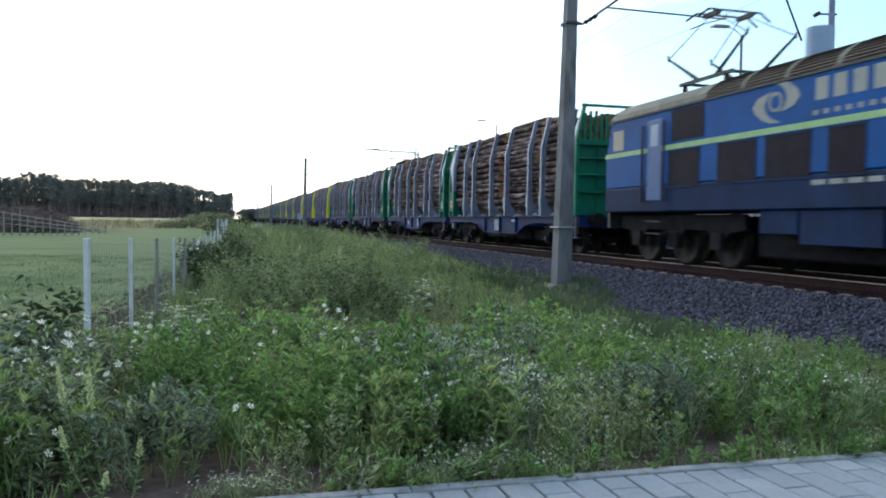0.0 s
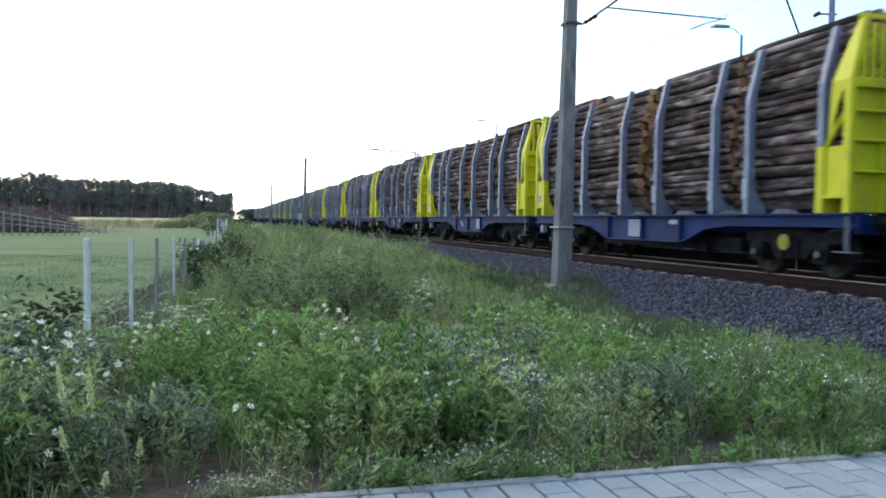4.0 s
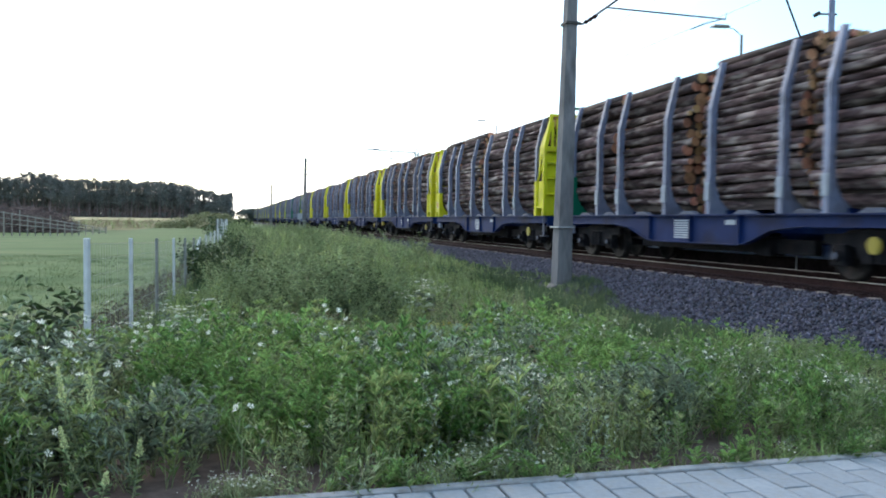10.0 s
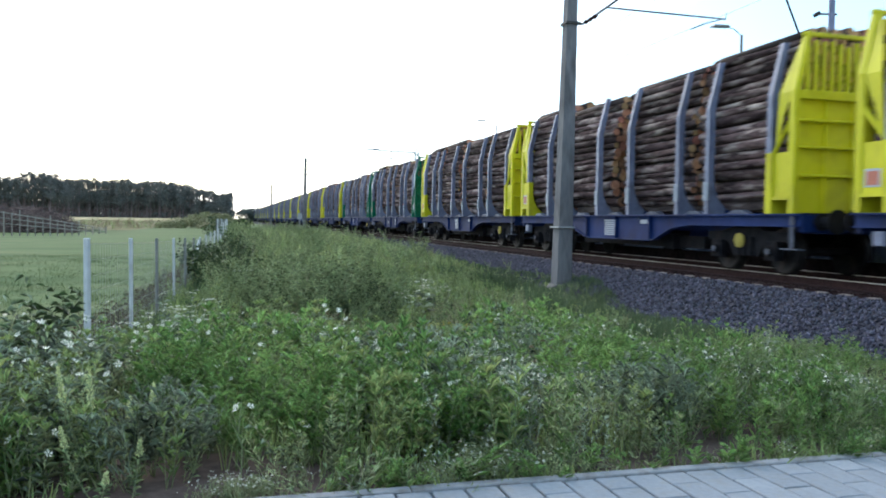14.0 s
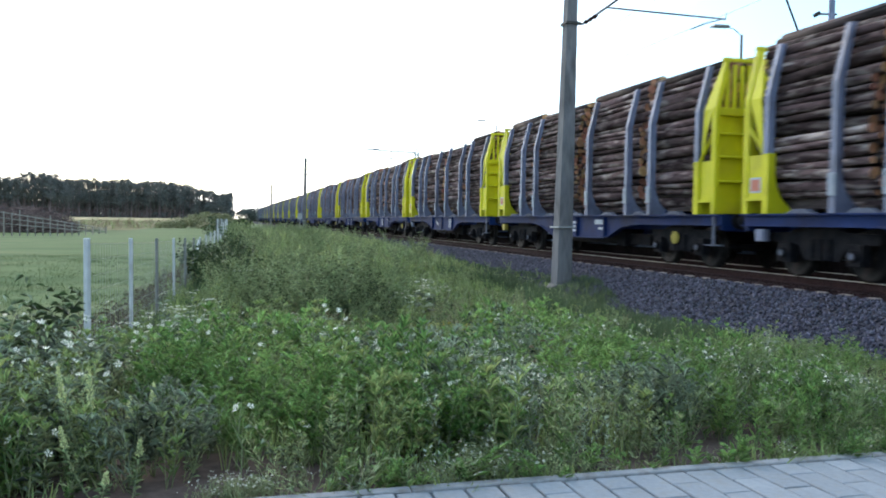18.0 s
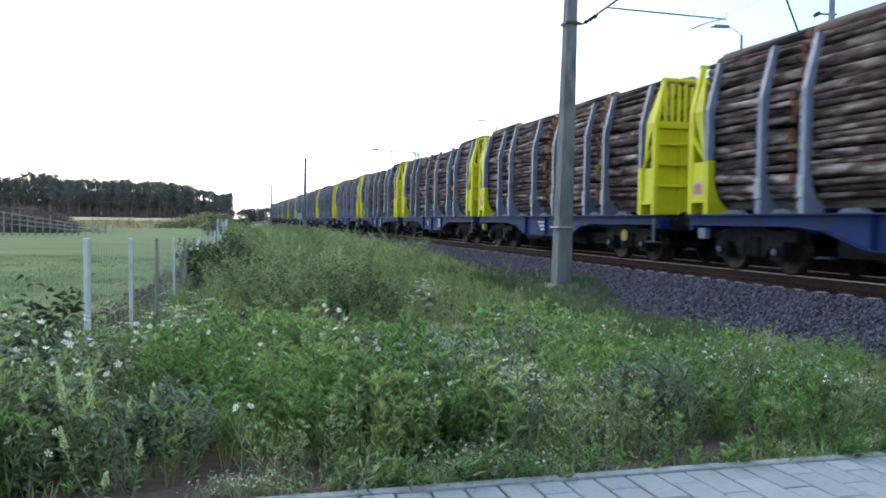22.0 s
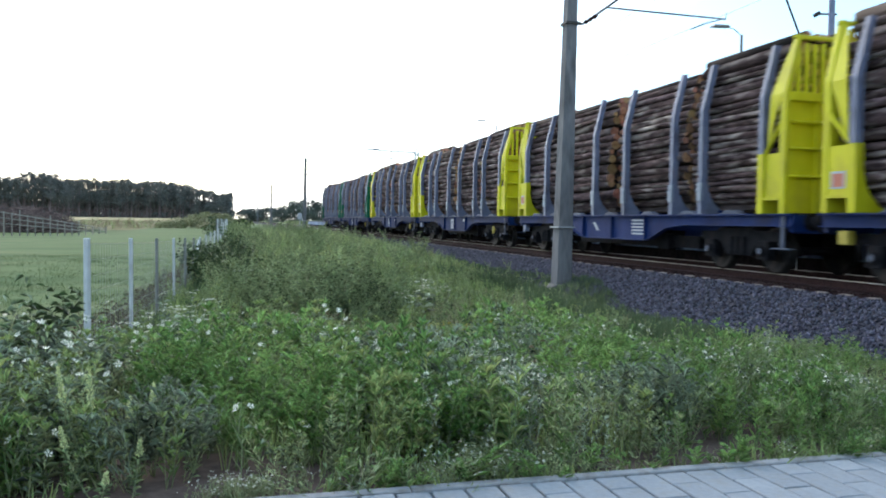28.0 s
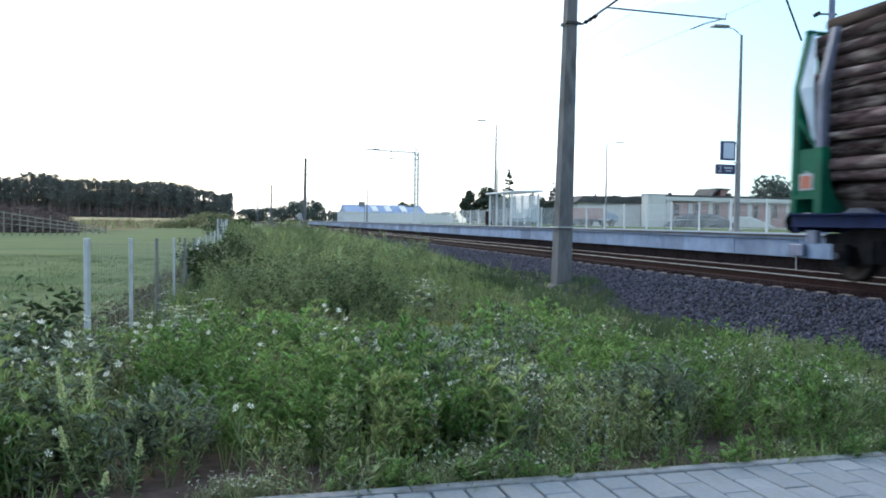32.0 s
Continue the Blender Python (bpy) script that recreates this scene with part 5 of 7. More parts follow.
def weed_plant(rng, h, leaves, lw, ll, slot, branchy=2, flowers=0, dense_top=False):
    """An upright weed: bent stem, side shoots, lance-shaped leaves all the way up."""
    p = Plant()
    shoots = [((0, 0, 0), (rng.gauss(0, 0.10) * h, rng.gauss(0, 0.10) * h, h))]
    for _ in range(branchy):
        k = rng.uniform(0.15, 0.6)
        a = rng.uniform(0, 6.28)
        b = Vector(shoots[0][1]) * k
        shoots.append((tuple(b), tuple(b + Vector((math.cos(a) * h * 0.28, math.sin(a) * h * 0.28, h * rng.uniform(0.3, 0.5))))))
    for a, b in shoots:
        p.stalk(a, b, 0.004 + 0.004 * h)
        a, b = Vector(a), Vector(b)
        m = int(leaves / len(shoots))
        for i in range(m):
            t = (i + rng.random()) / m
            t = t ** 0.7 if dense_top else t
            an = i * 2.4 + rng.uniform(-0.5, 0.5)
            up = rng.uniform(0.1, 0.9)
            s = (1.15 - 0.55 * t)
            p.leaf(a.lerp(b, 0.04 + 0.94 * t), (math.cos(an), math.sin(an), up), ll * s * rng.uniform(0.7, 1.2), lw * s, rng.uniform(0.05, 0.6), slot)
    for i in range(flowers):
        a, b = shoots[i % len(shoots)]
        c = Vector(a).lerp(Vector(b), rng.uniform(0.75, 1.04)) + Vector((rng.gauss(0, 0.04), rng.gauss(0, 0.04), rng.uniform(0, 0.04)))
        p.flower(c, rng.uniform(0.007, 0.014), rng)
    return p


def umbel_plant(rng, h):
    p = Plant()
    p.stalk((0, 0, 0), (0.02, 0, h), 0.005)
    for i in range(10):
        a = i * 2.4
        p.leaf((0, 0, h * rng.uniform(0.05, 0.7)), (math.cos(a), math.sin(a), 0.5), 0.16, 0.05, 0.3, BLUE)
    for k in range(3):
        c = Vector((rng.gauss(0, 0.07), rng.gauss(0, 0.07), h - 0.03 + rng.uniform(-0.05, 0.05)))
        p.stalk((0, 0, h * 0.6), c, 0.003)
        for _ in range(9):
            a, r = rng.uniform(0, 6.28), rng.uniform(0, 0.075)
            p.flower(c + Vector((math.cos(a) * r, math.sin(a) * r, 0.01)), 0.013, rng, 3)
    return p


def tuft(rng, n, h, spread, slot=BLADE):
    """A tuft of bent grass blades, each of three triangles."""
    p = Plant()
    for _ in range(n):
        a, r = rng.uniform(0, 6.28), spread * rng.random() ** 0.5
        b = Vector((math.cos(a) * r, math.sin(a) * r, 0))
        ln = h * rng.uniform(0.55, 1.15)
        lean = rng.uniform(0.08, 0.55)
        d = rng.uniform(0, 6.28)
        w = Vector((math.cos(d), math.sin(d), 0))
        s = Vector((-w.y, w.x, 0)) * rng.uniform(0.002, 0.0042) * (1 + h)
        m, t = b + w * ln * lean * 0.35 + Vector((0, 0, ln * 0.55)), b + w * ln * lean + Vector((0, 0, ln * (1 - 0.4 * lean)))
        p.put([b - s, b + s, m + s * 0.8, m - s * 0.8, t], [(0, 1, 2), (0, 2, 3), (3, 2, 4)], slot)
    return p


def plant_out(name, label, category, plants, x, y, scale, seed, lean=0.12, z=None, mats=None):
    """Sets copies of the plants at the places given, turned and leaning by chance, as one object."""
    rng = np.random.default_rng(seed)
    arr = [p.arrays() for p in plants]
    pick = rng.integers(0, len(arr), len(x))
    scale = scale * (1 + 0.22 * np.sin(x * 2.1 + 1.4 * np.sin(y * 1.3 + seed)) + 0.15 * np.sin(y * 3.1 + 2.0 * np.sin(x * 1.7)))
    scale = scale * np.interp(x - 0.2 * (y - 5), [2.5, 5.0], [1.0, 0.70])
    scale = scale * np.where(y < 30, np.interp(toe(y) - x, [-0.2, 0.6, 1.6], [0.55, 0.66, 1.0]), 1.0)
    z = np.array([ground_z(a, b) for a, b in zip(x, y)]) if z is None else z
    z = np.maximum(z, np.where(x > TRACK - 4.2, np.interp(x, [TRACK - 4.2, TRACK - 3.9, TRACK - 1.75], [-1.0, -0.88, -0.235]), -9))
    vs, fs, ss, k = [], [], [], 0
    for j, (v, f, s) in enumerate(arr):
        i = np.nonzero(pick == j)[0]
        if not len(i):
            continue
        a = rng.uniform(0, 6.28, len(i))
        ca, sa = np.cos(a)[:, None], np.sin(a)[:, None]
        sc = scale[i][:, None]
        px = (v[None, :, 0] * ca - v[None, :, 1] * sa) * sc
        py = (v[None, :, 0] * sa + v[None, :, 1] * ca) * sc
        pz = v[None, :, 2] * sc
        px = px + pz * rng.normal(0, lean, (len(i), 1)) + x[i][:, None]
        py = py + pz * rng.normal(0, lean, (len(i), 1)) + y[i][:, None]
        pz = pz + z[i][:, None] - 0.01
        vs.append(np.stack([px, py, pz], 2).reshape(-1, 3))
        fs.append((f[None] + (np.arange(len(i)) * len(v))[:, None, None] + k).reshape(-1, 3))
        ss.append(np.tile(s, len(i)))
        k += len(i) * len(v)
    me = raw_mesh(name, np.concatenate(vs), np.concatenate(fs), mats or PLANT_MATS, np.concatenate(ss))
    return tagged(new(name, me), label, category, kind="stuff")


def toe(y):
    """Where the plants give way to the ballast."""
    return np.interp(y, [4, 8.5, 10, 12.2, 14.2, 16, 18, 20.5, 24, 32, 60], [7.7, 7.7, 7.65, 7.45, 7.6, 8.1, 8.75, 8.7, 8.35, 8.4, 8.45])


def spots(n, y0, y1, seed, x0=None, x1=None, power=1.0, clump=0.0):
    """Places on the verge, thinned by patches."""
    rng = np.random.default_rng(seed)
    y = y0 + (y1 - y0) * rng.uniform(0, 1, n * 3) ** power
    lo = -0.27 * y - 0.4 if x0 is None else np.full(n * 3, x0)
    lo = np.maximum(lo, np.where(y > 8.6, -1.708 + 0.034 * y - 0.25, -9))
    hi = toe(y) + rng.normal(0, 0.12, n * 3) if x1 is None else np.full(n * 3, x1)
    x = lo + (hi - lo) * rng.uniform(0, 1, n * 3)
    keep = (x < toe(y) + 0.3) & ~((np.abs(x - 8.42) < 0.25) & (np.abs(y - 19.3) < 0.25))
    keep &= ~((np.abs(x - 1.55) < 0.38) & (y < 4.72))
    keep &= ~((x < 0.30 + rng.normal(0, 0.15, n * 3)) & (y < 4.78 + rng.normal(0, 0.08, n * 3)))
    if clump:
        d = np.sin(x * 1.7 + 1.3 * np.sin(y * 0.9)) + np.sin(y * 1.3 + seed + 1.1 * np.sin(x * 1.1)) + rng.normal(0, 0.7, n * 3)
        keep &= d > clump
    x, y = x[keep][:n], y[keep][:n]
    return x, y, rng


def lance_plant(rng, h, leaves, ll, lw, slot, shoots=3, heads=0, head_size=0.007):
    """A clump of upright shoots, thick with narrow ascending leaves that open to a star at the tip."""
    p = Plant()
    for _ in range(shoots):
        a = rng.uniform(0, 6.28)
        r = rng.uniform(0, 0.05)
        lo = Vector((math.cos(a) * r, math.sin(a) * r, 0))
        hh = h * rng.uniform(0.6, 1.1)
        hi = lo + Vector((math.cos(a) * hh * rng.uniform(0.02, 0.3), math.sin(a) * hh * rng.uniform(0.02, 0.3), hh))
        p.stalk(lo, hi, 0.0035)
        m = leaves // shoots
        for i in range(m):
            t = ((i + rng.random()) / m) ** 0.75
            an = i * 2.4 + rng.uniform(-0.6, 0.6)
            s = (1.1 - 0.45 * t) * rng.uniform(0.7, 1.2)
            p.leaf(lo.lerp(hi, 0.05 + 0.95 * t), (math.cos(an), math.sin(an), rng.uniform(0.35, 2.0)), ll * s, lw * s, rng.uniform(0.0, 0.3), slot)
        for k in range(8 if h > 0.3 else 0):
            an = k * 0.785 + rng.uniform(-0.2, 0.2)
            p.leaf(hi, (math.cos(an), math.sin(an), rng.uniform(0.7, 2.2)), ll * rng.uniform(0.45, 0.7), lw, rng.uniform(0.0, 0.2), BLADE if slot == WEED else slot)
        for _ in range(heads):
            p.flower(hi + Vector((rng.gauss(0, 0.025), rng.gauss(0, 0.025), rng.uniform(-0.02, 0.03))), head_size * rng.uniform(0.7, 1.3), rng, 4)
    return p


def fern_plant(rng, h, shoots, leaves, slot=FERN, leaflet=0.034):
    """A leafy herb whose shoots carry feathered leaves: pairs of narrow leaflets along a rib."""
    p = Plant()
    for _ in range(shoots):
        a = rng.uniform(0, 6.28)
        lean = rng.uniform(0.03, 0.32)
        hh = h * rng.uniform(0.6, 1.1)
        hi = Vector((math.cos(a) * hh * lean, math.sin(a) * hh * lean, hh))
        p.stalk((0, 0, 0), hi, 0.0035)
        for i in range(leaves):
            t = 0.15 + 0.85 * (i + rng.random()) / leaves
            an = i * 2.4 + rng.uniform(-0.5, 0.5)
            w = Vector((math.cos(an), math.sin(an), rng.uniform(0.5, 2.4))).normalized()
            b = hi * t
            ln = (0.13 - 0.06 * t) * rng.uniform(0.8, 1.25) * (0.6 + h)
            side = w.cross(Vector((0, 0, 1))).normalized()
            for k in range(5):
                c = b + w * ln * (0.25 + 0.17 * k) - Vector((0, 0, 0.35 * ln * (0.2 + 0.17 * k) ** 2))
                for q in (-1, 1):
                    p.leaf(c, tuple(w * 0.7 + side * q), leaflet * (1.1 - 0.12 * k), 0.009, 0.15, slot)
            p.leaf(b, tuple(w), ln * 1.1, 0.007, 0.2, slot)
    return p


def seed_grass(rng, n, h):
    """Grass blades with thin stalks that end in pale seed heads."""
    p = tuft(rng, n, h * 0.6, 0.09, BLADE)
    for _ in range(5):
        a = rng.uniform(0, 6.28)
        hi = Vector((math.cos(a) * 0.12 * h, math.sin(a) * 0.12 * h, h * rng.uniform(0.75, 1.1)))
        p.stalk((0, 0, 0), hi, 0.003)
        for k in range(6):
            p.leaf(hi * (0.80 + 0.04 * k), (math.cos(k * 2.4), math.sin(k * 2.4), 1.5), 0.035, 0.008, 0.0, DRY if k % 2 else STEM)
    return p


def gold_plant(rng, h):
    p = fern_plant(rng, h, 3, 5, BLADE)
    for _ in range(7):
        p.flower((rng.gauss(0, 0.07), rng.gauss(0, 0.07), h * rng.uniform(0.85, 1.05)), 0.014, rng, 4, GOLD)
    return p


def blob(g, n, x, y, rx, ry):
    """n places in an oval patch with a ragged edge."""
    a, q = g.uniform(0, 6.28, n), g.uniform(0, 1, n) ** 0.5 * (1 + g.normal(0, 0.12, n))
    return x + rx * q * np.cos(a), y + ry * q * np.sin(a)


def make_verge():
    r = random.Random(2)
    ferns = [fern_plant(r, 0.44, 4, 7) for _ in range(5)]
    ashy_ferns = [fern_plant(r, 0.40, 4, 7, BLUE, 0.028) for _ in range(3)]
    fine = [tuft(r, 16, 0.30, 0.09) for _ in range(6)]
    mid = [tuft(r, 15, 0.30, 0.10) for _ in range(5)] + [tuft(r, 15, 0.28, 0.10, DARK) for _ in range(6)]
    far = [tuft(r, 11, 0.46, 0.12, FAR) for _ in range(5)] + [tuft(r, 12, 0.42, 0.12, BLADE) for _ in range(2)] + [tuft(r, 9, 0.42, 0.10, DRY)]
    lance = [lance_plant(r, 0.42, 62, 0.095, 0.011, WEED, 4) for _ in range(4)] + [lance_plant(r, 0.46, 50, 0.12, 0.013, BLADE, 4) for _ in range(2)] + [fern_plant(r, 0.42, 4, 6, WEED, 0.036) for _ in range(2)]
    slim = [lance_plant(r, 0.42, 72, 0.085, 0.008, FERN, 5) for _ in range(4)] + [lance_plant(r, 0.44, 64, 0.10, 0.008, FEATHER, 5) for _ in range(3)]
    ashen = [lance_plant(r, 0.38, 54, 0.085, 0.014, BLUE, 4) for _ in range(5)]
    fresh = [lance_plant(r, 0.46, 50, 0.125, 0.014, FERN, 4) for _ in range(4)]
    daisy = [lance_plant(r, 0.46, 44, 0.07, 0.012, BLUE, 5, 3, 0.012) for _ in range(4)]
    low = [lance_plant(r, 0.17, 36, 0.055, 0.010, WEED, 5) for _ in range(3)] + [tuft(r, 16, 0.17, 0.07, BLADE) for _ in range(3)] + [lance_plant(r, 0.15, 36, 0.045, 0.012, BLUE, 5)] + [fern_plant(r, 0.2, 3, 5, FERN, 0.024) for _ in range(2)]
    heads = [lance_plant(r, 0.15, 34, 0.04, 0.009, STEM, 5, 1, 0.0062) for _ in range(4)]
    feather = [weed_plant(r, 0.95, 96, 0.011, 0.10, FEATHER, 3, 0, True) for _ in range(5)]
    broad = [lance_plant(r, 0.42, 66, 0.09, 0.012, WEED, 4) for _ in range(4)] + [lance_plant(r, 0.38, 60, 0.085, 0.012, FEATHER, 4) for _ in range(4)]
    umbels = [umbel_plant(r, 0.55) for _ in range(3)]
    # near the path: grass, then kinds of leafy weed in patches of their own
    x, y, g = spots(800, 4.8, 10.5, 31, clump=-0.2)
    plant_out("grass", "tufts of green grass on the verge", "grass", fine, x, y, g.uniform(0.7, 1.2, len(x)), 1)
    x, y, g = spots(900, 4.62, 9.5, 34, clump=-0.6)
    broadside = x < 2.2 + g.normal(0, 0.5, len(x))
    plant_out("weeds", "leafy green weeds at the edge of the path", "weeds", lance, x[broadside], y[broadside], g.uniform(0.65, 1.2, broadside.sum()), 4)
    x, y = x[~broadside], y[~broadside]
    plant_out("weeds", "fine-leaved green weeds at the edge of the path", "weeds", slim, x, y, g.uniform(0.65, 1.2, len(x)), 30)
    x, y, g = spots(330, 4.6, 9.5, 41, x1=3.4, clump=0.2)
    plant_out("weeds", "grey-green leafy weeds at the edge of the path", "weeds", ashen, x, y, g.uniform(0.65, 1.25, len(x)), 21)
    x, y, g = spots(130, 5.0, 8.5, 44, x0=1.4, x1=3.2, clump=0.0)
    plant_out("weeds", "grey-green leafy weeds on the verge", "weeds", ashen, x, y, g.uniform(0.9, 1.35, len(x)), 28)
    x, y, g = spots(480, 4.8, 10.5, 47, clump=0.3)
    plant_out("weeds", "bright green narrow-leaved weeds on the verge", "weeds", fresh, x, y, g.uniform(0.7, 1.2, len(x)), 22)
    x, y, g = spots(170, 4.9, 9.0, 52, x0=1.2, clump=0.9)
    bx, by = blob(g, 70, 2.2, 6.4, 0.6, 0.6)
    cx, cy = blob(g, 40, 2.95, 6.0, 0.35, 0.35)
    x, y = np.concatenate([x, bx, cx]), np.concatenate([y, by, cy])
    plant_out("flowering_weeds", "weeds with many tiny white flower heads", "weeds", daisy, x, y, g.uniform(0.7, 1.2, len(x)), 23)
    x, y, g = spots(620, 4.42, 5.2, 35, power=1.3, clump=0.3)
    plant_out("weeds", "low spreading weeds beside the paving", "weeds", low, x, y, g.uniform(0.5, 1.2, len(x)), 5, 0.25)
    n = 46
    x = np.concatenate([g.normal(0.08, 0.18, n), g.normal(1.55, 0.25, n), g.uniform(0.3, 6.0, 30)])
    y = np.concatenate([g.uniform(4.42, 4.72, n), g.uniform(4.42, 4.72, n), g.uniform(4.4, 4.6, 30)])
    plant_out("flowering_weeds", "low wiry weeds with pale flower heads beside the paving", "weeds", heads, x, y, g.uniform(0.6, 1.2, len(x)), 24, 0.25)
    # bright patches of feathery herbs, ash-green ones between them
    for label, kinds, sets, seed in (("bright green feathery herbs on the verge", ferns, ((75, 0.55, 5.9, 0.8, 0.9), (40, 1.55, 5.3, 0.5, 0.4), (40, 2.9, 6.2, 0.6, 0.6), (150, 4.3, 6.4, 1.4, 1.4), (30, -0.2, 6.9, 0.5, 0.5)), 81), ("ash-green feathery herbs on the verge", ashy_ferns, ((60, 1.9, 6.7, 0.8, 0.6), (26, -0.6, 5.3, 0.6, 0.4), (30, 3.2, 5.4, 0.7, 0.4)), 82)):
        xy = [blob(g, *q) for q in sets]
        x, y = np.concatenate([q[0] for q in xy]), np.concatenate([q[1] for q in xy])
        ok = (y > 4.5) & ((x > 0.3) | (y > 4.85))
        x, y = x[ok], y[ok]
        plant_out("herbs", label, "weeds", kinds, x, y, g.uniform(0.75, 1.25, len(x)), seed)
    x, y = blob(g, 130, 4.0, 11.0, 1.7, 2.0)
    plant_out("grass", "yellowish grass with pale seed heads", "grass", [seed_grass(r, 10, 0.5) for _ in range(4)], x, y, g.uniform(0.7, 1.1, len(x)), 83)
    x, y = blob(g, 46, 3.0, 10.4, 0.8, 1.2)
    plant_out("yellow_flowers", "weeds with small yellow flower heads", "flowers", [gold_plant(r, 0.36) for _ in range(3)], x, y, g.uniform(0.8, 1.1, len(x)), 84)
    # sprigs that hang over the edging of the path
    n = 90
    x = np.concatenate([g.uniform(0.4, 6.2, n), g.normal(1.5, 0.25, 25), g.normal(4.6, 0.3, 30)])
    y = g.uniform(4.37, 4.45, len(x))
    plant_out("weeds", "low sprigs hanging over the edge of the paving", "weeds", low, x, y, g.uniform(0.7, 1.35, len(x)), 85, 0.7)
    # the middle of the verge
    x, y, g = spots(5400, 8.2, 26.0, 32, power=1.2)
    plant_out("grass", "tufts of green grass on the verge", "grass", mid, x, y, g.uniform(0.8, 1.25, len(x)), 2)
    x, y, g = spots(1300, 8.4, 24.0, 36, clump=0.3)
    plant_out("weeds", "leafy green weeds on the verge", "weeds", broad, x, y, g.uniform(0.5, 1.15, len(x)), 6)
    n = 4200
    y = 9.5 + 21 * g.uniform(0, 1, n) ** 1.2
    x = toe(y) + 0.15 - 2.1 * g.uniform(0, 1, n) ** 1.4
    plant_out("grass", "dark green grass along the foot of the ballast", "grass", [tuft(r, 13, 0.36, 0.14, DARK) for _ in range(4)], x, y, g.uniform(0.9, 1.45, n), 27)
    # the far end of the verge
    x, y, g = spots(6500, 24.0, 75.0, 33, power=1.2)
    plant_out("grass", "tall yellow-green grass along the railway", "grass", far, x, y, g.uniform(1.0, 1.7, len(x)), 3)
    x, y, g = spots(900, 22.0, 80.0, 37, clump=0.3)
    plant_out("weeds", "tall weeds along the railway", "weeds", feather[:3] + broad, x, y, g.uniform(0.7, 1.3, len(x)), 7)
    # the thicket of tall feathery plants
    n = 330
    a, q = g.uniform(0, 6.28, n), g.uniform(0, 1, n) ** 0.5
    x, y = 1.5 + 1.3 * q * np.cos(a), 13.8 + 2.6 * q * np.sin(a)
    plant_out("tall_weeds", "thicket of tall feathery grey-green weeds", "weeds", feather[:4] + [weed_plant(r, 0.95, 96, 0.012, 0.10, DARK, 3, 0, True)], x, y, (1.28 - 0.45 * q) * g.uniform(0.8, 1.1, n), 8, 0.06)
    n = 620
    y = 16.5 + 40 * g.uniform(0, 1, n) ** 1.3
    x = -1.708 + 0.034 * y + 0.7 + g.uniform(0, 1, n) ** 1.3 * (4.2 + 0.03 * y)
    ok = np.sin(x * 1.3 + y * 0.5) + np.sin(y * 0.8 - x) + g.normal(0, 0.6, n) > -0.6
    x, y = x[ok], y[ok]
    plant_out("tall_weeds", "tall feathery grey-green weeds along the fence", "weeds", feather + broad[4:], x, y, g.uniform(0.65, 1.2, len(x)), 16, 0.06)
    spires = [lance_plant(r, 0.62, 46, 0.09, 0.011, WEED, 2) for _ in range(3)] + [lance_plant(r, 0.58, 42, 0.085, 0.013, FEATHER, 2) for _ in range(2)]
    x, y, g = spots(190, 4.9, 10.5, 71, clump=0.3)
    plant_out("weeds", "single tall leafy shoots above the other weeds", "weeds", spires, x, y, g.uniform(0.75, 1.2, len(x)), 29)
    # the bush by the fence, white umbels, dry patches
    bush = [weed_plant(r, 0.6, 60, 0.024, 0.09, BLUE, 5, 2) for _ in range(4)] + [lance_plant(r, 0.55, 60, 0.09, 0.018, WEED, 4) for _ in range(2)]
    x, y, g = spots(230, 4.9, 8.6, 38, x0=-2.6, x1=-0.95)
    plant_out("flowering_weeds", "bushy weeds with small white flowers by the fence", "weeds", bush, x, y, g.uniform(0.8, 1.35, len(x)), 9)
    n = 42
    x = np.concatenate([g.normal(-0.55, 0.6, n), g.normal(2.9, 0.4, 20)])
    y = np.concatenate([g.normal(11.4, 2.0, n), g.normal(14.2, 0.6, 20)])
    ok = (y > 8) & (x > -1.708 + 0.034 * y - 0.1)
    x, y = x[ok], y[ok]
    plant_out("umbel_flowers", "white umbel flowers beside the fence", "flowers", umbels, x, y, g.uniform(0.7, 1.1, len(x)), 11)
    n = 150
    x = np.concatenate([g.normal(0.85, 0.45, n), g.normal(2.2, 0.35, 60), g.uniform(-1.2, 6.5, 120)])
    y = np.concatenate([g.normal(10.3, 0.5, n), g.normal(8.6, 0.3, 60), g.uniform(5.0, 12, 120)])
    plant_out("dry_stalks", "dry brown stalks standing in the green weeds", "weeds", [weed_plant(r, 0.42, 16, 0.010, 0.05, DRY, 3) for _ in range(4)], x, y, g.uniform(0.7, 1.3, len(x)), 12)
    # pale seed stalks and scattered small white flowers
    x, y, g = spots(260, 4.7, 11.0, 61)
    plant_out("dry_stalks", "pale bare stalks standing out of the weeds", "weeds", [weed_plant(r, 0.55, 8, 0.008, 0.05, STEM, 4) for _ in range(4)], x, y, g.uniform(0.6, 0.95, len(x)), 25)
    specks = [weed_plant(r, 0.5, 24, 0.012, 0.06, FEATHER, 4, 5) for _ in range(4)]
    x, y, g = spots(120, 5.0, 9.5, 62, x0=-1.0, clump=0.4)
    plant_out("flowering_weeds", "slender weeds with small scattered white flowers", "weeds", specks, x, y, g.uniform(0.8, 1.15, len(x)), 26)
    # the meadow's short grass beyond the fence
    n = 3200
    y = 9 + 30 * g.uniform(0, 1, n) ** 1.4
    x = (-1.708 + 0.034 * y - 0.3) - (0.3 * y + 1) * g.uniform(0, 1, n)
    short = [tuft(r, 14, 0.055, 0.2, 0) for _ in range(4)]
    plant_out("meadow_grass", "short mown meadow grass", "grass", short, x, y, g.uniform(0.8, 1.8, n), 13, 0.2, mats=[M["meadow_blade"]])
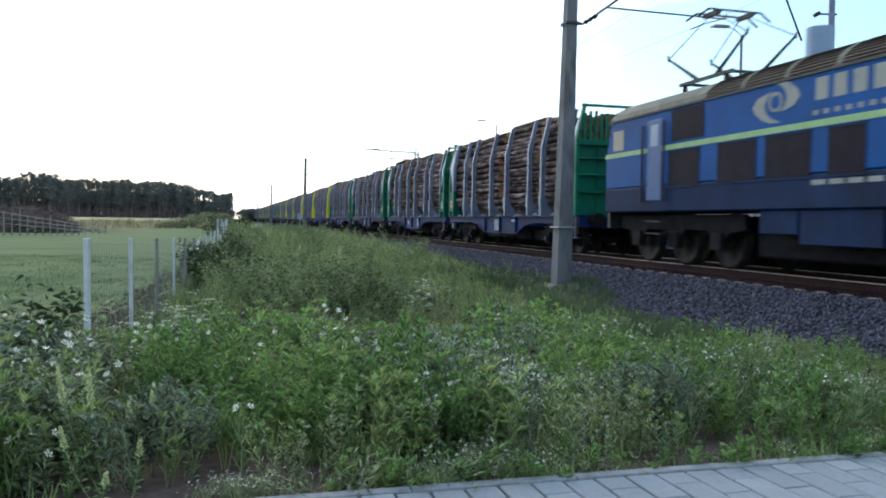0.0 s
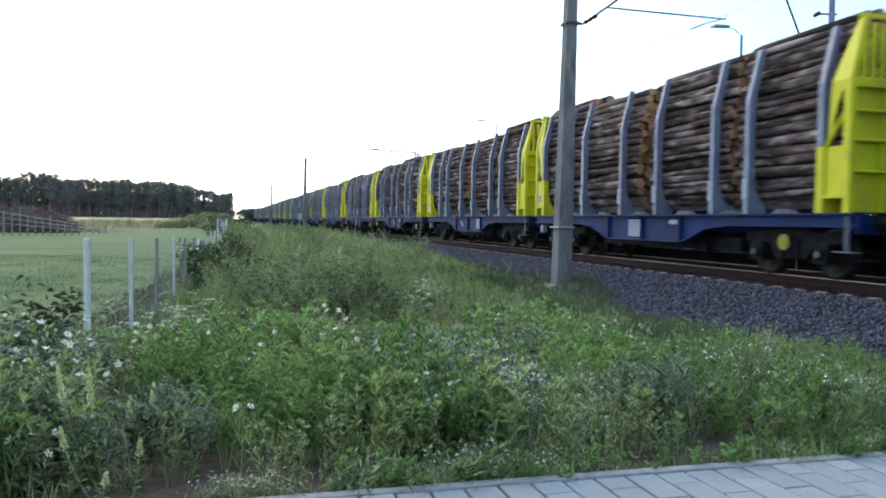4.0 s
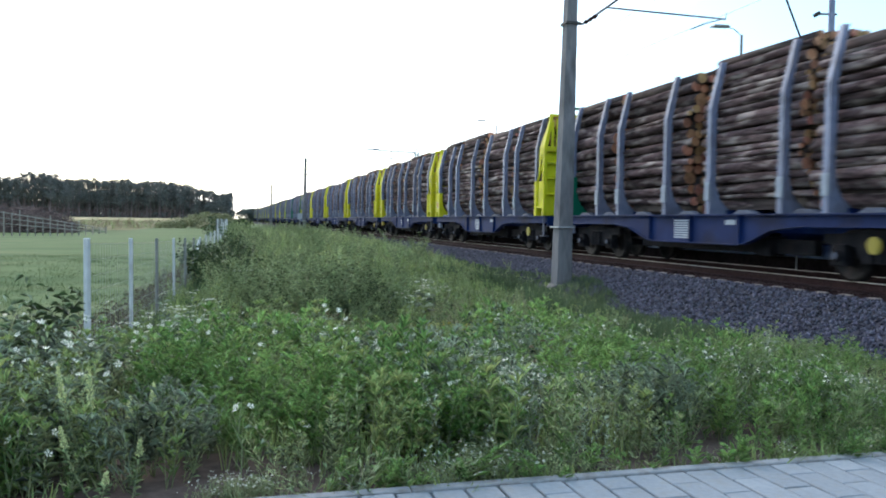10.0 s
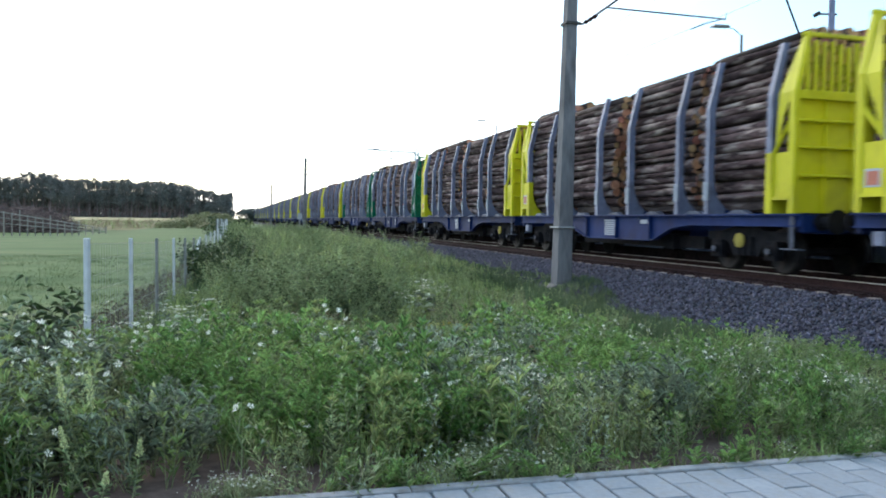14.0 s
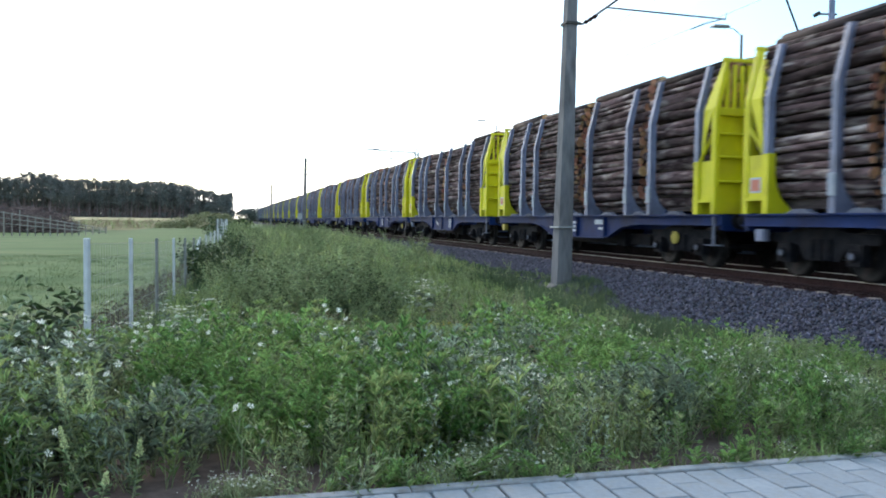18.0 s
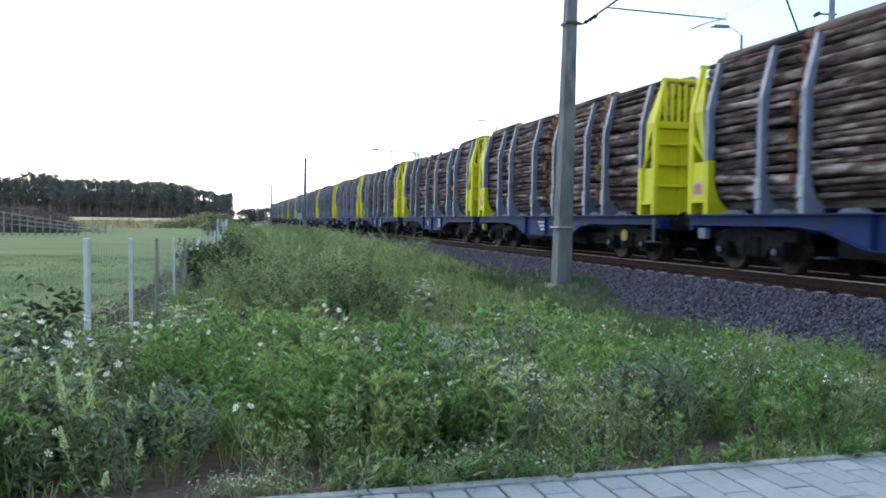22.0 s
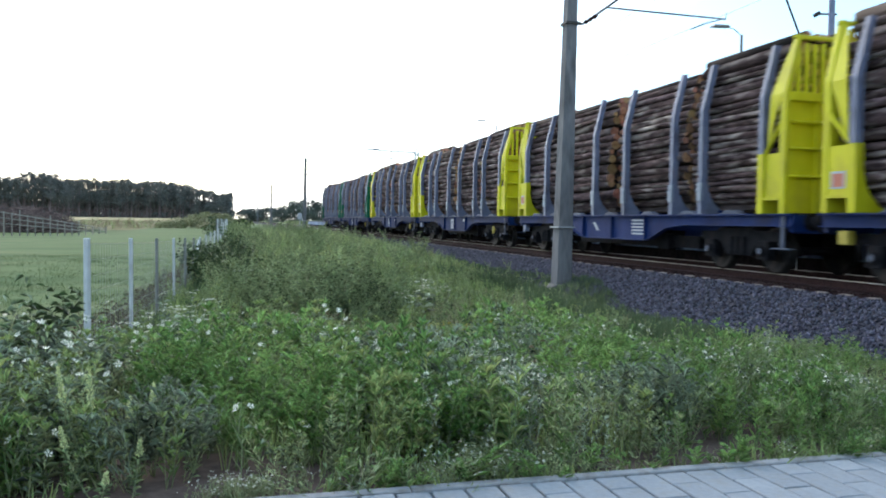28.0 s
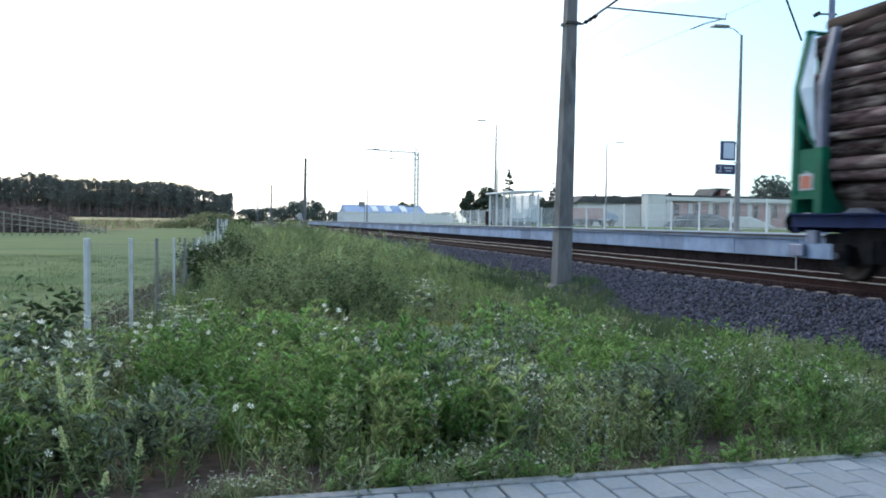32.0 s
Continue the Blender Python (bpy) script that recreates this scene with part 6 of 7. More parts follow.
    # withered weeds along the meadow side of the fence
    n = 520
    y = g.uniform(9.5, 36, n)
    x = -1.708 + 0.034 * y - 0.12 - 0.55 * g.uniform(0, 1, n)
    plant_out("weeds", "withered brown weeds at the foot of the fence", "weeds", [weed_plant(r, 0.42, 26, 0.018, 0.07, BROWN, 4) for _ in range(3)], x, y, g.uniform(0.6, 1.2, n), 14)
    # a dark bush where the fence runs on
    n = 110
    y = g.uniform(20.5, 29, n)
    x = -0.1 + g.uniform(-0.8, 0.6, n)
    plant_out("weeds", "dark bushy weeds leaning on the fence", "weeds", [weed_plant(r, 0.8, 70, 0.035, 0.13, DARK, 5) for _ in range(3)], x, y, g.uniform(0.9, 1.45, n), 15)


def plant_parts(t, groups):
    for nm, pl, lb in groups:
        v, f, m = pl.arrays()
        ob = part(nm, raw_mesh(nm, v, f, PLANT_MATS, m), None, t, lb)
        tagged(ob, lb, kind="stuff")


def single_plants():
    """The few plants in front that stand out one by one."""
    r = random.Random(8)
    # pale yellow flower spikes on arched stalks: foot, tip, length of the spike
    for x, y, tx, ty, tz, ln in ((-0.70, 4.85, -0.94, 5.0, 0.08, 0.22), (-0.66, 4.8, -0.78, 5.05, 0.06, 0.24), (-0.55, 5.0, -0.57, 5.2, -0.15, 0.13), (-0.44, 5.1, -0.45, 5.4, -0.11, 0.13), (-0.70, 4.65, -0.89, 4.8, -0.22, 0.13), (-0.5, 4.65, -0.47, 4.8, -0.31, 0.10), (-0.66, 4.5, -0.62, 4.6, -0.43, 0.07)):
        z = ground_z(x, y)
        t = thing("mignonette", "weed with a pale yellow-green flower spike", "flower", at=(x, y, z), group="yellow-spiked flowers")
        p, s = Plant(), Plant()
        tip = Vector((tx - x, ty - y, tz - z))
        n = 7
        arc = [Vector((tip.x * (1.6 * k - 0.6 * k * k), tip.y * k, tip.z * k)) for k in (i / n for i in range(n + 1))]
        for a, b in zip(arc, arc[1:]):
            p.stalk(a, b + (b - a) * 0.3, 0.009)

        def along(k):
            i = min(int(k * n), n - 1)
            return arc[i].lerp(arc[i + 1], k * n - i)

        k0 = 1 - ln / tip.length
        for i in range(24):
            a = i * 2.4
            p.leaf(along(0.05 + 0.9 * k0 * i / 24), (math.cos(a), math.sin(a), 0.5), 0.06, 0.013, 0.2, WEED if i % 3 else FEATHER)
        m = int(480 * ln)
        for i in range(m):
            k = i / m
            a = i * 2.4
            rad = 0.015 * (1 - k) ** 0.7 + 0.003
            s.flower(along(k0 + (1 - k0) * k) + Vector((math.cos(a) * rad, math.sin(a) * rad, 0)), 0.0085, r, 3, SPIKE)
        plant_parts(t, (("stalk", p, "leafy arched stalk"), ("flower_spike", s, "pale yellow flower spike")))
    # white campions on long branching stalks
    for x, y, h, n, lx in ((0.40, 4.95, 0.42, 3, -0.36), (0.50, 5.15, 0.24, 2, 0.0), (0.80, 5.9, 0.36, 2, 0.0), (0.98, 8.0, 0.75, 7, 0.1), (0.70, 8.4, 0.6, 4, 0.0), (0.15, 8.2, 0.5, 4, 0.0), (0.62, 7.0, 0.45, 3, -0.05), (-0.02, 6.4, 0.45, 3, 0.0), (-1.30, 6.0, 0.86, 8, -0.05), (-1.1, 6.3, 0.86, 7, 0.1), (-0.7, 7.2, 0.7, 6, 0.15), (-0.4, 7.8, 0.6, 5, 0.0), (1.45, 7.4, 0.45, 4, 0.0), (1.02, 7.6, 0.7, 6, 0.05), (0.85, 7.1, 0.62, 5, -0.05), (1.05, 6.7, 0.6, 4, 0.0), (0.45, 7.6, 0.6, 5, 0.0), (1.25, 6.2, 0.52, 3, 0.0), (2.4, 7.6, 0.4, 4, 0.0), (-1.4, 5.5, 0.68, 8, 0), (-1.15, 5.15, 0.58, 7, 0), (-1.25, 4.9, 0.42, 6, 0), (-1.05, 4.8, 0.34, 5, 0), (-1.2, 5.8, 0.8, 6, 0.1), (-0.9, 5.5, 0.55, 4, 0.1)):
        t = thing("white_campion", "branching weed with white flowers on long stalks", "flower", at=(x, y, ground_z(x, y)), group="white flowers of the verge")
        p, s = Plant(), Plant()
        top = Vector((lx + r.gauss(0, 0.05), r.gauss(0, 0.05), h))
        tips = [top]
        p.stalk((0, 0, 0), top, 0.007)
        for i in range(n - 1):
            k = r.uniform(0.45, 0.9)
            a = r.uniform(0, 6.28)
            b = top * k
            e = b + Vector((math.cos(a) * 0.12, math.sin(a) * 0.10, r.uniform(0.05, 0.16)))
            p.stalk(b, e, 0.004)
            tips.append(e)
            p.leaf(b, (math.cos(a), math.sin(a), 0.4), 0.08, 0.025, 0.3, BLUE)
        for i in range(8):
            a = i * 2.4
            p.leaf(top * (0.05 + 0.06 * i), (math.cos(a), math.sin(a), 0.4), 0.09, 0.028, 0.3, BLUE)
        for c in tips:
            p.stalk(c, c + Vector((0, 0, -0.028)), 0.008, FEATHER)
            s.flower(c, 0.023, r, 5)
        plant_parts(t, (("stalk", p, "green branching stalk"), ("blossom", s, "white blossom")))
    # tall dark-leaved shoots by the fence
    for x, y, h in ((-1.42, 7.2, 1.22), (-1.66, 7.2, 1.08), (-1.55, 7.5, 1.15)):
        t = thing("thistle", "tall dark green thistle-like shoot", "weed", at=(x, y, ground_z(x, y)), group="tall shoots by the fence")
        plant_parts(t, (("shoot", weed_plant(r, h, 64, 0.045, 0.17, DARK, 2), ""),))


make_verge()
single_plants()


# ---- distance ----
M["crown_dark"] = leafy("crown_dark", (0.05, 0.066, 0.05), (0.09, 0.112, 0.078), island=0.4, hue=0.02, through_light=0.1)
M["crown_green"] = leafy("crown_green", (0.035, 0.06, 0.022), (0.075, 0.11, 0.04), island=0.4, hue=0.03, through_light=0.2)
# far trees and forest: greens paled and greyed, distance haze put into the colour
M["crown_haze"] = leafy("crown_haze", (0.12, 0.145, 0.13), (0.18, 0.205, 0.175), island=0.35, hue=0.02, through_light=0.15)
M["forest_haze_crown"] = leafy("forest_haze_crown", (0.10, 0.115, 0.115), (0.15, 0.165, 0.155), island=0.18, hue=0.01, through_light=0.15)
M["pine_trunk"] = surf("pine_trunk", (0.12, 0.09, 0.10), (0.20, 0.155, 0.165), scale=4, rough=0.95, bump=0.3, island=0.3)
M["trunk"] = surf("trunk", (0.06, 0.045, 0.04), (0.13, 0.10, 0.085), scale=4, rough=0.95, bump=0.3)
M["brush"] = surf("brush", (0.10, 0.065, 0.062), (0.21, 0.15, 0.14), scale=2, rough=0.95, bump=0, island=0.4)
M["pale_weed"] = leafy("pale_weed", (0.13, 0.15, 0.07), (0.24, 0.24, 0.13), island=0.35, hue=0.03)


def clumps(rng, centres, radii, per, size, flat=0.8):
    """Many small bent leaf cards round each centre."""
    n = len(centres) * per
    c = np.repeat(np.asarray(centres, float), per, 0)
    r = np.repeat(np.asarray(radii, float), per)
    d = rng.normal(size=(n, 3))
    d /= np.linalg.norm(d, axis=1)[:, None]
    p = c + d * (r * rng.uniform(0.35, 1.0, n) ** 0.5)[:, None] * np.array([1, 1, flat])
    a, b = rng.normal(size=(n, 3)), rng.normal(size=(n, 3))
    a /= np.linalg.norm(a, axis=1)[:, None]
    b -= a * (a * b).sum(1)[:, None]
    b /= np.linalg.norm(b, axis=1)[:, None]
    s = (np.repeat(np.broadcast_to(np.asarray(size, float), (len(centres),)), per) * rng.uniform(0.6, 1.4, n))[:, None]
    v = np.stack([p - a * s, p + b * s * 0.55, p + a * s, p - b * s * 0.5], 1).reshape(-1, 3)
    k = np.arange(n)[:, None] * 4
    f = np.concatenate([k + np.array([[0, 1, 2]]), k + np.array([[0, 2, 3]])], 0)
    return v, f


def join(lists):
    vs, fs, ss, k = [], [], [], 0
    for v, f, s in lists:
        vs.append(v)
        fs.append(np.asarray(f) + k)
        ss.append(np.full(len(f), s))
        k += len(v)
    return np.concatenate(vs), np.concatenate(fs), np.concatenate(ss)


def trunk_tris(x, y, z0, z1, r0, r1, n=5, bend=0.0):
    a = np.arange(n) * 2 * np.pi / n
    lo = np.stack([x + r0 * np.cos(a), y + r0 * np.sin(a), np.full(n, z0)], 1)
    hi = np.stack([x + bend + r1 * np.cos(a), y + r1 * np.sin(a), np.full(n, z1)], 1)
    i = np.arange(n)
    j = (i + 1) % n
    return np.concatenate([lo, hi]), np.concatenate([np.stack([i, j, n + j], 1), np.stack([i, n + j, n + i], 1)])


def make_forest():
    rng = np.random.default_rng(21)
    out = []
    for row, (y0, count) in enumerate(((296, 105), (304, 100), (316, 90), (335, 60))):
        for i in range(count):
            x = -112 + 114 * (i + rng.uniform(0.1, 0.9)) / count
            y = y0 + rng.uniform(-3, 3) + 0.10 * abs(x + 40)
            edge = min(max((2.5 - x) / 22.0, 0.25), 1)
            h = rng.normal(12.7, 0.6) * (0.62 + 0.38 * edge)
            if abs(x + 62) < 4.5:
                h += 1.7
            z0 = 0.3
            v, f = trunk_tris(x, y, z0 - 1, z0 + h * 0.92, 0.17, 0.07, 5, rng.uniform(-0.4, 0.4))
            out.append((v, f, 0))
            low = 0.42 if row == 0 else 0.30
            if x > -14:
                low = 0.08
            m = 13
            t = np.sort(rng.uniform(low, 1.0, m))
            t[-3:] = (0.9, 0.96, 1.0)
            cz = z0 + h * t
            spread = 1.7 * np.sqrt(np.clip(1.12 - t, 0.05, 1))
            cs = np.stack([x + rng.normal(0, 0.6, m) * spread * 0.8, y + rng.normal(0, 0.6, m), cz], 1)
            v, f = clumps(rng, cs, 0.45 + spread * 0.62, 44 if row < 2 else 26, 0.28)
            out.append((v, f, 1))
    # undergrowth along the edge
    n = 160
    cs = np.stack([rng.uniform(-112, 0, n), rng.uniform(300, 330, n), rng.uniform(0.6, 2.2, n)], 1)
    v, f = clumps(rng, cs, rng.uniform(0.8, 1.8, n), 24, 0.5)
    out.append((v, f, 1))
    v, f, s = join(out)
    me = raw_mesh("pine_forest", v, f, [M["pine_trunk"], M["forest_haze_crown"]], s)
    tagged(new("pine_forest", me), "dark pine forest with bare trunks beyond the meadow, crowns paled by painted haze", "forest", kind="stuff")
    # an added dark wall stands in for the shade between the rear trunks
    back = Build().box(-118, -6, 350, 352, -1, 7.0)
    solid("forest_shade_wall", back, M["trunk"], "plain dark wall standing in for the shade deep in the forest", "forest", kind="structure")


def make_tree(name, label, x, y, z0, h, width, seed, conifer=False, mat="crown_green", bushy=False):
    rng = np.random.default_rng(seed)
    t = thing(name, label, "tree", at=(x, y, z0))
    trunk = Build().tube((0, 0, 0), (0.1, 0, h * 0.6), 0.03 * h ** 0.9, 0.012 * h, 8)
    out = []
    if conifer:
        trunk.tube((0.1, 0, h * 0.6), (0.1, 0, h), 0.012 * h, 0.02, 6)
        m = 60
        k = rng.uniform(0.08, 1, m)
        a = rng.uniform(0, 6.28, m)
        r = width * 0.5 * (1.03 - k) * rng.uniform(0.4, 1, m)
        cs = np.stack([r * np.cos(a), r * np.sin(a), h * k], 1)
        v, f = clumps(rng, cs, 0.08 + 0.13 * width * (1.08 - k), 34, (0.02 * h + 0.05) * (1.3 - k), 0.45)
    else:
        for a in range(6):
            an = a * 1.05 + rng.uniform(-0.3, 0.3)
            trunk.tube((0.05, 0, h * (0.3 + 0.05 * a)), (width * 0.32 * math.cos(an), width * 0.32 * math.sin(an), h * (0.6 + 0.05 * a)), 0.012 * h, 0.004 * h, 6)
        m = 46
        d = rng.normal(size=(m, 3))
        d /= np.linalg.norm(d, axis=1)[:, None]
        rr = rng.uniform(0.3, 1, m) ** 0.5
        cs = np.stack([d[:, 0] * rr * width * 0.42, d[:, 1] * rr * width * 0.42, h * (0.48 if bushy else 0.60) + d[:, 2] * rr * h * (0.44 if bushy else 0.34)], 1)
        v, f = clumps(rng, cs, rng.uniform(0.08, 0.17, m) * width, 70 if bushy else 40, 0.022 * h + (0.12 if bushy else 0.04))
    part("trunk", trunk, M["trunk"], t)
    part("crown", raw_mesh("crown", v, f, [M[mat]]), None, t)
    return t


def make_hedges():
    rng = np.random.default_rng(4)
    n = 170
    x = rng.uniform(-10.8, 0.5, n)
    cs = np.stack([x, 128 + rng.uniform(-5, 8, n), -0.9 + rng.uniform(0.1, 1, n) * np.interp(x, [-10.8, -8, -5, -3, 0.5], [0.4, 1.3, 2.3, 2.6, 2.4])], 1)
    v, f = clumps(rng, cs, rng.uniform(0.35, 0.75, n), 90, 0.11)
    tagged(new("hedge", raw_mesh("hedge", v, f, [M["pale_weed"]])), "pale green overgrown bushes at the meadow's edge", "bushes", kind="stuff")
    n = 46
    cs = np.stack([rng.uniform(-1.6, 2.0, n), 70 + rng.uniform(-4, 30, n), -0.5 + rng.uniform(0.1, 1.3, n)], 1)
    v, f = clumps(rng, cs, rng.uniform(0.3, 0.7, n), 60, 0.12)
    tagged(new("hedge", raw_mesh("hedge", v, f, [M["crown_green"]])), "green bushes where the fence ends", "bushes", kind="stuff")
    # heaps of cut brushwood
    m = 2600
    x = rng.uniform(-31, -17.2, m)
    top = np.interp(x, [-31, -24, -21, -18.5, -17.2], [2.0, 1.9, 1.6, 0.9, 0.2]) + 0.3 * np.sin(x * 1.9)
    c = np.stack([x, 100 + rng.uniform(-3, 4, m), -0.9 + rng.uniform(0, 1, m) * (top + 0.9)], 1)
    d = rng.normal(size=(m, 3)) * np.array([1.2, 0.8, 0.35])
    d /= np.linalg.norm(d, axis=1)[:, None]
    s = rng.uniform(0.5, 1.3, m)[:, None]
    up = np.array([0, 0, 1.0]) * rng.uniform(0.02, 0.06, m)[:, None]
    v = np.stack([c - d * s, c + d * s, c + d * s * 0.9 + up, c - d * s + up * 1.6], 1).reshape(-1, 3)
    k = np.arange(m)[:, None] * 4
    f = np.concatenate([k + np.array([[0, 1, 2]]), k + np.array([[0, 2, 3]])])
    tagged(new("brushwood_heap", raw_mesh("brushwood_heap", v, f, [M["brush"]])), "long heap of brown cut brushwood behind the paddock fence", "brushwood", kind="stuff")
    heap = Build().prism([(-31, -1), (-30, 1.5), (-24, 1.5), (-21, 1.1), (-18.5, 0.4), (-17, -0.9)], "y", 100, 103)
    solid("brushwood_core", heap, M["brush"], "dense inside of the brushwood heap", "brushwood", kind="structure")


def make_fields():
    v = [(-60, 118, -0.86), (1.0, 118, -0.86), (1.3, 225, 0.145), (-95, 225, 0.145)]
    solid("rough_field", Build().add(v, [(0, 1, 2, 3)]), M["rough_field"], "rough brownish-green field before the forest", "field", kind="structure")
    v = [(-95, 225, 0.145), (1.3, 225, 0.145), (1.5, 300, 0.85), (-120, 300, 0.85), (2.0, 360, 0.85), (-130, 360, 0.85)]
    solid("straw_field", Build().add(v, [(0, 1, 2, 3), (3, 2, 4, 5)]), M["straw"], "ripe straw-yellow field rising to the forest", "field", kind="structure")
    rng = np.random.default_rng(17)
    n = 900
    x = rng.uniform(-30, -6, n)
    y = rng.uniform(116, 190, n)
    p = [weed_plant(random.Random(i), 0.9, 30, 0.05, 0.16, DRY if i else FAR, 3) for i in range(3)]
    plant_out("dry_stalks", "tall withered weeds at the edge of the field", "weeds", p, x, y, rng.uniform(0.5, 1.1, n), 91, z=np.interp(y, [118, 225], [-0.86, 0.145]))
    solid("verge", Build().box(TRACK + 6.62, 140, -30, 260, -0.9, 0.70), M["meadow"], "grassy ground level with the platform's back", "ground", kind="structure")


M["brick_red"] = surf("brick_red", (0.36, 0.20, 0.19), (0.44, 0.25, 0.235), scale=3, rough=0.85, bump=0.1)
M["render_white"] = surf("render_white", (0.58, 0.58, 0.58), (0.68, 0.67, 0.66), scale=1.5, rough=0.85, bump=0.08)
M["roof_dark"] = surf("roof_dark", (0.05, 0.05, 0.055), (0.10, 0.10, 0.10), scale=3, rough=0.8, bump=0.1)
M["roof_blue"] = surf("roof_blue", (0.12, 0.22, 0.42), (0.17, 0.29, 0.50), scale=0.6, rough=0.5, bump=0.05)
M["roof_pale"] = surf("roof_pale", (0.35, 0.48, 0.68), (0.45, 0.56, 0.74), scale=0.6, rough=0.5, bump=0.05)
M["coal"] = surf("coal", (0.06, 0.065, 0.075), (0.13, 0.135, 0.145), scale=2, rough=0.95, bump=0.5)
M["truck_red"] = surf("truck_red", (0.38, 0.20, 0.19), (0.46, 0.25, 0.23), scale=2, rough=0.5, bump=0.03)


def make_buildings():
    z = 0.70
    b = thing("low_building", "low flat-roofed building with a white frame and red brick panels", "building", at=(0, 90, z))
    part("wall", Build().box(53.2, 78, 0.2, 9, 0, 3.75), M["render_white"], b)
    part("roof", Build().box(52.8, 79, -0.6, 9.4, 3.75, 4.1), M["roof_dark"], b, "dark flat roof")
    part("fascia", Build().box(53.0, 78.5, -0.62, -0.5, 3.35, 3.85), M["render_white"], b)
    for i in range(8):
        x = 54.4 + i * 2.9
        part("brick_panel", Build().box(x, x + 2.2, 0.12, 0.2, 0.1, 3.2), M["brick_red"], b, "red brick panel")
        part("window", Build().box(x + 0.2, x + 0.8, 0.06, 0.12, 1.4, 3.0), M["dark_glass"], b)
    part("pillar", Build().box(53.2, 53.9, -0.5, 0.2, 0, 3.7), M["render_white"], b)
    part("roof_house", Build().prism([(62.5, 4.1), (62.5, 5.0), (63.8, 5.0), (63.0, 4.1)], "y", 2, 6), M["brick_red"], b, "brick roof structure")
    part("roof_house_cap", Build().prism([(60.9, 4.1), (61.8, 5.2), (64.1, 5.15), (63.8, 5.0), (62.0, 5.0), (61.2, 4.1)], "y", 1.8, 6.2), M["roof_dark"], b)
    part("vent", Build().tube((55.6, 3, 4.1), (55.6, 3, 4.5), 0.3, 0.2, 8).tube((64.3, 3, 4.1), (64.3, 3, 4.6), 0.5, 0.4, 8), M["roof_dark"], b)
    k = thing("white_kiosk", "plain pale grey container-like building", "building", at=(50.0, 88.5, z))
    part("wall", Build().box(0, 2.4, 0, 1.7, 0, 4.0), M["render_white"], k, bevel=0.03)
    part("roof_edge", Build().box(-0.05, 2.45, -0.05, 1.75, 4.0, 4.1), M["concrete"], k)
    heap = Build().prism([(51.4, 0.0), (53.4, 1.3), (54.9, 1.7), (57.9, 1.7), (59.6, 1.0), (61.2, 0.0)], "y", -4.5, -2.0)
    solid("dark_mound", heap, M["coal"], "dark grey heap of gravel before the building", "heap", bevel=0.3, at=pose(0, 90, z))
    sand = Build().prism([(60.5, 0.0), (62.0, 1.5), (64.0, 1.5), (67.5, 0.3), (68.0, 0.0)], "y", -2.5, -1.2)
    solid("pale_mound", sand, M["render_white"], "pale heap of sand before the building", "heap", bevel=0.2, at=pose(0, 90, z))
    s = thing("side_house", "low house with a dark roof among trees", "building", at=(0, 95, z))
    part("wall", Build().box(43.5, 52.5, 0, 6, 0, 3.0), M["render_white"], s)
    part("roof", Build().prism([(43.0, 3.0), (44.2, 3.9), (52.4, 3.9), (53.0, 3.0)], "y", -0.4, 6.4), M["roof_dark"], s)
    t = thing("red_lorry", "red lorry with a pale cab parked behind the platform", "lorry", at=(39.8, 88, z))
    part("box_body", Build().box(0.2, 3.9, 0, 2.4, 0.9, 2.2), M["truck_red"], t, bevel=0.05)
    part("cab", Build().prism([(4.0, 0.6), (4.0, 1.5), (4.4, 1.8), (5.4, 1.6), (6.0, 1.2), (6.0, 0.6)], "y", 0.1, 2.3), M["loco_light"], t, "pale blue cab", bevel=0.05)
    part("chassis", Build().box(0.2, 5.9, 0.3, 2.1, 0.5, 0.9), M["black_steel"], t)
    for x in (1.0, 2.2, 5.0):
        for y in (-0.02, 2.1):
            part("wheel", Build().tube((x, y, 0.45), (x, y + 0.3, 0.45), 0.45, n=14), M["black_steel"], t)
    h = thing("blue_roof_hall", "long low hall with a blue sheet roof", "building", at=(0, 228, -0.4))
    part("wall", Build().box(33.3, 55.6, 0, 14, 0, 3.7), M["roof_pale"], h, "pale blue walls")
    part("roof", Build().prism([(-0.6, 3.55), (7, 6.1), (14.6, 3.55)], "x", 32.6, 56.2), M["roof_blue"], h, "blue sheet roof")
    for x0 in (40.6, 44.6, 49.2):
        part("skylight", Build().prism([(0.6, 4.02), (5.2, 5.56), (5.2, 5.8), (0.6, 4.26)], "x", x0, x0 + 1.7), M["shelter_white"], h, "pale skylight")
    w = thing("boundary_wall", "pale panel fence along the station ground", "fence", at=(0, 128, 0.0))
    for i in range(16):
        x = 17 + i * 2.0
        part("panel", Build().box(x, x + 1.95, i * 3.0, i * 3.0 + 0.1, -0.6, 2.4), M["render_white"], w)


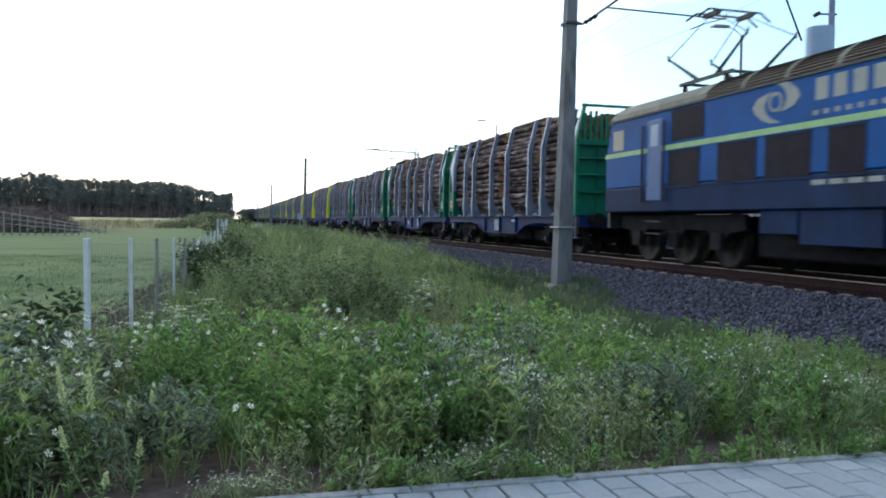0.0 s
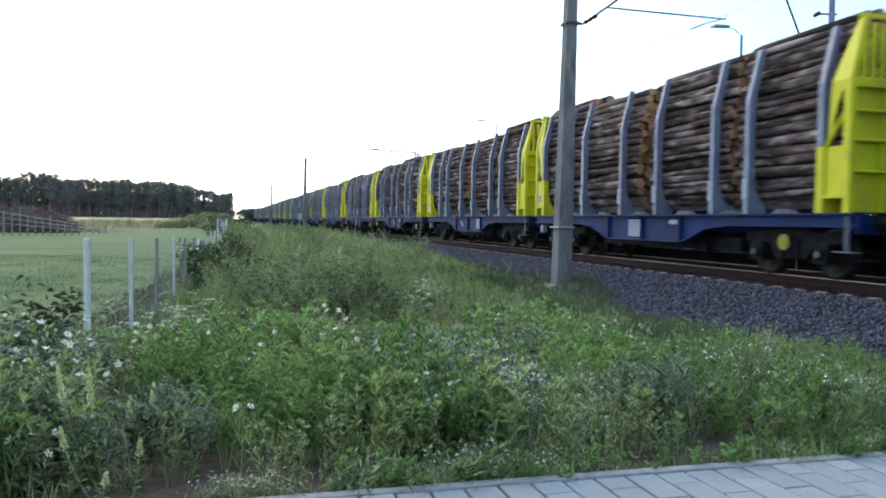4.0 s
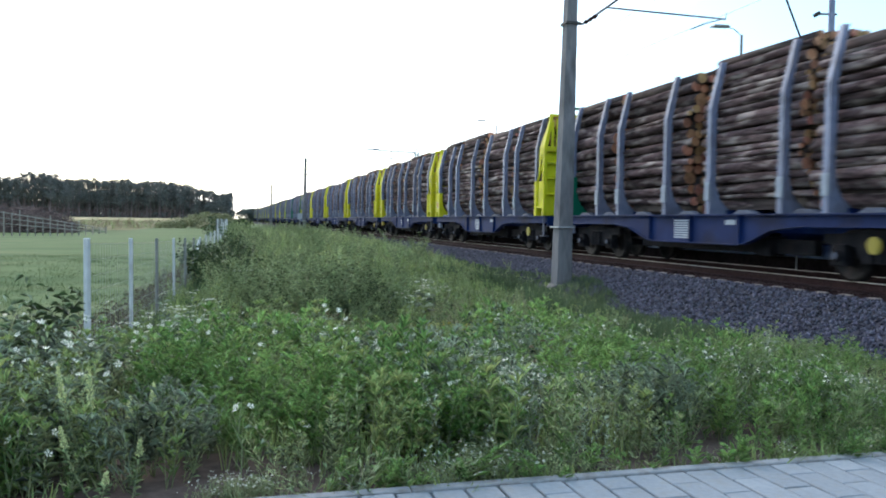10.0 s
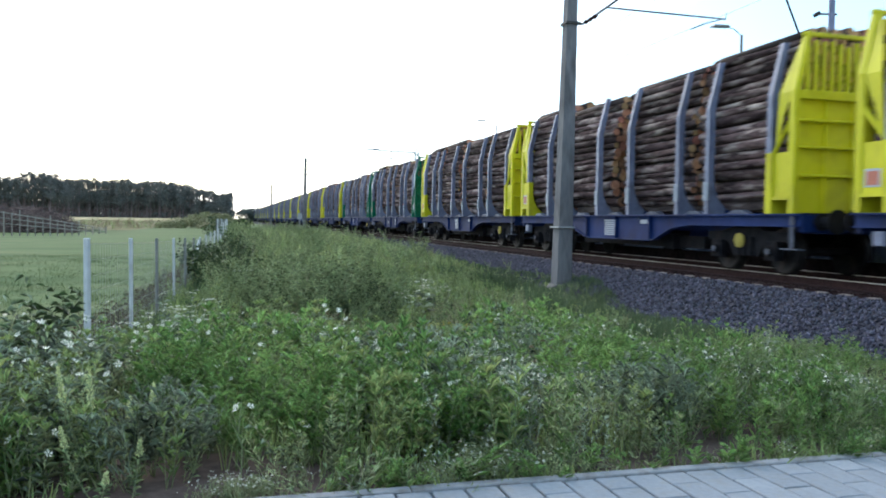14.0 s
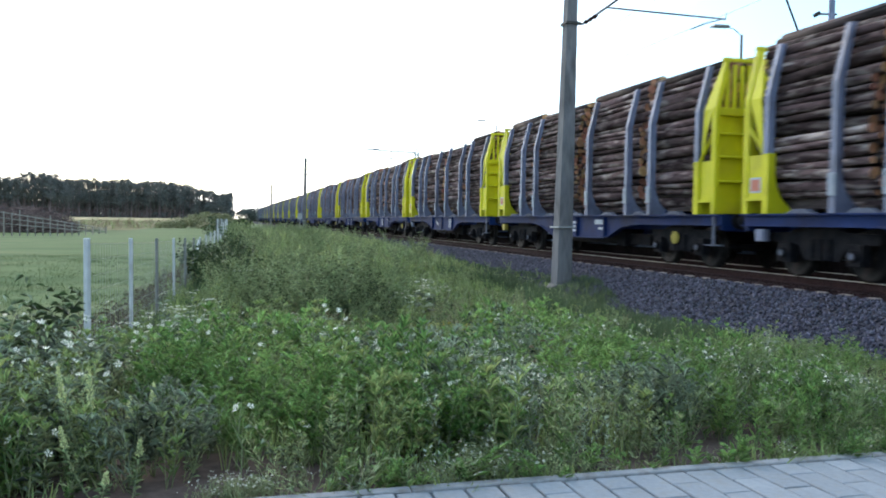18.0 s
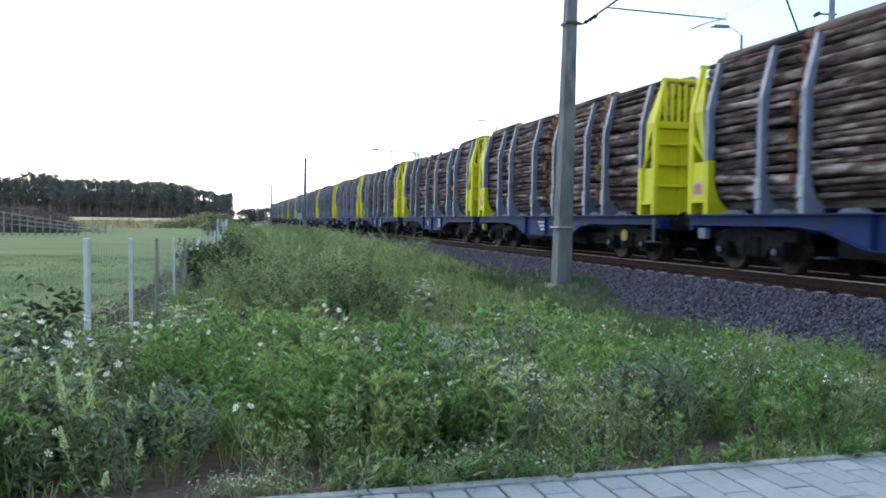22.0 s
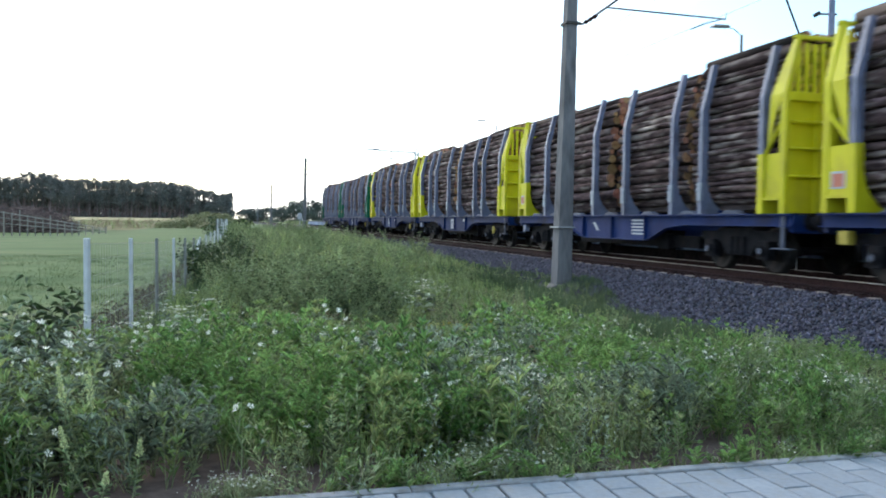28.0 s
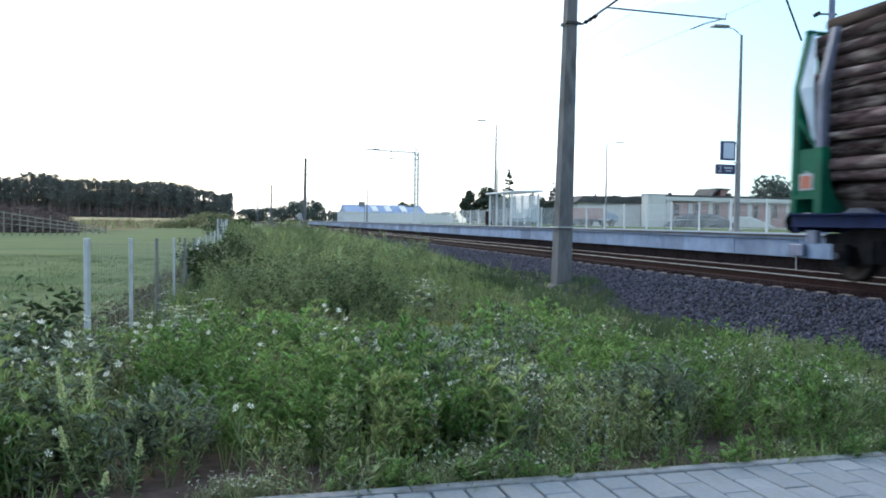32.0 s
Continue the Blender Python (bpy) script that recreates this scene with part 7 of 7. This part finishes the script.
def make_trees():
    make_tree("spruce", "dark spruce behind the platform shelter", 35.2, 98, 0.7, 7.2, 3.6, 41, True, "crown_dark")
    make_tree("broadleaf_tree", "dense dark green tree behind the platform shelter", 33.4, 99, 0.7, 5.2, 5.0, 42, False, "crown_dark", True)
    make_tree("broadleaf_tree", "slim dark tree behind the platform fence", 30.2, 99, 0.7, 4.4, 3.0, 43, False, "crown_dark", True)
    make_tree("spruce", "small spruce behind the platform fence", 39.3, 100, 0.7, 4.6, 2.6, 44, True, "crown_dark")
    make_tree("spruce", "dark spruce behind the platform fence", 41.4, 98, 0.7, 5.6, 3.4, 45, True, "crown_dark")
    make_tree("broadleaf_tree", "dark bushy tree behind the platform fence", 41.0, 99, 0.7, 4.0, 4.0, 46, False, "crown_dark", True)
    for i, (x, h) in enumerate(((47.5, 4.3), (49.4, 4.6), (51.5, 4.4), (53.0, 3.6))):
        make_tree("spruce", "young spruce in a row beyond the station", x + 1.0, 104, 0.7, h, 1.7, 50 + i, True, "crown_dark")
    make_tree("broadleaf_tree", "light green round tree beside the low house", 51.6, 100, 0.7, 4.5, 4.6, 56)
    make_tree("broadleaf_tree", "large dark green tree beside the low building", 73.0, 95, 0.7, 7.6, 8.5, 57, False, "crown_haze", True)
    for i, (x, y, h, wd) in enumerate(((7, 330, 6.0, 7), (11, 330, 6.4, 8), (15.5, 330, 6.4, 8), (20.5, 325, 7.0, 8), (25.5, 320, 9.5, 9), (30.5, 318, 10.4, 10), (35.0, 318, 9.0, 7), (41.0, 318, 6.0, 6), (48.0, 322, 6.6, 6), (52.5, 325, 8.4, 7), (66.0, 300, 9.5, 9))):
        make_tree("broadleaf_tree", "distant tree beyond the station, its green paled by painted haze", x, y, -0.6, h, wd * 1.15, 60 + i, False, "crown_haze", True)
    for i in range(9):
        make_tree("broadleaf_tree", "distant low tree on the skyline", 74 + 7.5 * i, 300 + 10 * (i % 3), -0.6, 4.8 + (i % 4) * 0.5, 9, 80 + i, False, "crown_haze", True)


make_forest()
make_hedges()
make_fields()
make_buildings()
make_trees()


# ---- what moves ----
def run(t):
    """Way that the train has gone since the start, in metres: it slowly gathers speed, with a slight surge."""
    surge = np.interp(t, [0, 3, 7, 10, 12, 14, 17, 19, 21, 22, 23, 24, 25, 28, 30, 32], [0.0, -0.06, -0.11, -0.04, -0.11, -0.08, 0.0, 0.1, 0.12, 0.22, 0.3, 0.24, 0.0, -0.2, 0.0, 0.08])
    return 18.164 * t + 0.5 * 0.0275 * t * t + float(surge)


def motions():
    times = [1.0 * i for i in range(33)]
    for k, wagon in enumerate(TRAIN):
        # the wagons run in close-coupled pairs
        y = 22.09 + WAGON * k - (0.257 if k % 2 else 0.0)
        walk(wagon, [(t, pose(TRACK, y - run(t), 0)) for t in times])
    walk(LOCO, [(t, pose(TRACK, 20.05 - run(t), 0)) for t in times])


motions()
